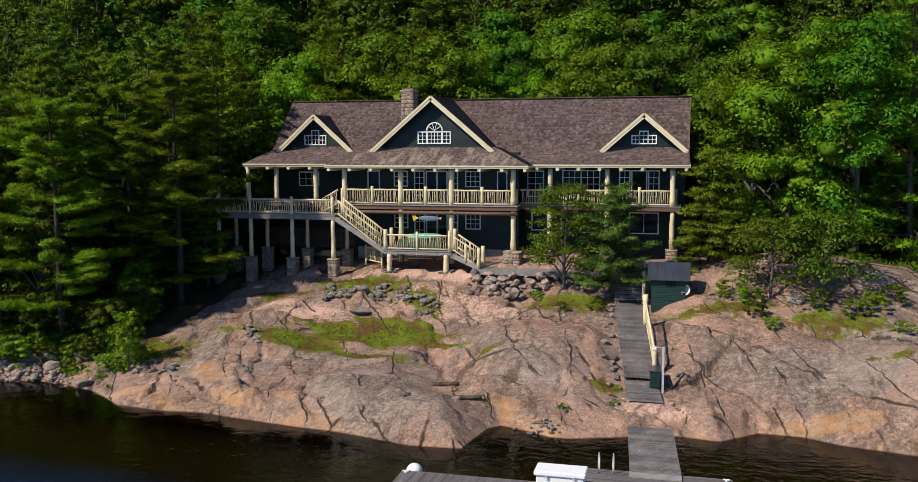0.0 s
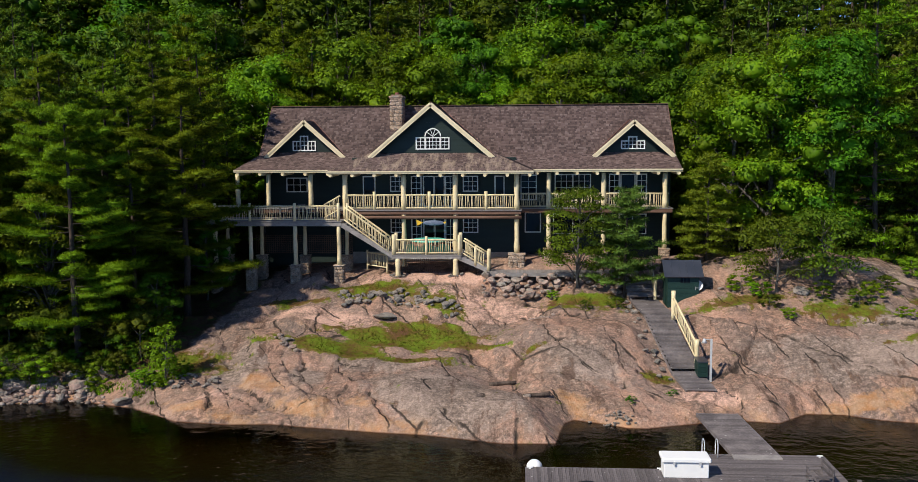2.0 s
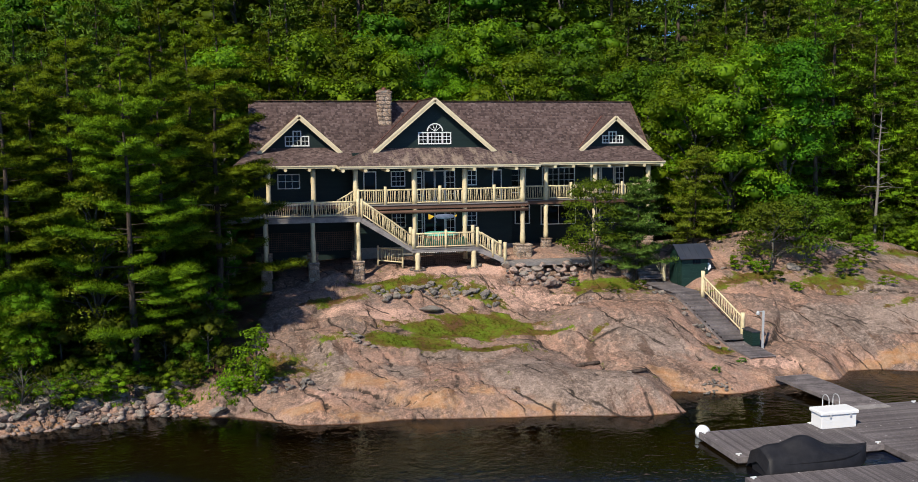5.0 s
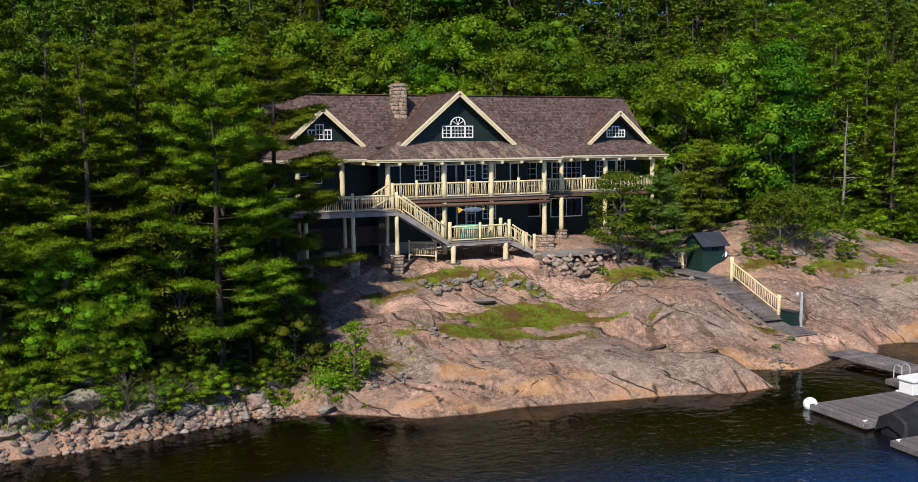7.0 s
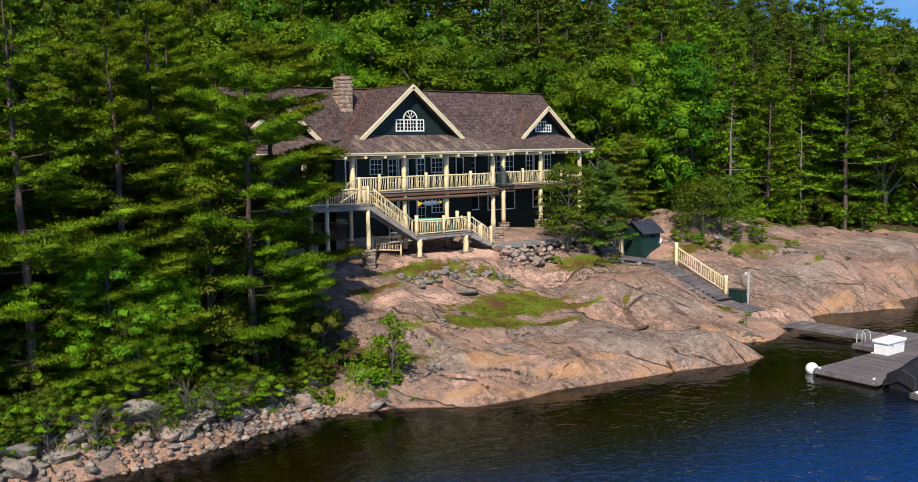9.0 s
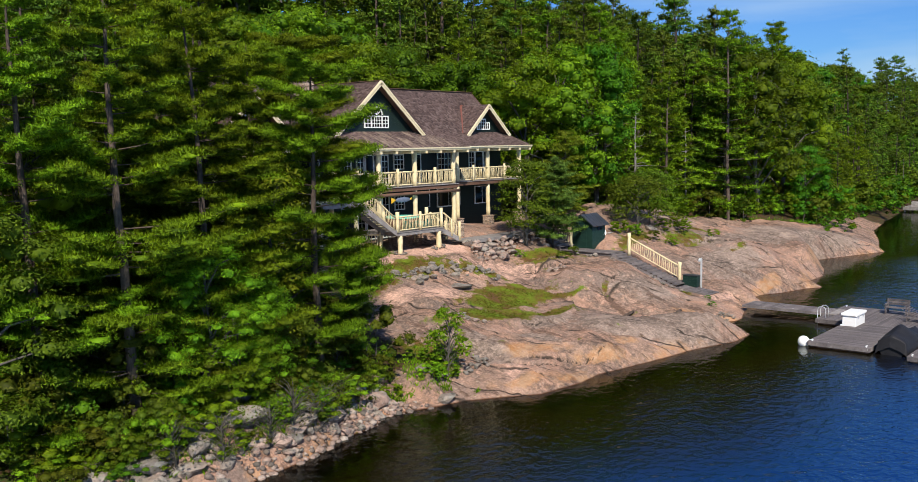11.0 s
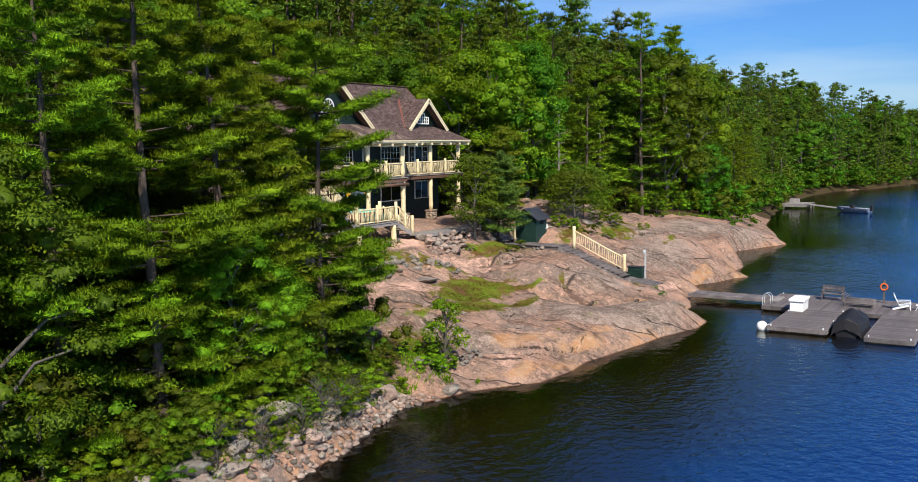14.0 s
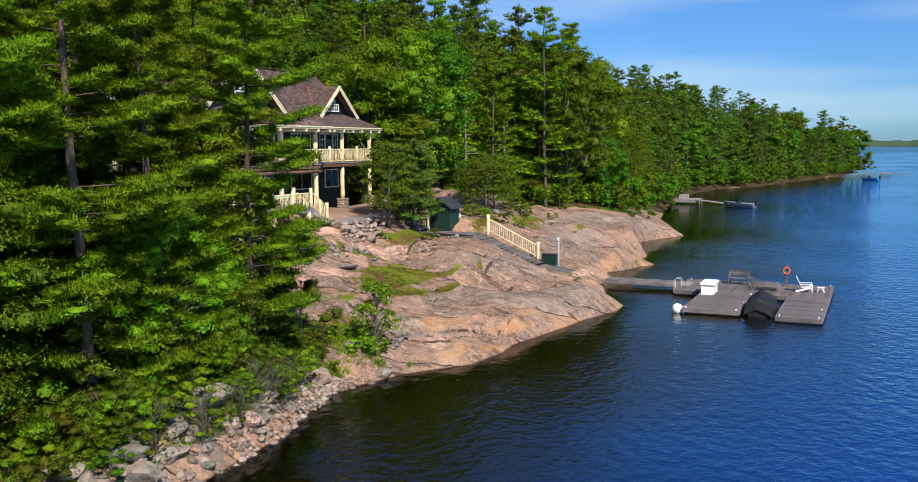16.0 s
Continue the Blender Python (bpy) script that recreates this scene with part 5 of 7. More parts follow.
boardwalk = thing("boardwalk", "grey timber boardwalk along the stone wall", "boardwalk")
boards(boardwalk, -13.0, -3.0, 56.35, 57.75, 4.98, DECK_GREY, "y", seed=21)
part("edge_beam", boxed(-13.0, -3.0, 56.3, 56.36, 4.72, 4.95), DECK_GREY, boardwalk)
for x in (-11.5, -8.5, -5.5, -3.3):
    part("leg", boxed(x - 0.06, x + 0.06, 56.45, 56.57, ground_z(x, 56.5) - 0.1, 4.93), DECK_GREY, boardwalk)

walkway = thing("walkway_steps", "long grey timber steps down the rock to the water", "steps")


def walk_x(y):
    """The middle line of the steps."""
    return float(np.interp(y, WALK_Y, WALK_X))


def cross_boards(y0, y1, z0, z1, n, half=0.77, rise=False):
    """Boards across the walkway from y0 to y1, as steps or as a ramp."""
    for i in range(n):
        f0, f1 = i / n, (i + 1) / n
        ya, yb = y0 + (y1 - y0) * f0, y0 + (y1 - y0) * f1
        z = z0 + (z1 - z0) * (f0 + f1) / 2
        x = walk_x((ya + yb) / 2)
        bm = boxed(x - half, x + half, ya + 0.008, yb - 0.008, z - 0.05, z)
        part("tread" if rise else "plank", bm, DOCK_WOOD, walkway)
        if rise:
            part("riser", boxed(x - half + 0.04, x + half - 0.04, yb - 0.03, yb - 0.01, z, z + (z1 - z0) / n - 0.05), DOCK_WOOD, walkway)


cross_boards(43.15, 45.4, 0.98, 1.38, 15)
cross_boards(45.4, 50.2, 1.45, 3.5, 13, rise=True)
cross_boards(50.2, 54.4, 3.55, 3.6, 28, 0.86)
cross_boards(54.4, 56.3, 3.75, 4.85, 6, 1.0, True)
for s in (-1, 1):
    for (ya, za), (yb, zb) in (((43.15, 0.86), (45.4, 1.24)), ((45.4, 1.24), (50.2, 3.36)), ((50.2, 3.4), (54.4, 3.46)), ((54.4, 3.5), (56.4, 4.75))):
        part("stringer", beam(bmesh.new(), (walk_x(ya) + s * 0.75, ya, za), (walk_x(yb) + s * 0.75, yb, zb), 0.07, 0.2), DOCK_WOOD, walkway, "grey stringer")
handrail = thing("handrail", "cream log handrail with stick balusters beside the steps", "handrail")
for (ya, za), (yb, zb), r in (((45.9, 1.73), (49.65, 3.58), 0.13), ((54.5, 3.6), (56.2, 4.75), 0.11)):
    xa, xb = walk_x(ya) + 0.72, walk_x(yb) + 0.72
    part("post", log(bmesh.new(), (xa, ya, za - 0.2), (xa, ya, za + 1.22), r, r * 0.95, 12, 0.01, 4, 3), CREAM, handrail)
    part("post", log(bmesh.new(), (xb, yb, zb - 0.3), (xb, yb, zb + 1.35), r, r * 0.95, 12, 0.01, 4, 4), CREAM, handrail)
    rail(handrail, (xa, ya + 0.1, za + 0.03), (xb, yb - 0.1, zb + 0.03), 0.12, 0.95, 0.17, int(ya))

shed = thing("shed", "small dark green boarded shed with a black metal roof", "shed")
SX0, SX1, SY0, SY1, SZ = -1.72, 0.12, 52.95, 54.75, 3.45
part("wall", boxed(SX0 + 0.02, SX1 - 0.02, SY0 + 0.02, SY1 - 0.02, SZ - 0.3, SZ + 2.0), SHED_GREEN, shed)
for k in range(14):
    z = SZ + k * 0.145
    bm = bmesh.new()
    beam(bm, (SX0, SY0 - 0.006, z), (SX1, SY0 - 0.006, z), 0.03, 0.135, (0, 0.12, 1))
    part("board", bm, SHED_GREEN, shed)
    bm = bmesh.new()
    beam(bm, (SX0 - 0.006, SY1, z), (SX0 - 0.006, SY0, z), 0.03, 0.135, (0.12, 0, 1))
    part("board", bm, SHED_GREEN, shed)
ymid = (SY0 + SY1) / 2
for x in (SX0 - 0.02, SX1 - 0.03):
    bm = bmesh.new()
    v = [bm.verts.new((x + t, y, z)) for t in (0, 0.05) for y, z in ((SY0, SZ + 2.0), (SY1, SZ + 2.0), (ymid, SZ + 2.62))]
    bm.faces.new(v[:3]), bm.faces.new(v[3:][::-1])
    for i in range(3):
        j = (i + 1) % 3
        bm.faces.new((v[i], v[j], v[j + 3], v[i + 3]))
    part("gable", bm, SHED_GREEN, shed)
for s, y in ((1, SY0 - 0.28), (-1, SY1 + 0.28)):
    zlow = SZ + 2.0 - 0.28 * 0.69
    part("roof_sheet", beam(bmesh.new(), ((SX0 + SX1) / 2, y, zlow), ((SX0 + SX1) / 2, ymid, SZ + 2.68), SX1 - SX0 + 0.5, 0.035, (0, -s * 0.5, 1)), DARK_METAL, shed, "black metal roof sheet")
    for i in range(6):
        x = SX0 - 0.2 + i * 0.45
        part("roof_rib", beam(bmesh.new(), (x, y, zlow + 0.03), (x, ymid, SZ + 2.71), 0.03, 0.03, (0, -s * 0.5, 1)), DARK_METAL, shed)
door = part("door", boxed(SX0 - 0.07, SX0 - 0.035, 53.45, 54.3, SZ + 0.05, SZ + 1.9), SHED_GREEN, shed, "dark green board door")
part("brace", beam(bmesh.new(), (SX0 - 0.085, 53.5, SZ + 1.8), (SX0 - 0.085, 54.25, SZ + 0.9), 0.03, 0.1, (1, 0, 0)), SHED_GREEN, door)
for i in range(3):
    part("pane", boxed(-0.98 + i * 0.2, -0.82 + i * 0.2, SY0 - 0.05, SY0 - 0.03, SZ + 1.45, SZ + 1.8), GLASS, shed)
dish = thing("satellite_dish", "white satellite dish on a bracket beside the shed", "satellite dish")
bm = bmesh.new()
bmesh.ops.create_uvsphere(bm, u_segments=18, v_segments=10, radius=0.55)
bmesh.ops.delete(bm, geom=[v for v in bm.verts if v.co.z > -0.40], context="VERTS")
bmesh.ops.solidify(bm, geom=list(bm.faces), thickness=0.015)
bmesh.ops.transform(bm, matrix=Matrix.Translation((-0.08, 52.72, SZ + 1.42)) @ Matrix.Rotation(radians(65), 4, "X") @ Matrix.Rotation(radians(-20), 4, "Y"), verts=list(bm.verts))
part("reflector", bm, WHITE_PLASTIC, dish)
part("arm", beam(beam(bmesh.new(), (-0.08, 52.95, SZ + 1.0), (-0.08, 52.82, SZ + 1.2), 0.03, 0.03), (-0.08, 52.82, SZ + 1.15), (0.10, 52.25, SZ + 1.25), 0.02, 0.02), GALV, dish)

bin_box = thing("storage_bin", "low dark green boarded storage bin with a dark lid", "bin")
part("body", boxed(-1.42, -0.98, 44.5, 45.55, 1.28, 2.06), SHED_GREEN, bin_box)
for k in range(6):
    part("board", boxed(-1.44, -0.96, 44.48, 44.5, 1.30 + k * 0.125, 1.41 + k * 0.125), SHED_GREEN, bin_box)
    part("board", boxed(-1.44, -1.42, 44.5, 45.57, 1.30 + k * 0.125, 1.41 + k * 0.125), SHED_GREEN, bin_box)
part("lid", boxed(-1.48, -0.93, 44.44, 45.6, 2.06, 2.11), DARK_METAL, bin_box, "dark lid")
lamp = thing("lamp_post", "short weathered post with a small metal dock lamp", "lamp post")
part("post", boxed(-0.87, -0.77, 44.4, 44.5, 0.85, 3.3), GALV, lamp, "grey square post")
part("arm", beam(bmesh.new(), (-0.82, 44.45, 3.24), (-1.16, 44.42, 3.3), 0.03, 0.03), GALV, lamp)
part("shade", log(bmesh.new(), (-1.18, 44.42, 3.10), (-1.18, 44.42, 3.32), 0.14, 0.05, 14), GALV, lamp, "bell-shaped metal shade")

# ---- dock ----
DZ = 0.34
dock = thing("floating_dock", "weathered grey timber floating dock with two fingers", "dock")
for x0, x1, y0, y1 in ((-10.35, -3.62, 30.2, 33.5), (-3.6, 2.0, 25.6, 35.4), (-11.2, -3.62, 25.6, 28.1)):
    part("frame", boxed(x0 + 0.02, x1 - 0.02, y0 + 0.02, y1 - 0.02, 0.12, DZ - 0.045), DOCK_WOOD, dock, "dark timber frame")
    part("float", boxed(x0 + 0.12, x1 - 0.12, y0 + 0.12, y1 - 0.12, -0.25, 0.13), BROWN_WOOD, dock, "brown float under the deck")
    for a, b in (((x0, y0), (x1, y0)), ((x0, y1), (x1, y1)), ((x0, y0), (x0, y1)), ((x1, y0), (x1, y1))):
        part("edge_board", beam(bmesh.new(), (*a, DZ - 0.12), (*b, DZ - 0.12), 0.05, 0.24), DOCK_WOOD, dock)
boards(dock, -10.35, -3.62, 30.2, 33.5, DZ, DOCK_WOOD, "y", 0.142, seed=31)
boards(dock, -3.6, 2.0, 25.6, 35.4, DZ, DOCK_WOOD, "x", 0.142, seed=32)
boards(dock, -11.2, -3.62, 25.6, 28.1, DZ, DOCK_WOOD, "y", 0.142, seed=33)
cleat_bm = [beam(beam(bmesh.new(), (-0.12, 0, 0.07), (0.12, 0, 0.07), 0.05, 0.04), (0, 0, 0), (0, 0.001, 0.07), 0.08, 0.06, (0, 1, 0))]
cleat = part("cleat", cleat_bm[0], WHITE_PLASTIC, dock, "white cleat")
for x, y in ((-10.2, 33.3), (-10.2, 30.4), (-11.0, 27.9), (-11.0, 25.8), (1.8, 25.8), (1.8, 35.2), (-7.5, 30.3), (-3.8, 30.35), (-8, 25.8)):
    shared("cleat", cleat.data, dock, pose(x, y, DZ))
cleat.matrix_basis = pose(-5.0, 33.4, DZ)

gang = thing("gangway", "grey timber gangway ramp from the rock to the dock", "gangway")
for i in range(40):
    f = (i + 0.5) / 40
    x, y, z = -1.25 + f * 0.45, 40.75 - f * 5.55, 0.50 - f * 0.08
    part("plank", boxed(x - 0.93, x + 0.93, y - 0.064, y + 0.064, z - 0.04, z), DOCK_WOOD, gang)
for s in (-1, 1):
    part("side_rail", beam(bmesh.new(), (-1.25 + s * 0.95, 40.8, 0.42), (-0.8 + s * 0.95, 35.2, 0.34), 0.04, 0.17), DOCK_WOOD, gang)
part("transition_plate", boxed(-1.78, 0.18, 34.75, 35.3, DZ + 0.01, DZ + 0.07), DECK_GREY, gang, "pale grey transition plate")

chest = thing("dock_box", "white plastic dock box with a hinged lid", "storage box")
part("body", boxed(-4.98, -3.25, 33.3 - 0.75, 33.35, DZ, DZ + 0.62), WHITE_PLASTIC, chest, bevel=0.02)
part("lid", boxed(-5.06, -3.17, 33.3 - 0.83, 33.43, DZ + 0.62, DZ + 0.8), WHITE_PLASTIC, chest, bevel=0.04)
for x in (-4.6, -3.6):
    part("latch", boxed(x - 0.04, x + 0.04, 32.46, 32.475, DZ + 0.54, DZ + 0.68), GALV, chest)
ladder = thing("swim_ladder", "chrome hooped swim ladder at the dock edge", "ladder")
for x in (-2.95, -2.4):
    bm = bmesh.new()
    pts = [Vector((x, 35.35 + 0.25 * math.cos(a) - 0.1, DZ + 0.45 + 0.25 * math.sin(a))) for a in np.linspace(0, math.pi, 9)]
    pts = [Vector((x, 35.5, -0.6))] + pts + [Vector((x, 35.0, DZ))]
    for a, b in zip(pts[:-1], pts[1:]):
        log(bm, a, b, 0.022, seg=7)
    part("hoop", bm, GALV, ladder)
for k in range(3):
    part("rung", log(bmesh.new(), (-2.95, 35.5, 0.1 - k * 0.25), (-2.4, 35.5, 0.1 - k * 0.25), 0.02, seg=6), GALV, ladder)

bench = thing("bench", "weathered grey timber bench at the dock edge", "bench")
bx, by = 0.85, 31.75
for dy in (-0.62, 0.62):
    part("leg", boxed(bx - 0.45, bx - 0.37, by + dy - 0.04, by + dy + 0.04, DZ, DZ + 0.62), DOCK_WOOD, bench)
    part("leg", boxed(bx + 0.1, bx + 0.18, by + dy - 0.04, by + dy + 0.04, DZ, DZ + 0.95), DOCK_WOOD, bench)
    part("armrest", boxed(bx - 0.5, bx + 0.15, by + dy - 0.06, by + dy + 0.06, DZ + 0.62, DZ + 0.66), DOCK_WOOD, bench)
for k in range(4):
    part("seat_slat", boxed(bx - 0.45 + k * 0.14, bx - 0.33 + k * 0.14, by - 0.7, by + 0.7, DZ + 0.42, DZ + 0.46), DOCK_WOOD, bench)
for k in range(3):
    part("back_slat", boxed(bx + 0.12, bx + 0.15, by - 0.7, by + 0.7, DZ + 0.55 + k * 0.14, DZ + 0.66 + k * 0.14), DOCK_WOOD, bench)


def lounger(x, y):
    """A low slatted lounger with its back raised."""
    t = thing("sun_lounger", "weathered slatted timber sun lounger with a raised back", "lounger", "loungers on the dock", at=(x, y, 0))
    t.rotation_euler.z = math.pi / 2
    x, y = 0.0, 0.0
    for s in (-0.33, 0.33):
        part("side_rail", boxed(x - 1.3, x + 0.6, y + s - 0.03, y + s + 0.03, DZ + 0.24, DZ + 0.34), DOCK_WOOD, t)
        part("leg", boxed(x - 1.25, x - 1.17, y + s - 0.04, y + s + 0.04, DZ, DZ + 0.3), DOCK_WOOD, t)
        part("leg", boxed(x + 0.45, x + 0.53, y + s - 0.04, y + s + 0.04, DZ, DZ + 0.3), DOCK_WOOD, t)
    for k in range(10):
        part("slat", boxed(x - 1.25 + k * 0.125, x - 1.155 + k * 0.125, y - 0.36, y + 0.36, DZ + 0.34, DZ + 0.365), DOCK_WOOD, t)
    for k in range(6):
        a = k * 0.12
        part("back_slat", boxed(x + 0.02 + a * 1.15, x + 0.06 + a * 1.15, y - 0.36, y + 0.36, DZ + 0.36 + a * 0.62, DZ + 0.41 + a * 0.62), DOCK_WOOD, t)


lounger(-1.27, 30.1)
lounger(-0.2, 30.25)


def adirondack(x, y, turn):
    """A fan-backed garden chair with broad arms."""
    t = thing("adirondack_chair", "white slatted fan-back garden chair on the dock", "chair")
    t.matrix_basis = pose(x, y, DZ, 0, 0, turn)
    for k in range(5):
        s = (k - 2) * 0.11
        part("back_slat", beam(bmesh.new(), (s * 0.8, 0.22, 0.25), (s * 1.35, 0.55, 1.05 - abs(k - 2) * 0.05), 0.095, 0.02, (0, -1, 0.4)), WHITE_PLASTIC, t)
    for k in range(5):
        part("seat_slat", beam(bmesh.new(), (-0.3, -0.4 + k * 0.14, 0.38 - k * 0.028), (0.3, -0.4 + k * 0.14, 0.38 - k * 0.028), 0.12, 0.02), WHITE_PLASTIC, t)
    for s in (-0.36, 0.36):
        part("armrest", beam(bmesh.new(), (s, -0.45, 0.55), (s, 0.35, 0.52), 0.13, 0.025), WHITE_PLASTIC, t)
        part("leg", beam(bmesh.new(), (s, -0.42, 0.0), (s, -0.42, 0.55), 0.1, 0.03, (0, 1, 0)), WHITE_PLASTIC, t)
        part("leg", beam(bmesh.new(), (s * 0.9, -0.42, 0.33), (s * 0.9, 0.6, 0.03), 0.03, 0.12), WHITE_PLASTIC, t)
    return t


adirondack(-1.0, 27.25, 8)
foot = thing("footrest", "white slatted footrest beside the garden chair", "footrest")
for k in range(4):
    part("slat", boxed(-1.2, -0.65, 26.05 + k * 0.12, 26.15 + k * 0.12, DZ + 0.30, DZ + 0.325), WHITE_PLASTIC, foot)
for x in (-1.15, -0.7):
    for ya, yb in ((26.05, 26.2), (26.5, 26.35)):
        part("leg", beam(bmesh.new(), (x, ya, DZ), (x, yb, DZ + 0.3), 0.04, 0.06, (1, 0, 0)), WHITE_PLASTIC, foot)
ring_post = thing("life_ring_stand", "timber post with an orange life ring", "life ring")
part("post", boxed(0.95, 1.07, 28.55, 28.67, DZ, DZ + 1.5), DOCK_WOOD, ring_post)
bm = bmesh.new()
n1, n2 = 20, 8
tv = [[bm.verts.new((0.89 + 0.05 * math.sin(b), 28.61 + (0.21 + 0.052 * math.cos(b)) * math.cos(a), DZ + 1.08 + (0.21 + 0.052 * math.cos(b)) * math.sin(a)))
       for b in [2 * math.pi * j / n2 for j in range(n2)]] for a in [2 * math.pi * i / n1 for i in range(n1)]]
for i in range(n1):
    for j in range(n2):
        f = bm.faces.new((tv[i][j], tv[(i + 1) % n1][j], tv[(i + 1) % n1][(j + 1) % n2], tv[i][(j + 1) % n2]))
        f.smooth = True
part("ring", bm, ORANGE, ring_post, "orange life ring")
buoy = thing("mooring_buoy", "round white buoy tied at the dock corner", "buoy")
bm = bmesh.new()
bmesh.ops.create_uvsphere(bm, u_segments=18, v_segments=12, radius=0.33, matrix=Matrix.Translation((-10.0, 33.85, 0.2)))
for f in bm.faces:
    f.smooth = True
part("ball", bm, WHITE_PLASTIC, buoy)
part("line", log(bmesh.new(), (-10.05, 33.6, 0.32), (-10.1, 33.4, DZ + 0.06), 0.02, seg=5), WHITE_PLASTIC, buoy)


def boat_hull(length, beam_w, depth, seg=16):
    """Half-round hull with a pointed bow, bow to +x, keel at z = 0; rows of rings."""
    bm = bmesh.new()
    rings = []
    for i in range(seg + 1):
        f = i / seg
        w = beam_w / 2 * (0.86 + 0.14 * math.sin(min(f / 0.5, 1) * 1.57)) * (1 - max(0, (f - 0.55) / 0.45) ** 2.2)
        keel = depth * max(0, (f - 0.75) / 0.25) ** 2 * 0.8
        sheer = depth * (1 + 0.18 * f * f)
        x = length * (f - 0.5)
        rings.append([bm.verts.new((x, w * math.sin(a) * (1 if abs(a) > 1 else 1), keel + (sheer - keel) * (1 - math.cos(a)) ** 0.9)) for a in np.linspace(-1.57, 1.57, 9)])
    for lo, hi in zip(rings[:-1], rings[1:]):
        for k in range(8):
            f = bm.faces.new((lo[k], hi[k], hi[k + 1], lo[k + 1]))
            f.smooth = True
    bm.faces.new(rings[0])
    return bm


boat = thing("covered_boat", "moored motor boat under a black fabric cover", "boat", at=(-7.6, 29.2, -0.3))
boat.scale = (0.8, 0.78, 1.0)
part("hull", boat_hull(5.9, 2.1, 0.85), COVER, boat, "dark hull")
bm = bmesh.new()
nx, ny = 22, 13
cv = []
for i in range(nx + 1):
    f = i / nx
    w = 1.12 * (0.9 + 0.1 * math.sin(min(f / 0.5, 1) * 1.57)) * (1 - max(0, (f - 0.55) / 0.45) ** 2.2) + 0.02
    peak = 0.72 * math.exp(-((f - 0.36) / 0.22) ** 2) + 0.28 * math.exp(-((f - 0.05) / 0.12) ** 2) + 0.12
    row = []
    for j in range(ny + 1):
        s = 2 * j / ny - 1
        z = 0.92 + 0.12 * f * f + peak * (1 - abs(s)) ** 0.8 + 0.03 * math.sin(9 * s + 14 * f) * (1 - abs(s))
        y = s * w
        if abs(s) > 0.99:
            z -= 0.62
            y *= 1.03
        row.append(bm.verts.new((5.95 * (f - 0.5), y, z)))
    cv.append(row)
for i in range(nx):
    for j in range(ny):
        f = bm.faces.new((cv[i][j], cv[i + 1][j], cv[i + 1][j + 1], cv[i][j + 1]))
        f.smooth = True
low = [bm.verts.new((v.co.x - 0.12, v.co.y, v.co.z - 0.55 if abs(v.co.y) < 1.0 else v.co.z)) for v in cv[0]]
for j in range(ny):
    bm.faces.new((cv[0][j], cv[0][j + 1], low[j + 1], low[j]))
part("cover", bm, COVER, boat, "black fabric cover drawn tight over a peak")

# ---- stones ----
BOULDERS = []
for s in range(10):
    me = lumpy(900 + s, 0.62 + 0.04 * (s % 5))
    me.materials.append(BOULDER)
    BOULDERS.append(me)
PINK_STONES = [me.copy() for me in BOULDERS]
for me in PINK_STONES:
    me.materials[0] = PINK_BOULDER
stone_rng = random.Random(5)


def boulder(x, y, size, label="rounded granite boulder lying on the shore", group="", sink=0.25, z=None, flat=1.0, name="boulder", pink=False, wall=None):
    gz = ground_z(x, y) if z is None else z
    ob = new(name, stone_rng.choice(PINK_STONES if pink else BOULDERS))
    ob.matrix_basis = pose(x, y, gz + size * 0.31 * flat - sink * size * 0.6, stone_rng.uniform(-14, 14), stone_rng.uniform(-14, 14), stone_rng.uniform(0, 360)) @ Matrix.Diagonal((size * stone_rng.uniform(0.85, 1.25), size * stone_rng.uniform(0.8, 1.1), size * flat * stone_rng.uniform(0.85, 1.15), 1))
    if wall is not None:
        ob.name, ob.parent = "stone", wall
        return ob
    if size < 0.42:
        ob.name = "stone"
    return tagged(ob, label, "stone" if size < 0.42 else "boulder", group)


stone_wall = thing("stone_wall", "dry wall of rough pink granite stones under the boardwalk", "wall")


for row in range(5):
    for i in range(17):
        x = -12.9 + i * 0.58 + stone_rng.uniform(-0.28, 0.28)
        y = 55.0 + row * 0.27 + stone_rng.uniform(-0.16, 0.16) + max(0, x + 9) * 0.02
        boulder(x, y, stone_rng.choice((0.3, 0.4, 0.5, 0.62, 0.85)) * stone_rng.uniform(0.85, 1.15), "", "", 0.2, 3.55 + row * 0.27 + max(0, -9 - x) * 0.03, pink=stone_rng.random() < 0.75, wall=stone_wall)
for i in range(95):
    f = stone_rng.random()
    x, y = -21.9 + 7.7 * f + stone_rng.uniform(-0.3, 0.3), 53.7 + 0.7 * math.sin(math.pi * f) - f + stone_rng.gauss(0, 0.42)
    boulder(x, y, stone_rng.uniform(0.25, 0.68), "lichen grey stone in a loose row across the slope", "loose stones on the slope", 0.2)
boulder(-18.6, 52.3, 2.3, "broad flat grey slab beside the loose stones", "", 0.3, flat=0.35)
for i in range(16):
    boulder(-23.5 + stone_rng.gauss(0, 0.45), 47.3 + stone_rng.gauss(0, 0.4), stone_rng.uniform(0.2, 0.5), "stone in a small heap on the rock", "heap of stones", 0.15, pink=i % 2 == 0)
for i in range(26):
    boulder(-9.4 + stone_rng.gauss(0, 0.4), 51.3 + stone_rng.gauss(0, 0.4), stone_rng.uniform(0.15, 0.36), "broken pink stone in a hollow of the rock", "broken stones in the hollow", 0.15, pink=True)
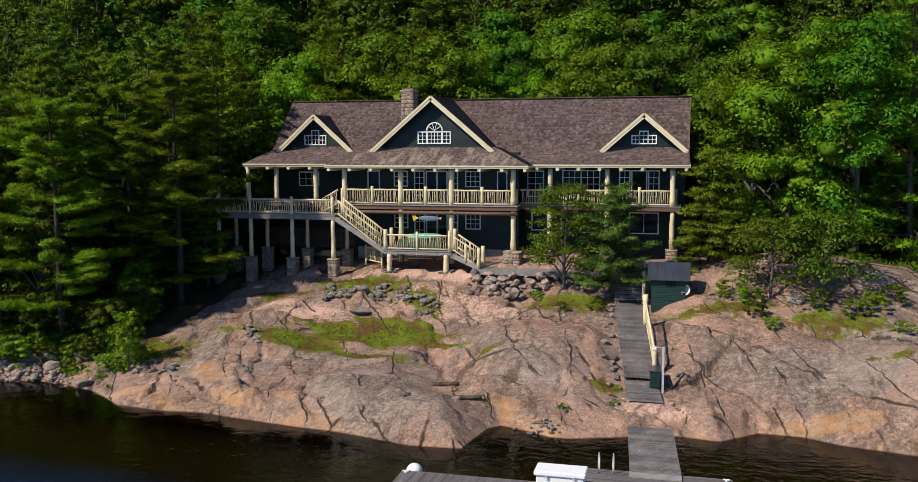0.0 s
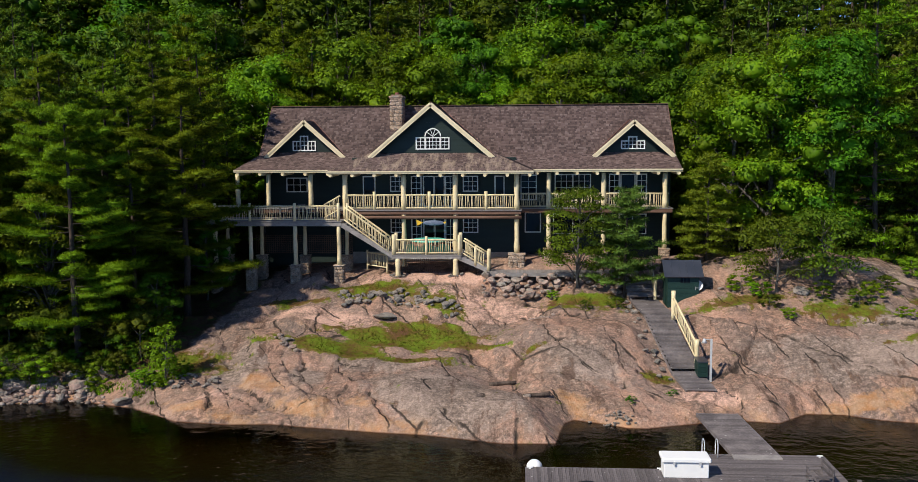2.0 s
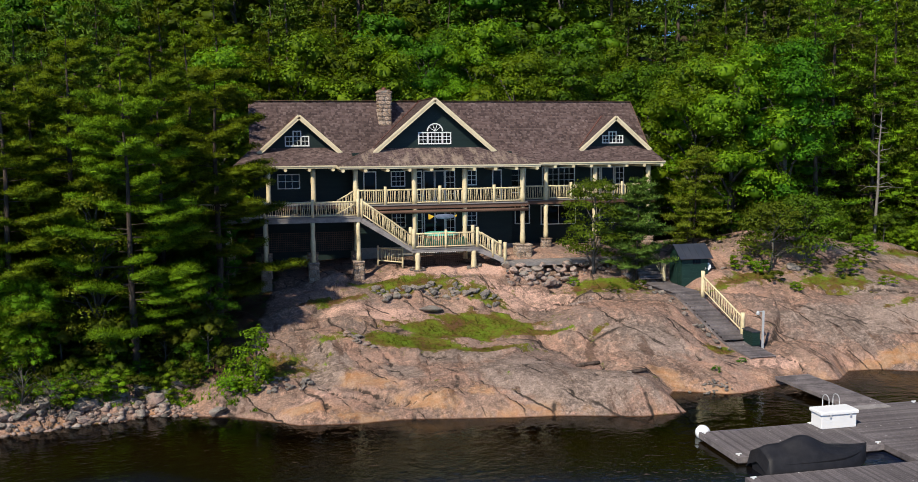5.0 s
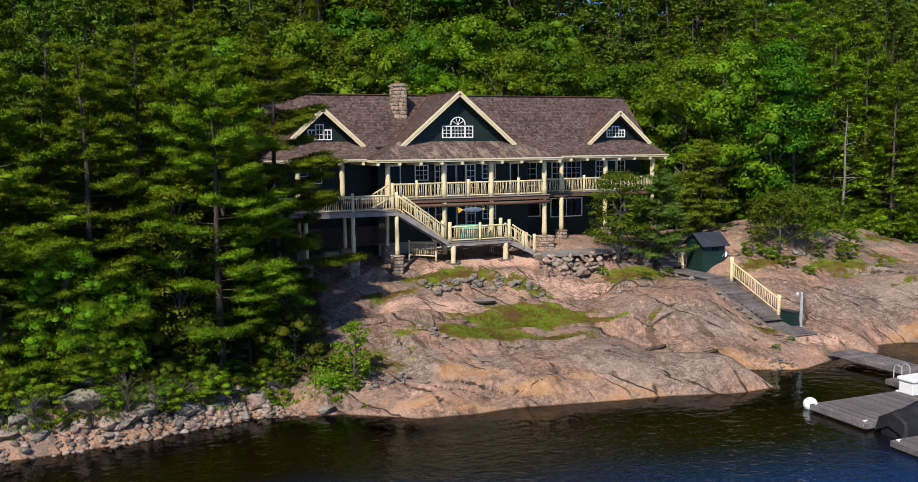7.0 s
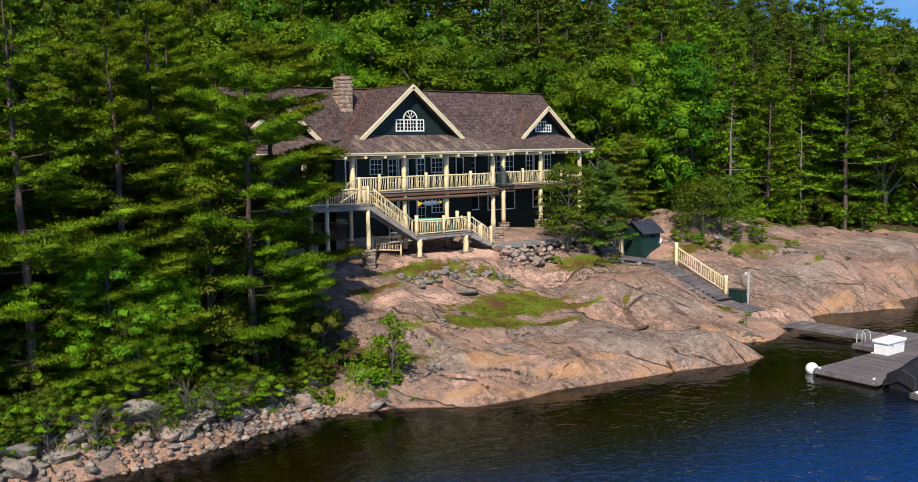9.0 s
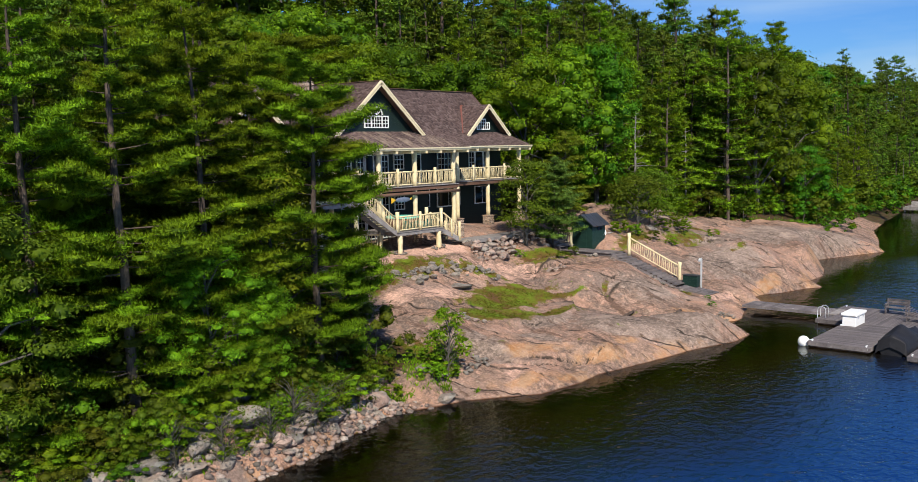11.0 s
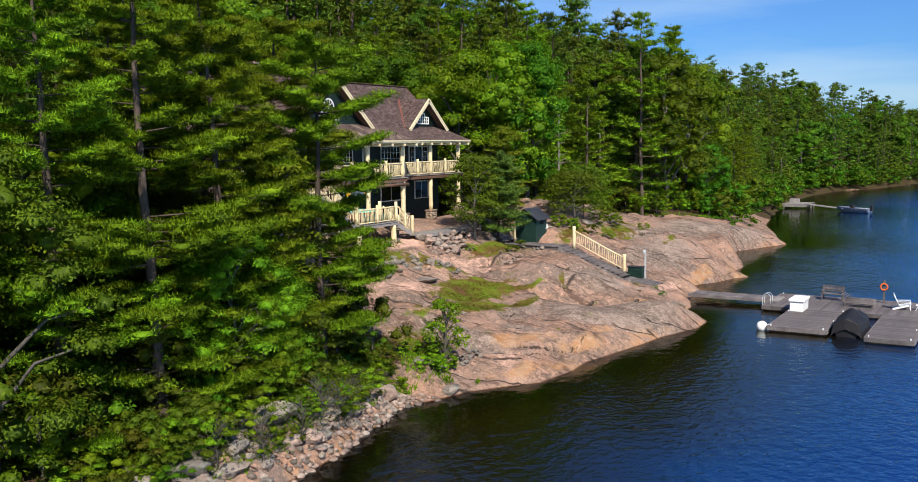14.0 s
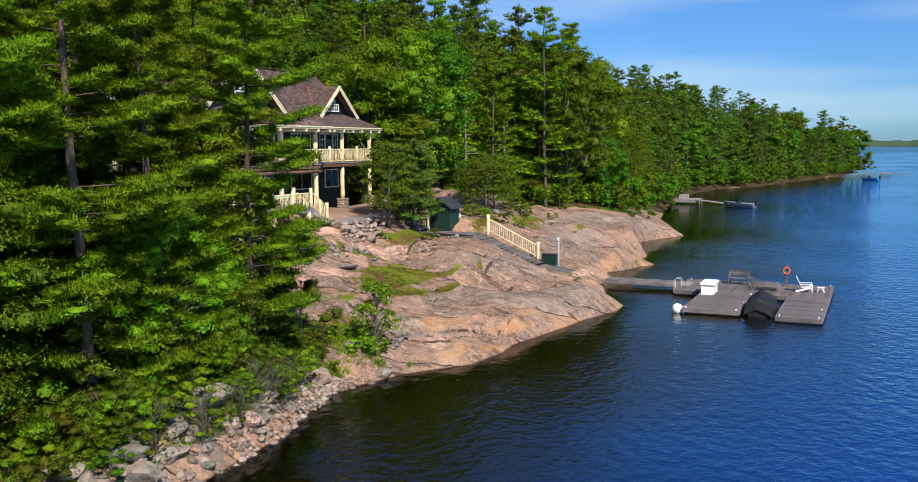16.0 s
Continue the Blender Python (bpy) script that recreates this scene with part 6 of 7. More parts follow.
for px in (-18.6, -14.8):
    for i in range(11):
        a = i * 0.57 + stone_rng.uniform(-0.2, 0.2)
        boulder(px + 0.42 * math.cos(a), 57.0 + 0.4 * math.sin(a), stone_rng.uniform(0.2, 0.36), "stone packed round a deck post", "stones round the deck posts", 0.1)
for i in range(34):
    boulder(-6.1 + stone_rng.gauss(0, 0.42), 40.25 + stone_rng.gauss(0, 0.22), stone_rng.uniform(0.13, 0.27), "pale stone in a small pile by the water", "pile of pale stones", 0.1)
for x, y, s, f in ((-41.4, 43.3, 2.5, 0.8), (-38.2, 43.7, 1.9, 0.8), (-45.8, 42.8, 2.1, 0.8), (-36.6, 44.3, 1.7, 0.75), (-41.0, 44.6, 2.4, 0.75), (-45.0, 43.7, 1.7, 0.8), (-43.6, 43.0, 1.2, 0.8), (-37.5, 44.6, 1.5, 0.8), (-39.0, 44.6, 1.3, 0.8), (-31.1, 42.4, 1.25, 0.85), (-36.3, 44.3, 1.0, 0.8),
                   (-8.4, 37.6, 1.9, 0.55), (-47.0, 43.6, 1.8, 0.8), (-33.6, 44.8, 1.3, 0.7), (-30.4, 44.3, 0.9, 0.7), (-46.2, 42.6, 1.1, 0.7), (1.5, 53.4, 0.55, 0.8), (2.2, 52.9, 0.5, 0.8), (6.0, 52.2, 1.2, 0.7), (9.2, 51.6, 0.9, 0.7), (-10.2, 41.6, 0.5, 0.8), (-32.3, 41.0, 0.55, 0.6)):
    boulder(x, y, s, "large lichen grey boulder on the shore" if s > 0.95 else "granite boulder on the shore", "", 0.3, flat=f)
for i in range(30):
    x = stone_rng.uniform(-48.5, -33)
    boulder(x, float(np.interp(x, SHORE_X, SHORE_Y)) + stone_rng.uniform(0.5, 2.4), stone_rng.uniform(0.6, 1.35), "angular lichen grey rock on the bank under the pines", "rocks on the bank", 0.3, flat=stone_rng.uniform(0.7, 1.1), pink=i % 3 == 0)
rs_gravel = np.random.RandomState(77)
gravel_x = rs_gravel.normal(0, 1, 650) * 0.7 + rs_gravel.choice((-47.6, -44.8, -41.6, -39.2, -37.8, -36.4, -34.8, -33.4), 650)
gravel_y = np.interp(gravel_x, SHORE_X, SHORE_Y) + np.abs(rs_gravel.normal(0.1, 0.8, 650)) - 0.2
gravel_r = (0.04 + 0.22 * rs_gravel.uniform(0, 1, (650, 1)) ** 2) * np.array([[1.0, 0.9, 0.65]])
GRAVEL = (gravel_x, gravel_y, gravel_r)
boulder(-35.0, 40.2, 1.3, "rock just under the amber water", "", 0.2, -0.62, 0.6)
for i in range(84):
    x = stone_rng.uniform(-48, -33.2)
    y = float(np.interp(x, SHORE_X, SHORE_Y)) + abs(stone_rng.gauss(0.35, 0.7))
    boulder(x, y, stone_rng.uniform(0.2, 0.62) if i % 7 else stone_rng.uniform(0.6, 0.95), "broken granite stone along the water's edge", "stones along the shore", 0.2, pink=i % 3 == 0)
for i in range(26):
    x = stone_rng.uniform(-30, -26.5)
    boulder(x, stone_rng.uniform(43.2, 44.6), stone_rng.uniform(0.2, 0.5), "broken granite stone along the water's edge", "stones along the shore", 0.2)
for i in range(22):
    y = stone_rng.uniform(44.5, 54.5)
    boulder(walk_x(y) - 1.0 - abs(stone_rng.gauss(0, 0.25)), y, stone_rng.uniform(0.22, 0.55), "granite stone beside the timber steps", "stones beside the steps", 0.2)
for x, y, turn in ((-11.5, 44.2, 8), (-9.8, 41.8, 12)):
    drift = thing("driftwood", "dark drift log caught on the rock", "driftwood", at=(x, y, ground_z(x, y) + 0.05))
    part("log", log(bmesh.new(), (-0.7, -0.1, 0.02), (0.7, 0.1, 0.1), 0.12, 0.09, 9, 0.02, 4, 5), BARK, drift)

# ---- furniture on the decks ----
table = thing("patio_table", "dark metal patio table on the side deck", "table", at=(-25.6, 58.6, SD_Z))
part("tabletop", log(bmesh.new(), (0, 0, 0.7), (0, 0, 0.73), 0.55, 0.55, 20), DARK_METAL, table)
for a in range(4):
    part("leg", beam(bmesh.new(), (0.4 * math.cos(a * 1.57), 0.4 * math.sin(a * 1.57), 0), (0.3 * math.cos(a * 1.57), 0.3 * math.sin(a * 1.57), 0.7), 0.03, 0.03, (0, 0.2, 0.1)), DARK_METAL, table)


def patio_chair(x, y, z, turn):
    t = thing("patio_chair", "dark metal patio chair with a slatted back", "chair", "patio chairs")
    t.matrix_basis = pose(x, y, z, 0, 0, turn)
    for sx in (-0.22, 0.22):
        part("leg", beam(bmesh.new(), (sx, -0.2, 0), (sx, -0.2, 0.62), 0.025, 0.025, (0, 1, 0)), DARK_METAL, t)
        part("leg", beam(bmesh.new(), (sx, 0.22, 0), (sx, 0.3, 0.95), 0.025, 0.025, (0, 1, 0)), DARK_METAL, t)
        part("armrest", beam(bmesh.new(), (sx, -0.22, 0.62), (sx, 0.25, 0.64), 0.04, 0.025), DARK_METAL, t)
    part("seat", boxed(-0.23, 0.23, -0.22, 0.24, 0.42, 0.45), DARK_METAL, t)
    for k in range(4):
        part("back_slat", beam(bmesh.new(), (-0.2, 0.25 + k * 0.015, 0.55 + k * 0.11), (0.2, 0.25 + k * 0.015, 0.55 + k * 0.11), 0.02, 0.06), DARK_METAL, t)


for x, y, a in ((-26.5, 58.6, 90), (-24.7, 58.7, -90), (-25.6, 59.6, 0)):
    patio_chair(x, y, SD_Z, a)
patio_chair(-12.6, 60.4, DECK_Z, 20)
patio_chair(-20.2, 60.4, DECK_Z, -15)
patio_chair(-6.8, 61.6, DECK_Z, 10)

# ---- the far shore and the neighbour's dock ----
ndock = thing("small_dock", "neighbour's small timber dock with a ramp", "dock")
boards(ndock, 92.5, 97.5, 51.0, 55.2, 0.8, DECK_GREY, "x", 0.3, seed=51)
for x in (92.7, 95, 97.3):
    for y in (51.2, 55.0):
        part("pile", log(bmesh.new(), (x, y, -1.5), (x, y, 0.78), 0.12, seg=8), DOCK_WOOD, ndock)
part("edge_beam", boxed(92.4, 92.5, 51.0, 55.2, 0.3, 0.75), DECK_GREY, ndock)
part("ramp", beam(bmesh.new(), (92.8, 51.0, 0.75), (92.0, 46.8, 0.35), 1.3, 0.12), DECK_GREY, ndock)
nbox = thing("cabinet", "pale grey cabinet standing on a small dock", "cabinet")
part("body", boxed(93.6, 94.8, 52.9, 54.3, 0.8, 1.55), DECK_GREY, nbox)
pole = thing("flag_pole", "thin grey pole on the bank", "pole", at=(97.5, 56.6, 0.6))
part("shaft", log(bmesh.new(), (0, 0, 0), (0, 0, 7.5), 0.035, 0.025, 6), BARK_GREY, pole)


def far_boat(x, y, turn, mat, label):
    t = thing("motor_boat", label, "boat")
    t.matrix_basis = pose(x, y, -0.2, 0, 0, turn)
    part("hull", boat_hull(5.4, 1.9, 0.9), mat, t)
    part("deck", boxed(-2.5, 1.6, -0.75, 0.75, 0.75, 0.82), WHITE_PLASTIC, t)
    part("console", boxed(-0.1, 0.5, -0.35, 0.35, 0.82, 1.35), COVER, t, bevel=0.05)
    part("outboard_motor", boxed(-3.1, -2.7, -0.2, 0.2, 0.5, 1.4), COVER, t, bevel=0.05)


far_boat(88.0, 43.6, 70, FISH_BLUE, "moored aluminium motor boat with a dark hull")
far_boat(211.0, 26.0, 60, mat_worn("bright_blue_hull", (0.02, 0.20, 0.45), (0.03, 0.26, 0.52), 1.0), "bright blue motor boat near the far point")
raft = thing("small_dock", "low pale dock at the tip of the far point", "dock")
part("platform", boxed(262, 268, 20.5, 23.5, 0.2, 0.5), DECK_GREY, raft)
canoe = thing("rowing_boat", "upturned white rowing boat on the bank", "boat")
canoe.matrix_basis = pose(196, 47.6, 1.6, 180, 0, 30)
part("hull", boat_hull(4.5, 1.4, 0.5), WHITE_PLASTIC, canoe)


# ---- trees ----
def tufts(rs, centres, normal, n, length, width, up=0.3, spread=0.8, firm=0.5):
    """n narrow blades at each centre, fanned over the cushion's surface: vertices and triangles."""
    m = len(centres) * n
    c = np.repeat(centres, n, 0) + rs.normal(0, 0.25 * length, (m, 3))
    o = np.repeat(normal, n, 0)
    way = o * firm + rs.normal(0, 0.55 * spread, (m, 3)) + np.array([0, 0, up])
    way /= np.linalg.norm(way, axis=1, keepdims=True) + 1e-9
    side = np.cross(way, o + rs.normal(0, 0.28, (m, 3)) + np.array([0, 0, 0.35]))
    side /= np.linalg.norm(side, axis=1, keepdims=True) + 1e-9
    ln = length * rs.uniform(0.6, 1.25, (m, 1))
    w = width * rs.uniform(0.7, 1.3, (m, 1))
    base = c - way * ln * 0.3
    v = np.stack([base - side * w * 0.5, base + side * w * 0.5, c + way * ln * 0.7], 1).reshape(-1, 3)
    return v, np.arange(len(v)).reshape(-1, 3), np.repeat(o + rs.normal(0, 0.12, (m, 3)) + np.array([0, 0, 0.25]), 3, 0)


def leaves(rs, centres, normal, size, corners=4):
    """A small leaf of four or three corners at each centre."""
    m = len(centres)
    nrm = normal + rs.normal(0, 0.32, (m, 3))
    nrm /= np.linalg.norm(nrm, axis=1, keepdims=True) + 1e-9
    u = np.cross(nrm, rs.normal(0, 1, (m, 3)))
    u /= np.linalg.norm(u, axis=1, keepdims=True) + 1e-9
    w = np.cross(nrm, u)
    s = size * rs.uniform(0.6, 1.3, (m, 1))
    if corners == 3:
        v = np.stack([centres - u * s * 0.5 + w * s * 0.7, centres - u * s - w * s * 0.6, centres + u * s], 1).reshape(-1, 3)
        f = np.arange(len(v)).reshape(-1, 3)
    else:
        v = np.stack([centres - u * s, centres - w * s * 0.6 + u * s * 0.1, centres + u * s, centres + w * s * 0.6 + u * s * 0.1], 1).reshape(-1, 3)
        q = np.arange(len(v)).reshape(-1, 4)
        f = np.stack([q[:, [0, 1, 2]], q[:, [0, 2, 3]]], 1).reshape(-1, 3)
    return v, f, np.repeat(normal + rs.normal(0, 0.18, (m, 3)), corners, 0)


def ball_shape(sub):
    """The vertices and triangles of a small faceted ball."""
    bm = bmesh.new()
    bmesh.ops.create_icosphere(bm, subdivisions=sub, radius=1.0)
    v, f = np.array([p.co[:] for p in bm.verts]), np.array([[p.index for p in q.verts] for q in bm.faces])
    bm.free()
    return v, f


BALLS = {1: ball_shape(1), 2: ball_shape(2)}


def hearts(rs, centres, radii, sub):
    """The dense twig-filled inside of each clump: a ragged lump that the leaves stand on."""
    v0, f0 = BALLS[sub]
    m, k = len(centres), len(v0)
    v = centres[:, None] + v0[None] * radii[:, None] * rs.uniform(0.62, 1.12, (m, k, 1))
    f = (f0[None] + (np.arange(m) * k)[:, None, None]).reshape(-1, 3)
    nor = np.tile(v0, (m, 1)) + rs.normal(0, 0.2, (m * k, 3)) + np.array([0, 0, 0.15])
    return v.reshape(-1, 3), f, nor


def tube(points, radii, seg=6):
    """A bent tapering limb through the points: vertices and quads."""
    pts, rad = np.asarray(points, float), np.asarray(radii, float)
    d = np.gradient(pts, axis=0)
    d /= np.linalg.norm(d, axis=1, keepdims=True) + 1e-9
    ref = np.where(np.abs(d[:, 2:3]) > 0.9, np.array([[1.0, 0, 0]]), np.array([[0, 0, 1.0]]))
    u = np.cross(d, ref)
    u /= np.linalg.norm(u, axis=1, keepdims=True) + 1e-9
    w = np.cross(d, u)
    a = np.arange(seg) * 2 * math.pi / seg
    v = pts[:, None] + rad[:, None, None] * (np.cos(a)[None, :, None] * u[:, None] + np.sin(a)[None, :, None] * w[:, None])
    k = len(pts)
    i = np.arange(k * seg).reshape(k, seg)
    f = np.stack([i[:-1], np.roll(i[:-1], -1, 1), np.roll(i[1:], -1, 1), i[1:]], -1).reshape(-1, 4)
    return v.reshape(-1, 3), f


NORMALS = {}


def soften(me, nor):
    """Lets the needles and leaves of one cushion take the light together, as a soft round mass."""
    nor = nor / (np.linalg.norm(nor, axis=1, keepdims=True) + 1e-9)
    NORMALS[me.name] = nor
    me.attributes.new("custom_normal", "FLOAT_VECTOR", "POINT").data.foreach_set("vector", nor.astype(np.float32).ravel())
    me.update()


class Pile:
    """Gathers pieces of geometry into one mesh."""

    def __init__(self):
        self.v, self.f, self.nor, self.n = [], [], [], 0

    def add(self, piece):
        v, f = piece[:2]
        self.v.append(v), self.f.append(f + self.n)
        if len(piece) > 2:
            self.nor.append(piece[2])
        self.n += len(v)

    def mesh(self, name, mat, smooth_faces=False):
        me = mesh_np(name, np.concatenate(self.v), np.concatenate(self.f), mat, smooth_faces or bool(self.nor))
        if self.nor:
            soften(me, np.concatenate(self.nor))
        return me


def pine_tree(seed, h, spread, whorls, per, clumps, blades, length, width, bare=0.06, mat=None, limbs=True, droop=0.0, lean=0.02, inner=0.38, fat=1.0, taper=0.62, heart=1, thick=0.40, skip=0.12, trunk=0.0095):
    """A white pine: long boughs in tiers, each a row of soft cushions of needles. The thing stands at the origin."""
    rs = np.random.RandomState(seed)
    wood, crown = Pile(), Pile()
    top = np.array([rs.normal(0, lean) * h, rs.normal(0, lean) * h, h])
    zs = np.linspace(0, 1, 9)
    bend = rs.normal(0, 0.010 * h, (9, 2)).cumsum(0) * 0.35
    bend -= bend[0]
    stem = np.stack([top[0] * zs + bend[:, 0], top[1] * zs + bend[:, 1], h * zs - 0.25], -1)
    wood.add(tube(stem, trunk * h * (1 - zs) ** 0.8 + 0.02, 8))
    cs, outs, mids, sizes = [], [], [], []
    for i in range(whorls):
        f = bare + (1 - bare) * ((i + 0.5 + rs.uniform(-0.25, 0.25)) / whorls) ** 0.88
        f = min(max(f, 0.04), 0.985)
        g = max((f - bare) / (1 - bare), 0)
        reach = spread * (0.7 + 0.3 * min(1, g / 0.2)) * (1 - g) ** taper + 0.5
        a0 = rs.uniform(0, 6.28)
        for k in range(per):
            if rs.uniform() < skip:
                continue
            fk = min(0.985, max(0.04, f + rs.normal(0, 0.42 / whorls)))
            at = np.array([np.interp(fk, zs, stem[:, c]) for c in range(3)])
            a = a0 + 6.28 * k / per + rs.normal(0, 0.3)
            L = reach * rs.uniform(0.55, 1.15)
            out = np.array([math.cos(a), math.sin(a), 0])
            rise = -0.06 + 0.24 * g - droop + rs.normal(0, 0.05)
            s = np.linspace(0, 1, 5)
            line = at + out * (s * L)[:, None] + np.array([0, 0, 1]) * (L * (rise * s + 0.14 * s ** 3))[:, None]
            if limbs:
                wood.add(tube(line, 0.0034 * h * (1 - 0.45 * g) * (1 - s * 0.85) * (0.4 + 0.6 * L / spread), 3))
            across = np.array([-math.sin(a), math.cos(a), 0])
            # the bough's cushions, broad in the middle and narrow at the tip
            count = max(3, int(round(clumps * (0.35 + 0.65 * L / spread))))
            for q in inner + (1 - inner) * (np.arange(count) + rs.uniform(0.1, 0.9, count)) / count:
                half = 0.30 * L * math.sin(math.pi * min(1, 0.25 + 0.72 * q)) * (0.5 + 0.5 * q)
                sd = rs.uniform(-1, 1) * half
                r = (0.14 + 0.068 * L) * rs.uniform(0.65, 1.35) * fat
                c0 = np.array([np.interp(q, s, line[:, c]) for c in range(3)]) + across * sd + np.array([0, 0, 0.05 - 0.10 * abs(sd)])
                d = rs.normal(0, 1, (blades, 3)) + np.array([0, 0, 0.55])
                d /= np.linalg.norm(d, axis=1, keepdims=True) + 1e-9
                long = 1 + 0.45 * abs(out[:2]) / max(abs(out[:2]).max(), 1e-9)
                reach3 = np.array([r * long[0], r * long[1], thick * r])
                cs.append(c0 + d * reach3 * rs.uniform(0.35, 1.02, (blades, 1)) ** 0.6)
                outs.append(d * np.array([0.6, 0.6, 1.0]))
                mids.append(c0 - np.array([0, 0, 0.05 * r]))
                sizes.append(reach3 * 0.52)
    crown.add(hearts(rs, np.array(mids), np.array(sizes), heart))
    tip = np.tile(stem[-1], (8, 1)) + rs.normal(0, 0.12, (8, 3))
    cs.append(tip), outs.append(np.tile([0, 0, 1.0], (8, 1)))
    crown.add(tufts(rs, np.concatenate(cs), np.concatenate(outs), 1, length, width, 0.18, 0.8, 0.8))
    return wood.mesh("trunk", BARK, True), crown.mesh("crown", mat or PINE)


def leafy_tree(seed, h, spread, clumps, per, size, mat, bark=None, low=0.16, flat=0.75, limb_n=7, corners=4, heart=1, fill=0.5):
    """A broad-leaved tree: forked limbs and many clumps of leaves with gaps between them."""
    rs = np.random.RandomState(seed)
    wood, crown = Pile(), Pile()
    zs = np.linspace(0, 1, 7)
    stem = np.stack([rs.normal(0, 0.035, 7).cumsum() * h * 0.3, rs.normal(0, 0.035, 7).cumsum() * h * 0.3, h * 0.85 * zs - 0.2], -1)
    stem[:, :2] -= stem[0, :2]
    wood.add(tube(stem, 0.016 * h * (1 - zs) ** 0.7 + 0.015, 7))
    tips = []
    for i in range(clumps):
        g = rs.uniform() ** 0.8
        z = h * (low + (1 - low) * g)
        r = spread * math.sqrt(max(0.03, 1 - (abs(g - 0.36) / 0.68) ** 2)) * rs.uniform(0.25, 1.0) ** 0.6
        a = rs.uniform(0, 6.28)
        at = np.array([np.interp(min(g * 0.8 + low * 0.6, 1), zs, stem[:, k]) for k in range(2)])
        tips.append((at[0] + r * math.cos(a), at[1] + r * math.sin(a), z))
    tips = np.array(tips)
    for i in rs.choice(clumps, min(clumps, limb_n * 2), replace=False):
        p = tips[i]
        f = min(0.95, max(0.15, (p[2] / h - 0.18) / 0.85))
        b = np.array([np.interp(f, zs, stem[:, k]) for k in range(3)])
        mid = (b + p) / 2 + np.array([0, 0, 0.06 * h])
        wood.add(tube([b, (b + mid) / 2, mid, p], [0.009 * h, 0.007 * h, 0.005 * h, 0.003 * h], 5))
    for p in tips:
        cr = spread * rs.uniform(0.20, 0.40)
        n = max(4, int(per * rs.uniform(0.6, 1.4)))
        d = rs.normal(0, 1, (n, 3))
        d /= np.linalg.norm(d, axis=1, keepdims=True)
        d[:, 2] = np.where(d[:, 2] < -0.25, -d[:, 2] * 0.6, d[:, 2])
        c = p + d * np.array([cr, cr, cr * flat]) * (rs.uniform(0.45, 1.0, (n, 1)) ** 0.4) * (1 + 0.25 * np.sin(d[:, :1] * 5 + p[0]))
        if heart:
            crown.add(hearts(rs, p[None], np.array([[cr, cr, cr * flat]]) * fill, heart))
        crown.add(leaves(rs, c, d * 0.85 + np.array([0, 0, 0.4]), size, corners))
    return wood.mesh("trunk", bark or BARK_GREY, True), crown.mesh("crown", mat)


PINE_LABELS = "tall white pine with tiers of flat green boughs"
LEAFY_LABELS = "broad-leaved forest tree with a full green crown"
KINDS = {}


def kind_of(key, name, label, category, meshes):
    KINDS[key] = (name, label, category, meshes)


for i in range(4):
    kind_of(("pine", 0, i), "pine_tree", PINE_LABELS, "tree", pine_tree(100 + i, 16.5, 4.4, 15, 6, 11, 185, 0.14, 0.037, 0.05, inner=0.36, fat=1.15, trunk=0.0125))
for i in range(2):
    kind_of(("airy_pine", 0, i), "pine_tree", "slender white pine with a bare trunk and separate airy boughs", "tree", pine_tree(180 + i, 14.3, 3.7, 13, 5, 12, 260, 0.135, 0.034, 0.13, inner=0.38, fat=1.35, taper=0.36, skip=0.08, trunk=0.0135))
for i in range(4):
    kind_of(("pine", 1, i), "pine_tree", PINE_LABELS, "tree", pine_tree(120 + i, 17, 4.1, 15, 6, 7, 46, 0.23, 0.066, 0.05, inner=0.30, fat=1.15, taper=0.68, thick=0.5, mat=(PINE, PINE_DARK, PINE_DARK, PINE)[i]))
FAR_PINES = [pine_tree(140 + i, 17, 4.2, 13, 5, 4, 15, 0.36, 0.13, 0.06, limbs=False, inner=0.22, fat=1.5, taper=0.66, thick=0.6) for i in range(3)]
for i in range(4):
    kind_of(("leafy", 0, i), "leafy_tree", LEAFY_LABELS, "tree", leafy_tree(200 + i, 11, 3.6, 85, 230, 0.072, (LEAF, LEAF_OLIVE, LEAF, LEAF_BRIGHT)[i], fill=0.42))
for i in range(4):
    kind_of(("leafy", 1, i), "leafy_tree", LEAFY_LABELS, "tree", leafy_tree(220 + i, 13, 4.0, 80, 200, 0.115, (LEAF, LEAF_BRIGHT, LEAF_BRIGHT, LEAF)[i], corners=3))
FAR_LEAFY = [leafy_tree(240 + i, 13, 4.4, 56, 56, 0.21, LEAF, limb_n=2, corners=3, fill=0.6) for i in range(3)]
for i in range(3):
    kind_of(("bush", 0, i), "bush", "leafy green bush at the edge of the woods", "bush", leafy_tree(260 + i, 2.6, 1.7, 26, 70, 0.065, (LEAF, LEAF_BRIGHT, LEAF_OLIVE)[i], low=0.08, limb_n=2, corners=3, fill=0.6))
for i in range(3):
    kind_of(("leafy", 3, i), "leafy_tree", LEAFY_LABELS, "tree", leafy_tree(280 + i, 12, 3.8, 80, 230, 0.078, (LEAF, OAK_LEAF, LEAF_BRIGHT)[i], corners=3, fill=0.4))
kind_of(("maple", 0, 0), "maple_tree", "slender young maple with olive and reddish leaves under the pines", "tree", leafy_tree(298, 9.6, 2.3, 84, 120, 0.075, MAPLE_LEAF, low=0.1, limb_n=14, heart=0))
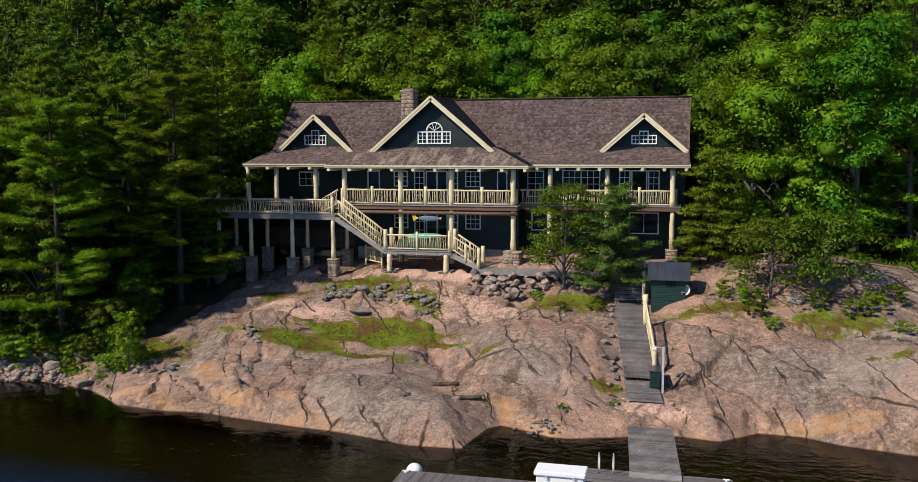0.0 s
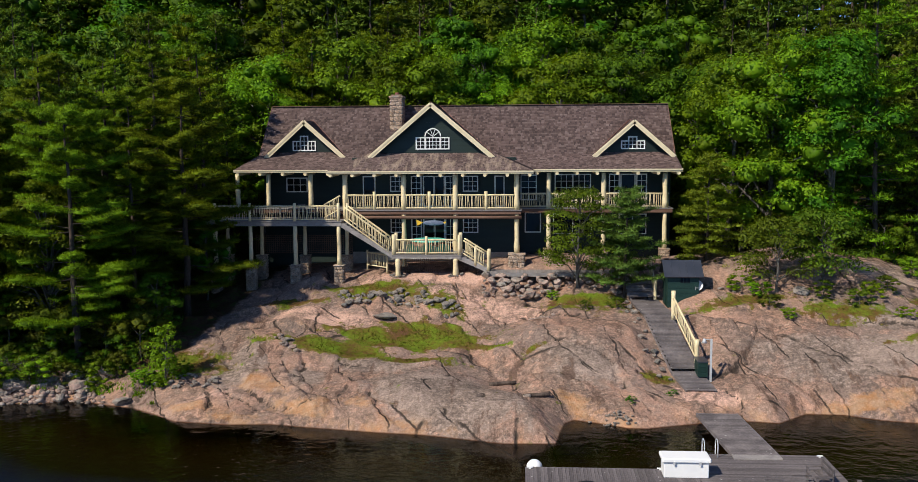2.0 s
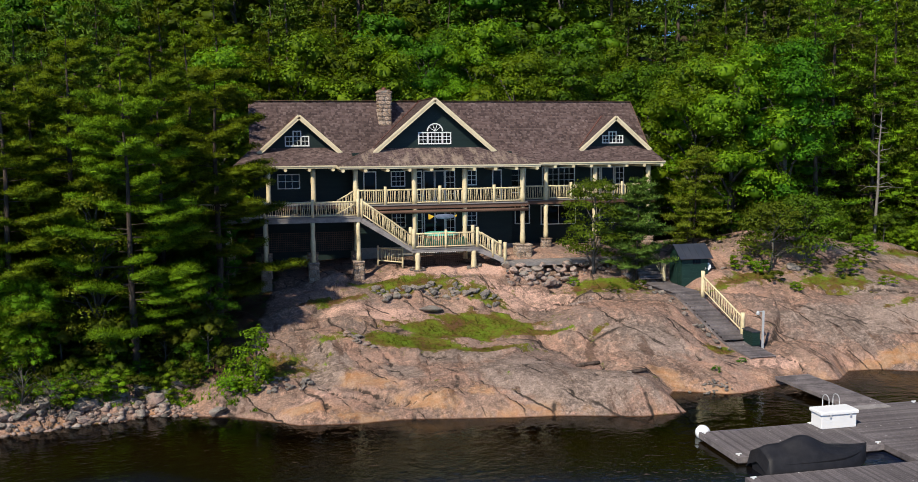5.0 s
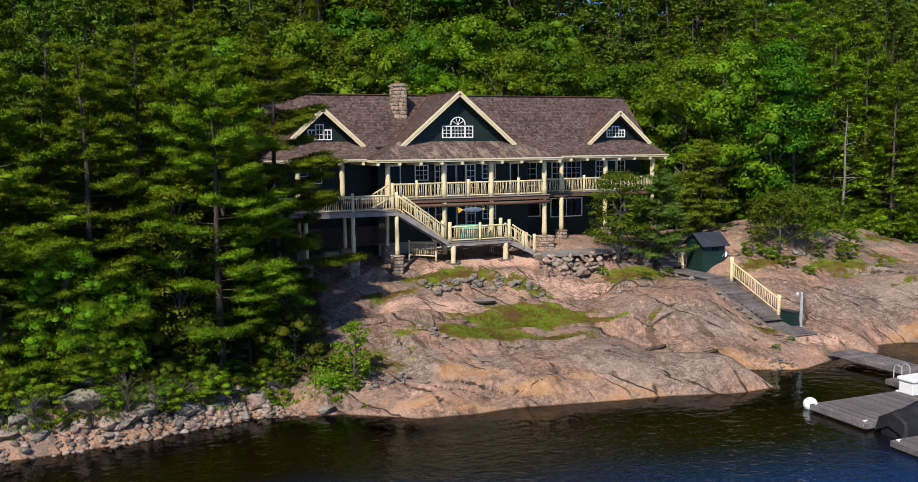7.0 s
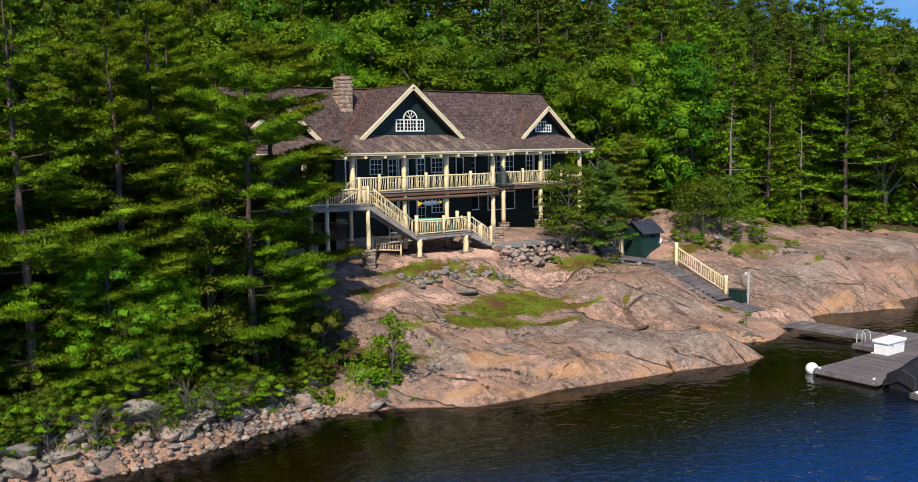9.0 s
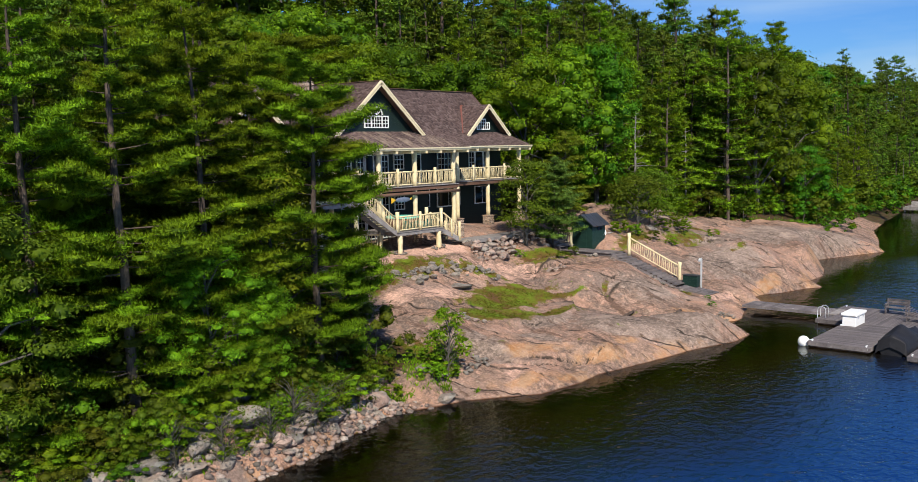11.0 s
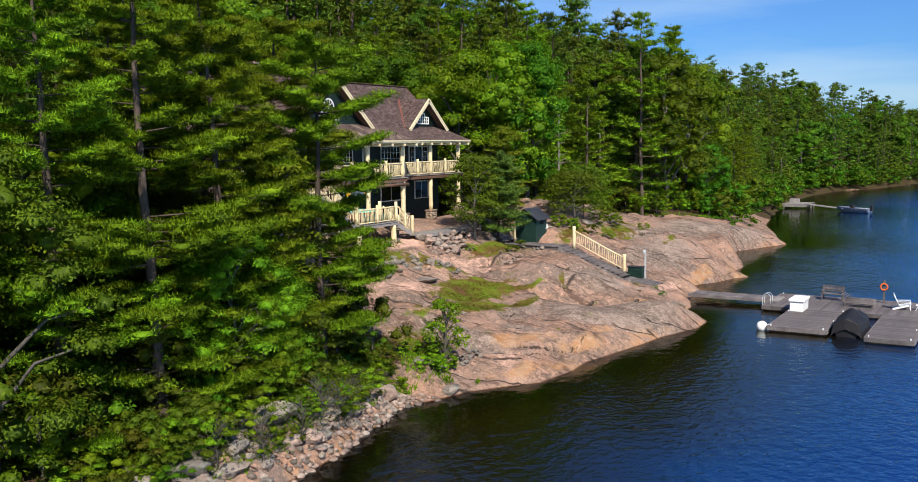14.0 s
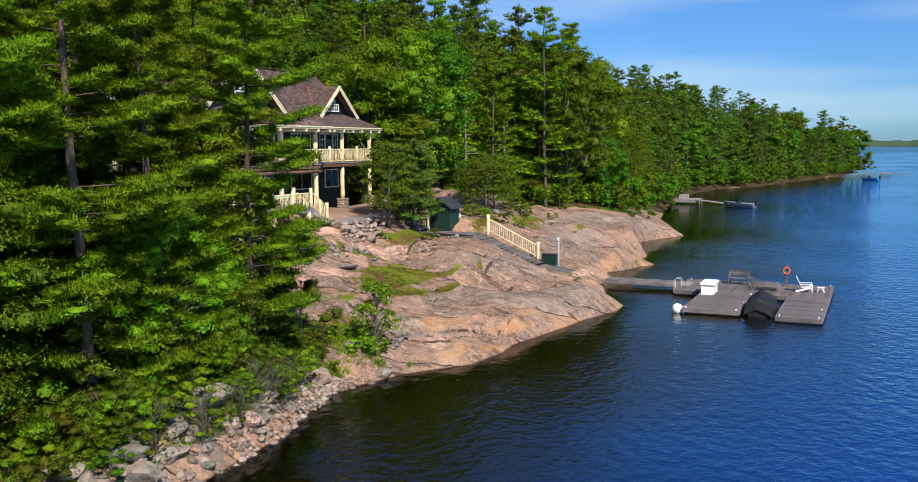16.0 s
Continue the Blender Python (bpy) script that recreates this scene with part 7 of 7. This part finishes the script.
kind_of(("shrub", 0, 0), "shrub", "twiggy half-bare shrub on the bank by the water", "bush", leafy_tree(296, 2.0, 1.2, 40, 9, 0.05, LEAF_OLIVE, low=0.15, limb_n=30, heart=0))
kind_of(("sapling", 0, 0), "sapling", "slender sapling with bright green young leaves", "tree", leafy_tree(295, 3.4, 1.1, 40, 50, 0.080, LEAF_BRIGHT, low=0.2, limb_n=16, heart=0))
kind_of(("oak", 0, 0), "oak_tree", "small oak with an airy olive green crown", "tree", leafy_tree(291, 6.2, 2.1, 92, 100, 0.080, OAK_LEAF, low=0.18, limb_n=8, flat=0.6, heart=0))
kind_of(("low_oak", 0, 0), "oak_tree", "low spreading oak growing on the rock", "tree", leafy_tree(293, 4.3, 2.4, 80, 95, 0.08, OAK_LEAF, low=0.24, limb_n=8, flat=0.5, heart=0))
kind_of(("young_pine", 0, 0), "young_pine_tree", "young white pine with soft blue green needles", "tree", pine_tree(292, 6.0, 1.7, 14, 6, 5, 80, 0.16, 0.035, 0.14, PINE_BLUE, inner=0.25, fat=1.1))
kind_of(("cedar", 0, 0), "cedar_tree", "dense olive green cedar with drooping sprays", "tree", pine_tree(301, 7.2, 2.4, 17, 6, 6, 60, 0.18, 0.045, 0.05, CEDAR, droop=0.22, inner=0.25))
kind_of(("rust", 1, 0), "dying_pine_tree", "dying pine with rust brown needles", "tree", pine_tree(160, 15, 2.6, 15, 5, 3, 12, 0.50, 0.09, 0.2, RUST_NEEDLES))
kind_of(("rust", 1, 1), "reddish_tree", "tree with reddish brown young leaves", "tree", leafy_tree(161, 12, 3.4, 50, 60, 0.17, RUST_NEEDLES, corners=3))


def snag(seed, h):
    """A dead tree: a bleached trunk with bare crooked limbs."""
    rs = np.random.RandomState(seed)
    wood = Pile()
    zs = np.linspace(0, 1, 8)
    stem = np.stack([rs.normal(0, 0.02, 8).cumsum() * h * 0.25, rs.normal(0, 0.02, 8).cumsum() * h * 0.25, h * zs - 0.2], -1)
    wood.add(tube(stem, 0.011 * h * (1 - zs) ** 0.6 + 0.02, 7))
    for k in range(26):
        f, a = rs.uniform(0.3, 0.97), rs.uniform(0, 6.28)
        at = np.array([np.interp(f, zs, stem[:, c]) for c in range(3)])
        L = h * rs.uniform(0.06, 0.17) * (1.25 - f)
        out = np.array([math.cos(a), math.sin(a), rs.uniform(-0.1, 0.7)])
        line = [at, at + out * L * 0.4, at + out * L * 0.75 + rs.normal(0, 0.06, 3) * L, at + out * L + rs.normal(0, 0.15, 3) * L]
        wood.add(tube(line, [0.045, 0.035, 0.025, 0.012], 4))
    return (wood.mesh("trunk", DEADWOOD, True),)


for i in range(2):
    kind_of(("snag", 0, i), "dead_tree", "bare dead tree with bleached crooked limbs", "tree", snag(330 + i, 13))


def plant(key, x, y, size=1.0, turn=0.0, label="", wide=1.0, z=None):
    """A tree of a kind, on the ground at x, y."""
    name, lab, cat, meshes = KINDS[key]
    t = thing(name, label or lab, cat)
    for me in meshes:
        new(me.name.split(".")[0], me).parent = t
    t.matrix_basis = pose(x, y, (ground_z(x, y) if z is None else z) - 0.05, 0, 0, turn) @ Matrix.Diagonal((size * wide, size * wide, size, 1))
    return t


# the trees that stand out, one by one
plant(("airy_pine", 0, 0), -35.1, 46.2, 1.0, 20, "lone white pine on the bank with a bare grey trunk")
plant(("airy_pine", 0, 1), -31.2, 52.6, 1.02, 120, "white pine close beside the side deck with long boughs", 1.1)
plant(("airy_pine", 0, 0), -34.2, 51.8, 1.0, 230, wide=0.8)
plant(("pine", 0, 1), -40.8, 45.9, 0.92, 80)
plant(("pine", 0, 2), -44.6, 45.2, 1.0, 140)
plant(("pine", 0, 3), -38.7, 49.4, 1.0, 210)
plant(("pine", 0, 0), -47.4, 46.6, 0.95, 50)
plant(("pine", 0, 2), -36.5, 53.0, 0.95, 15, wide=0.85)
plant(("pine", 0, 3), -35.0, 58.5, 1.0, 95, wide=0.9)
plant(("maple", 0, 0), -37.1, 46.9, 0.98, 30)
plant(("leafy", 0, 1), -33.8, 46.6, 0.22, 100)
plant(("leafy", 0, 0), -31.4, 48.6, 0.36, 200)
plant(("leafy", 3, 2), -39.6, 44.7, 0.42, 10)
plant(("leafy", 3, 2), -42.2, 44.4, 0.5, 250, "young broad-leaved tree with bright green leaves on the bank")
plant(("leafy", 0, 3), -41.0, 43.9, 0.36, 80)
plant(("leafy", 0, 2), -30.9, 55.4, 0.5, 160)
plant(("sapling", 0, 0), -29.3, 43.9, 0.88, 10)
plant(("oak", 0, 0), -6.95, 55.3, 1.0, 40, "small oak with an airy green crown beside the boardwalk")
plant(("young_pine", 0, 0), -4.1, 54.9, 1.16, 120, "", 1.08)
plant(("cedar", 0, 0), 1.4, 57.6, 1.0, 0)
plant(("low_oak", 0, 0), 4.6, 52.6, 1.0, 70)
plant(("low_oak", 0, 0), 7.4, 53.0, 1.05, 170)

plant(("rust", 1, 0), 41.0, 59.0, 1.0, 40)
for i, (x, y, k) in enumerate(((18.4, 60.5, 0.85), (9.5, 66.5, 1.0), (31.0, 61.5, 0.8))):
    plant(("snag", 0, i % 2), x, y, k, 70 * i)

for x, y, k in ((-38.6, 42.6, 1.0), (-39.8, 42.5, 1.15), (-37.4, 43.2, 0.9), (-41.2, 42.2, 0.9), (-43.4, 42.0, 1.0), (-36.4, 43.4, 0.8), (-45.0, 42.4, 1.0)):
    plant(("shrub", 0, 0), x, y, k, x * 37)

# the woods, by chance
rng = random.Random(7)
spots = [(-35.1, 46.2), (-40.8, 45.9), (-44.6, 45.2), (-38.7, 49.4), (-31.2, 52.6), (-47.4, 46.6), (-36.5, 53), (-35.0, 58.5), (1.2, 58.2), (-37.1, 46.9), (41.0, 59.0), (18.4, 59.5), (9.5, 66.5), (31.0, 60.5)]
cells = {}


def claim(x, y, gap):
    """Takes the place unless a tree stands nearer than gap."""
    cx, cy = int(x // 6), int(y // 6)
    for i in range(cx - 1, cx + 2):
        for j in range(cy - 1, cy + 2):
            for a, b in cells.get((i, j), ()):
                if (x - a) ** 2 + (y - b) ** 2 < gap * gap:
                    return False
    cells.setdefault((cx, cy), []).append((x, y))
    return True


for a, b in spots:
    claim(a, b, 0)


def wooded(x, y, d):
    if -33.0 < x < 2.5 and 50 < y < 72.5:
        return False
    if -30.5 < x < 9 and y < 56:
        return False
    if x < -28:
        return d > 3.0 and not (x > -38.0 and y < 56)
    if x > 2.5:
        return d > (18.0 if x < 14 else 15.5 if x < 22 else 12.5 if x < 28 else 11.0 if x < 40 else 8.0 if x < 55 else 4.0 if x < 100 else 2.5)
    return y > 72


zones = [(2600, -95, -29, 43, 110), (2200, -45, 40, 56, 100), (1800, -95, 70, 95, 165), (3600, 4, 135, 44, 130)]
cand = np.concatenate([np.stack([np.random.RandomState(50 + k).uniform(a, b, n), np.random.RandomState(60 + k).uniform(c, d, n)], -1) for k, (n, a, b, c, d) in enumerate(zones)])
cand_d = land_d(cand[:, 0], cand[:, 1])
cand_z = ground(cand[:, 0], cand[:, 1])[0]
order = np.argsort(np.random.RandomState(3).uniform(0, 1, len(cand)))
count = {1: 0, 2: 0}
far_spots = []
for k in order:
    x, y, front, gz = float(cand[k, 0]), float(cand[k, 1]), float(cand_d[k]), float(cand_z[k])
    if not wooded(x, y, front):
        continue
    if front > (72 if x > 26 else 130):
        continue
    near = (x < 34 and front < 22) or (34 <= x < 78 and front < 15) or (x < -29 and x > -55 and y < 56) or (72 < y < 78 and -34 < x < 6) or (2 < x < 18 and y < 68)
    lod = 1 if near or (y < 84 and -50 < x < 34) else 2
    if lod == 1 and not near and rng.random() < 0.4:
        lod = 2
    gap = 3.3 if near and x > 20 else 2.9 if near else 3.9 if lod == 1 else 4.1 if y < 100 else 5.0
    if count[lod] >= (0, 215, 680)[lod] or not claim(x, y, gap):
        continue
    count[lod] += 1
    patch = math.sin(x * 0.13 + 1.7) + math.sin(y * 0.11 + x * 0.05) + rng.uniform(-0.9, 0.9)
    behind = 4 < y - 68 < 40 and -34 < x < 8
    pine = patch < (-0.2 if behind else 1.1 if x > 8 else 0.75)
    edge = 0.72 if front < 9 else 1.0
    size = edge * (rng.uniform(0.75, 1.15) if pine else rng.uniform(0.85, 1.2)) * (1.18 if 18 < x < 110 and front > 10 else 1.0)
    if lod == 2:
        far_spots.append((x, y, gz, size * (1.0 if y < 92 or x > 30 else 1.35), pine))
        continue
    if rng.random() < (0.015 if x > 4 else 0.0):
        key = ("rust", 1, rng.randrange(2))
    else:
        key = ("pine", 0 if x < -29 and y < 53 else lod, rng.randrange(4)) if pine else ("leafy", 3, rng.randrange(3)) if x < -29 and y < 52 else ("leafy", lod, rng.randrange(4))
    plant(key, x, y, size, rng.uniform(0, 360), z=gz)

# the rest of the woods, along the far shore to the point
for k in range(700):
    x = rng.uniform(128, 287)
    y = float(np.interp(x, SHORE_X, SHORE_Y)) + rng.uniform(1.5, 60) * (1 if x < 240 else 0.5)
    if claim(x, y, 4.6):
        far_spots.append((x, y, None, rng.uniform(0.75, 1.1), rng.random() < 0.6))
xs, ys = np.array([f[0] for f in far_spots]), np.array([f[1] for f in far_spots])
zs_far = ground(xs, ys)[0]


def woods(name, label, meshes, pine, mat, places=None):
    """Many far trees as one mesh, each with its own shade."""
    rs = np.random.RandomState(9 if pine else 10)
    vs, fs, sh, ns, at = [], [], [], [], 0
    shapes = []
    for me in meshes:
        v = np.empty(len(me.vertices) * 3, np.float32)
        me.vertices.foreach_get("co", v)
        k = len(me.polygons[0].vertices)
        f = np.empty(len(me.polygons) * k, np.int32)
        me.loops.foreach_get("vertex_index", f)
        shapes.append((v.reshape(-1, 3), f.reshape(-1, k), NORMALS.get(me.name)))
    for (x, y, z, size, is_pine), gz in (zip(far_spots, zs_far) if places is None else places):
        if is_pine != pine:
            continue
        v, f, nor = shapes[rs.randint(len(shapes))]
        a, s = rs.uniform(0, 6.28), size * rs.uniform(0.9, 1.1)
        c, k = math.cos(a), math.sin(a)
        w = v * np.array([s * 1.08, s * 1.08, s])
        vs.append(np.stack([w[:, 0] * c - w[:, 1] * k + x, w[:, 0] * k + w[:, 1] * c + y, w[:, 2] + gz - 0.1], -1))
        fs.append(f + at)
        if nor is not None:
            ns.append(np.stack([nor[:, 0] * c - nor[:, 1] * k, nor[:, 0] * k + nor[:, 1] * c, nor[:, 2]], -1))
        sh.append(np.full(len(v), rs.uniform()))
        at += len(v)
    me = mesh_np(name, np.concatenate(vs), np.concatenate(fs), mat, bool(ns), {"tree": np.concatenate(sh)})
    if ns:
        soften(me, np.concatenate(ns))
    return tagged(new(name, me), label, "woods", kind="stuff")


woods("pine_woods", "far pine woods climbing the hill behind the house", [m[1] for m in FAR_PINES], True, PINE_DARK)
woods("pine_trunks", "trunks of the far pine woods", [m[0] for m in FAR_PINES], True, BARK)
woods("leafy_woods", "far broad-leaved woods with full green crowns", [m[1] for m in FAR_LEAFY], False, LEAF)
woods("leafy_trunks", "trunks of the far broad-leaved woods", [m[0] for m in FAR_LEAFY], False, BARK_GREY)

low = []
for k in range(260):
    x = rng.uniform(38, 285)
    y = float(np.interp(x, SHORE_X, SHORE_Y)) + (rng.uniform(3.5, 8.0) if x < 70 else rng.uniform(0.8, 4.5))
    low.append((x, y, 0, rng.uniform(0.6, 1.7), False))
low_z = ground(np.array([b[0] for b in low]), np.array([b[1] for b in low]))[0]
woods("shore_bushes", "low green bushes along the far shore", [leafy_tree(270 + i, 2.6, 1.7, 16, 16, 0.15, LEAF, low=0.08, limb_n=1, corners=3)[1] for i in range(3)], False, LEAF, list(zip(low, low_z)))

# bushes along the edge of the woods
for k in range(210):
    zone = k % 4
    if zone < 2:
        x = rng.uniform(-50, -29)
        y = float(np.interp(x, SHORE_X, SHORE_Y)) + rng.uniform(1.6, 7.5)
    elif zone == 2:
        x, y = rng.uniform(3, 34), rng.uniform(54, 63)
    else:
        x, y = rng.uniform(34, 60), rng.uniform(50, 62)
    d = float(land_d(np.array([x]), np.array([y]))[0])
    if d < 1.5 or (x > -31.5 and x < 0) or (x > 3 and d < (17.0 if x < 14 else 14.5 if x < 22 else 11.5 if x < 28 else 9.5 if x < 40 else 6)):
        continue
    plant(("bush", 0, k % 3), x, y, rng.uniform(0.4, 1.2) * (0.5 if d < 3 else 1), rng.uniform(0, 360))

for k in range(34):
    x = rng.uniform(-49, -32.5)
    y = float(np.interp(x, SHORE_X, SHORE_Y)) + rng.uniform(0.7, 2.8)
    plant(("bush", 0, (1, 0, 1, 2)[k % 4]), x, y, rng.uniform(0.22, 0.55), rng.uniform(0, 360), "low bright green bush on the stony bank", 1.3)

# the far side of the lake
rs = np.random.RandomState(4)
bx = np.linspace(-1200, 2400, 240)
by = -2600 + 0 * bx
ridge = 24 + 6 * np.sin(bx / 170) + 5 * np.sin(bx / 61 + 1) + rs.uniform(-2.0, 2.0, 240)
fy = bx[::-1] * 0.9 - 500
front_v = np.stack([3000 + 0 * bx, fy, 0 * bx - 1], -1)
top_v = np.stack([3060 + 0 * bx, fy, ridge], -1)
back_v = np.stack([3400 + 0 * bx, fy, ridge * 0.2], -1)
tagged(new("backdrop", mesh_np("backdrop", np.concatenate([front_v, top_v, back_v]), grid_faces(240, 3), FAR_WOODS)), "distant wooded shore across the lake", "shore", kind="structure")

# grass, ferns and small plants on the rock
def grass_patch(name, label, count, seed, pick, length, width, blades, mat):
    rs = np.random.RandomState(seed)
    x, y = pick(rs, count)
    z = ground(x, y)[0]
    c = np.stack([x, y, z], -1)
    a = rs.uniform(0, 6.28, len(x))
    v, f, _ = tufts(rs, c, np.stack([np.cos(a), np.sin(a), 0 * a], -1) * 0.5, blades, length, width, 1.1)
    tagged(new(name, mesh_np(name, v, f, mat)), label, "grass", kind="stuff")


def on_moss(rs, n):
    x, y = rs.uniform(-30, 26, n), rs.uniform(43, 58, n)
    ok = moss_at(x, y) + rs.normal(0, 0.10, n) + 0.12 * wave(x, y, 83, 1.6) > 0.66
    return x[ok], y[ok]


def in_box(x0, x1, y0, y1):
    def pick(rs, n):
        return rs.uniform(x0, x1, n), rs.uniform(y0, y1, n)
    return pick


def wood_edge(rs, n):
    x, y = rs.uniform(3, 60, n), rs.uniform(46, 66, n)
    f = forest_at(x, y)
    ok = (f > 0.25) & (f < 0.98)
    return x[ok], y[ok]


def bank(rs, n):
    x = rs.uniform(-50, -29, n)
    y = np.interp(x, SHORE_X, SHORE_Y) + rs.uniform(0.7, 5.0, n)
    ok = wave(x, y, 81, 3.0) + rs.normal(0, 0.3, n) > 0.1
    return x[ok], y[ok]


gravel_z = ground(GRAVEL[0], GRAVEL[1])[0] + 0.02
gravel_v, gravel_f, _ = hearts(np.random.RandomState(78), np.stack([GRAVEL[0], GRAVEL[1], gravel_z], -1), GRAVEL[2], 1)
tagged(new("gravel", mesh_np("gravel", gravel_v, gravel_f, SHORE_GRAVEL)), "pink and grey broken stones along the bank", "gravel", kind="stuff")
grass_patch("grass", "ferns and low plants on the bank", 3600, 5, bank, 0.26, 0.07, 7, LEAF_BRIGHT)
grass_patch("grass", "short moss and grass in the hollows of the rock", 60000, 1, on_moss, 0.10, 0.03, 4, GRASS)
grass_patch("fern", "bright green ferns under the pines", 900, 2, in_box(-39.8, -36.0, 43.4, 46.0), 0.26, 0.09, 9, LEAF_BRIGHT)
grass_patch("grass", "bright grass along the edge of the woods", 16000, 3, wood_edge, 0.30, 0.05, 5, LEAF_BRIGHT)
for x, y, s in ((-30.2, 44.0, 0.28), (-29.0, 44.2, 0.30), (-28.7, 44.9, 0.24), (-33.0, 43.9, 0.3), (-37.0, 43.4, 0.5), (-38.4, 43.3, 0.5), (-40.2, 43.2, 0.4), (-44.2, 43.1, 0.5), (2.6, 53.0, 0.4), (3.6, 52.2, 0.35), (7.0, 51.6, 0.35),
                (9.6, 51.4, 0.4), (10.8, 52.2, 0.35), (-6.7, 52.4, 0.22), (-4.8, 52.7, 0.26), (3.7, 50.7, 0.3), (8.7, 50.6, 0.36), (10.6, 48.8, 0.26), (4.5, 49.5, 0.25), (-30.6, 43.6, 0.28), (-29.6, 43.5, 0.28), (-30.0, 45.2, 0.28), (-3.0, 42.9, 0.14), (-5.2, 41.6, 0.14), (13.4, 55.0, 0.5), (-8.6, 54.8, 0.22)):
    plant(("bush", 0, 1 if x < -28 else int(abs(x * 3)) % 3), x, y, s, x * 40, "small leafy bush growing in a crack of the rock", 1.3)
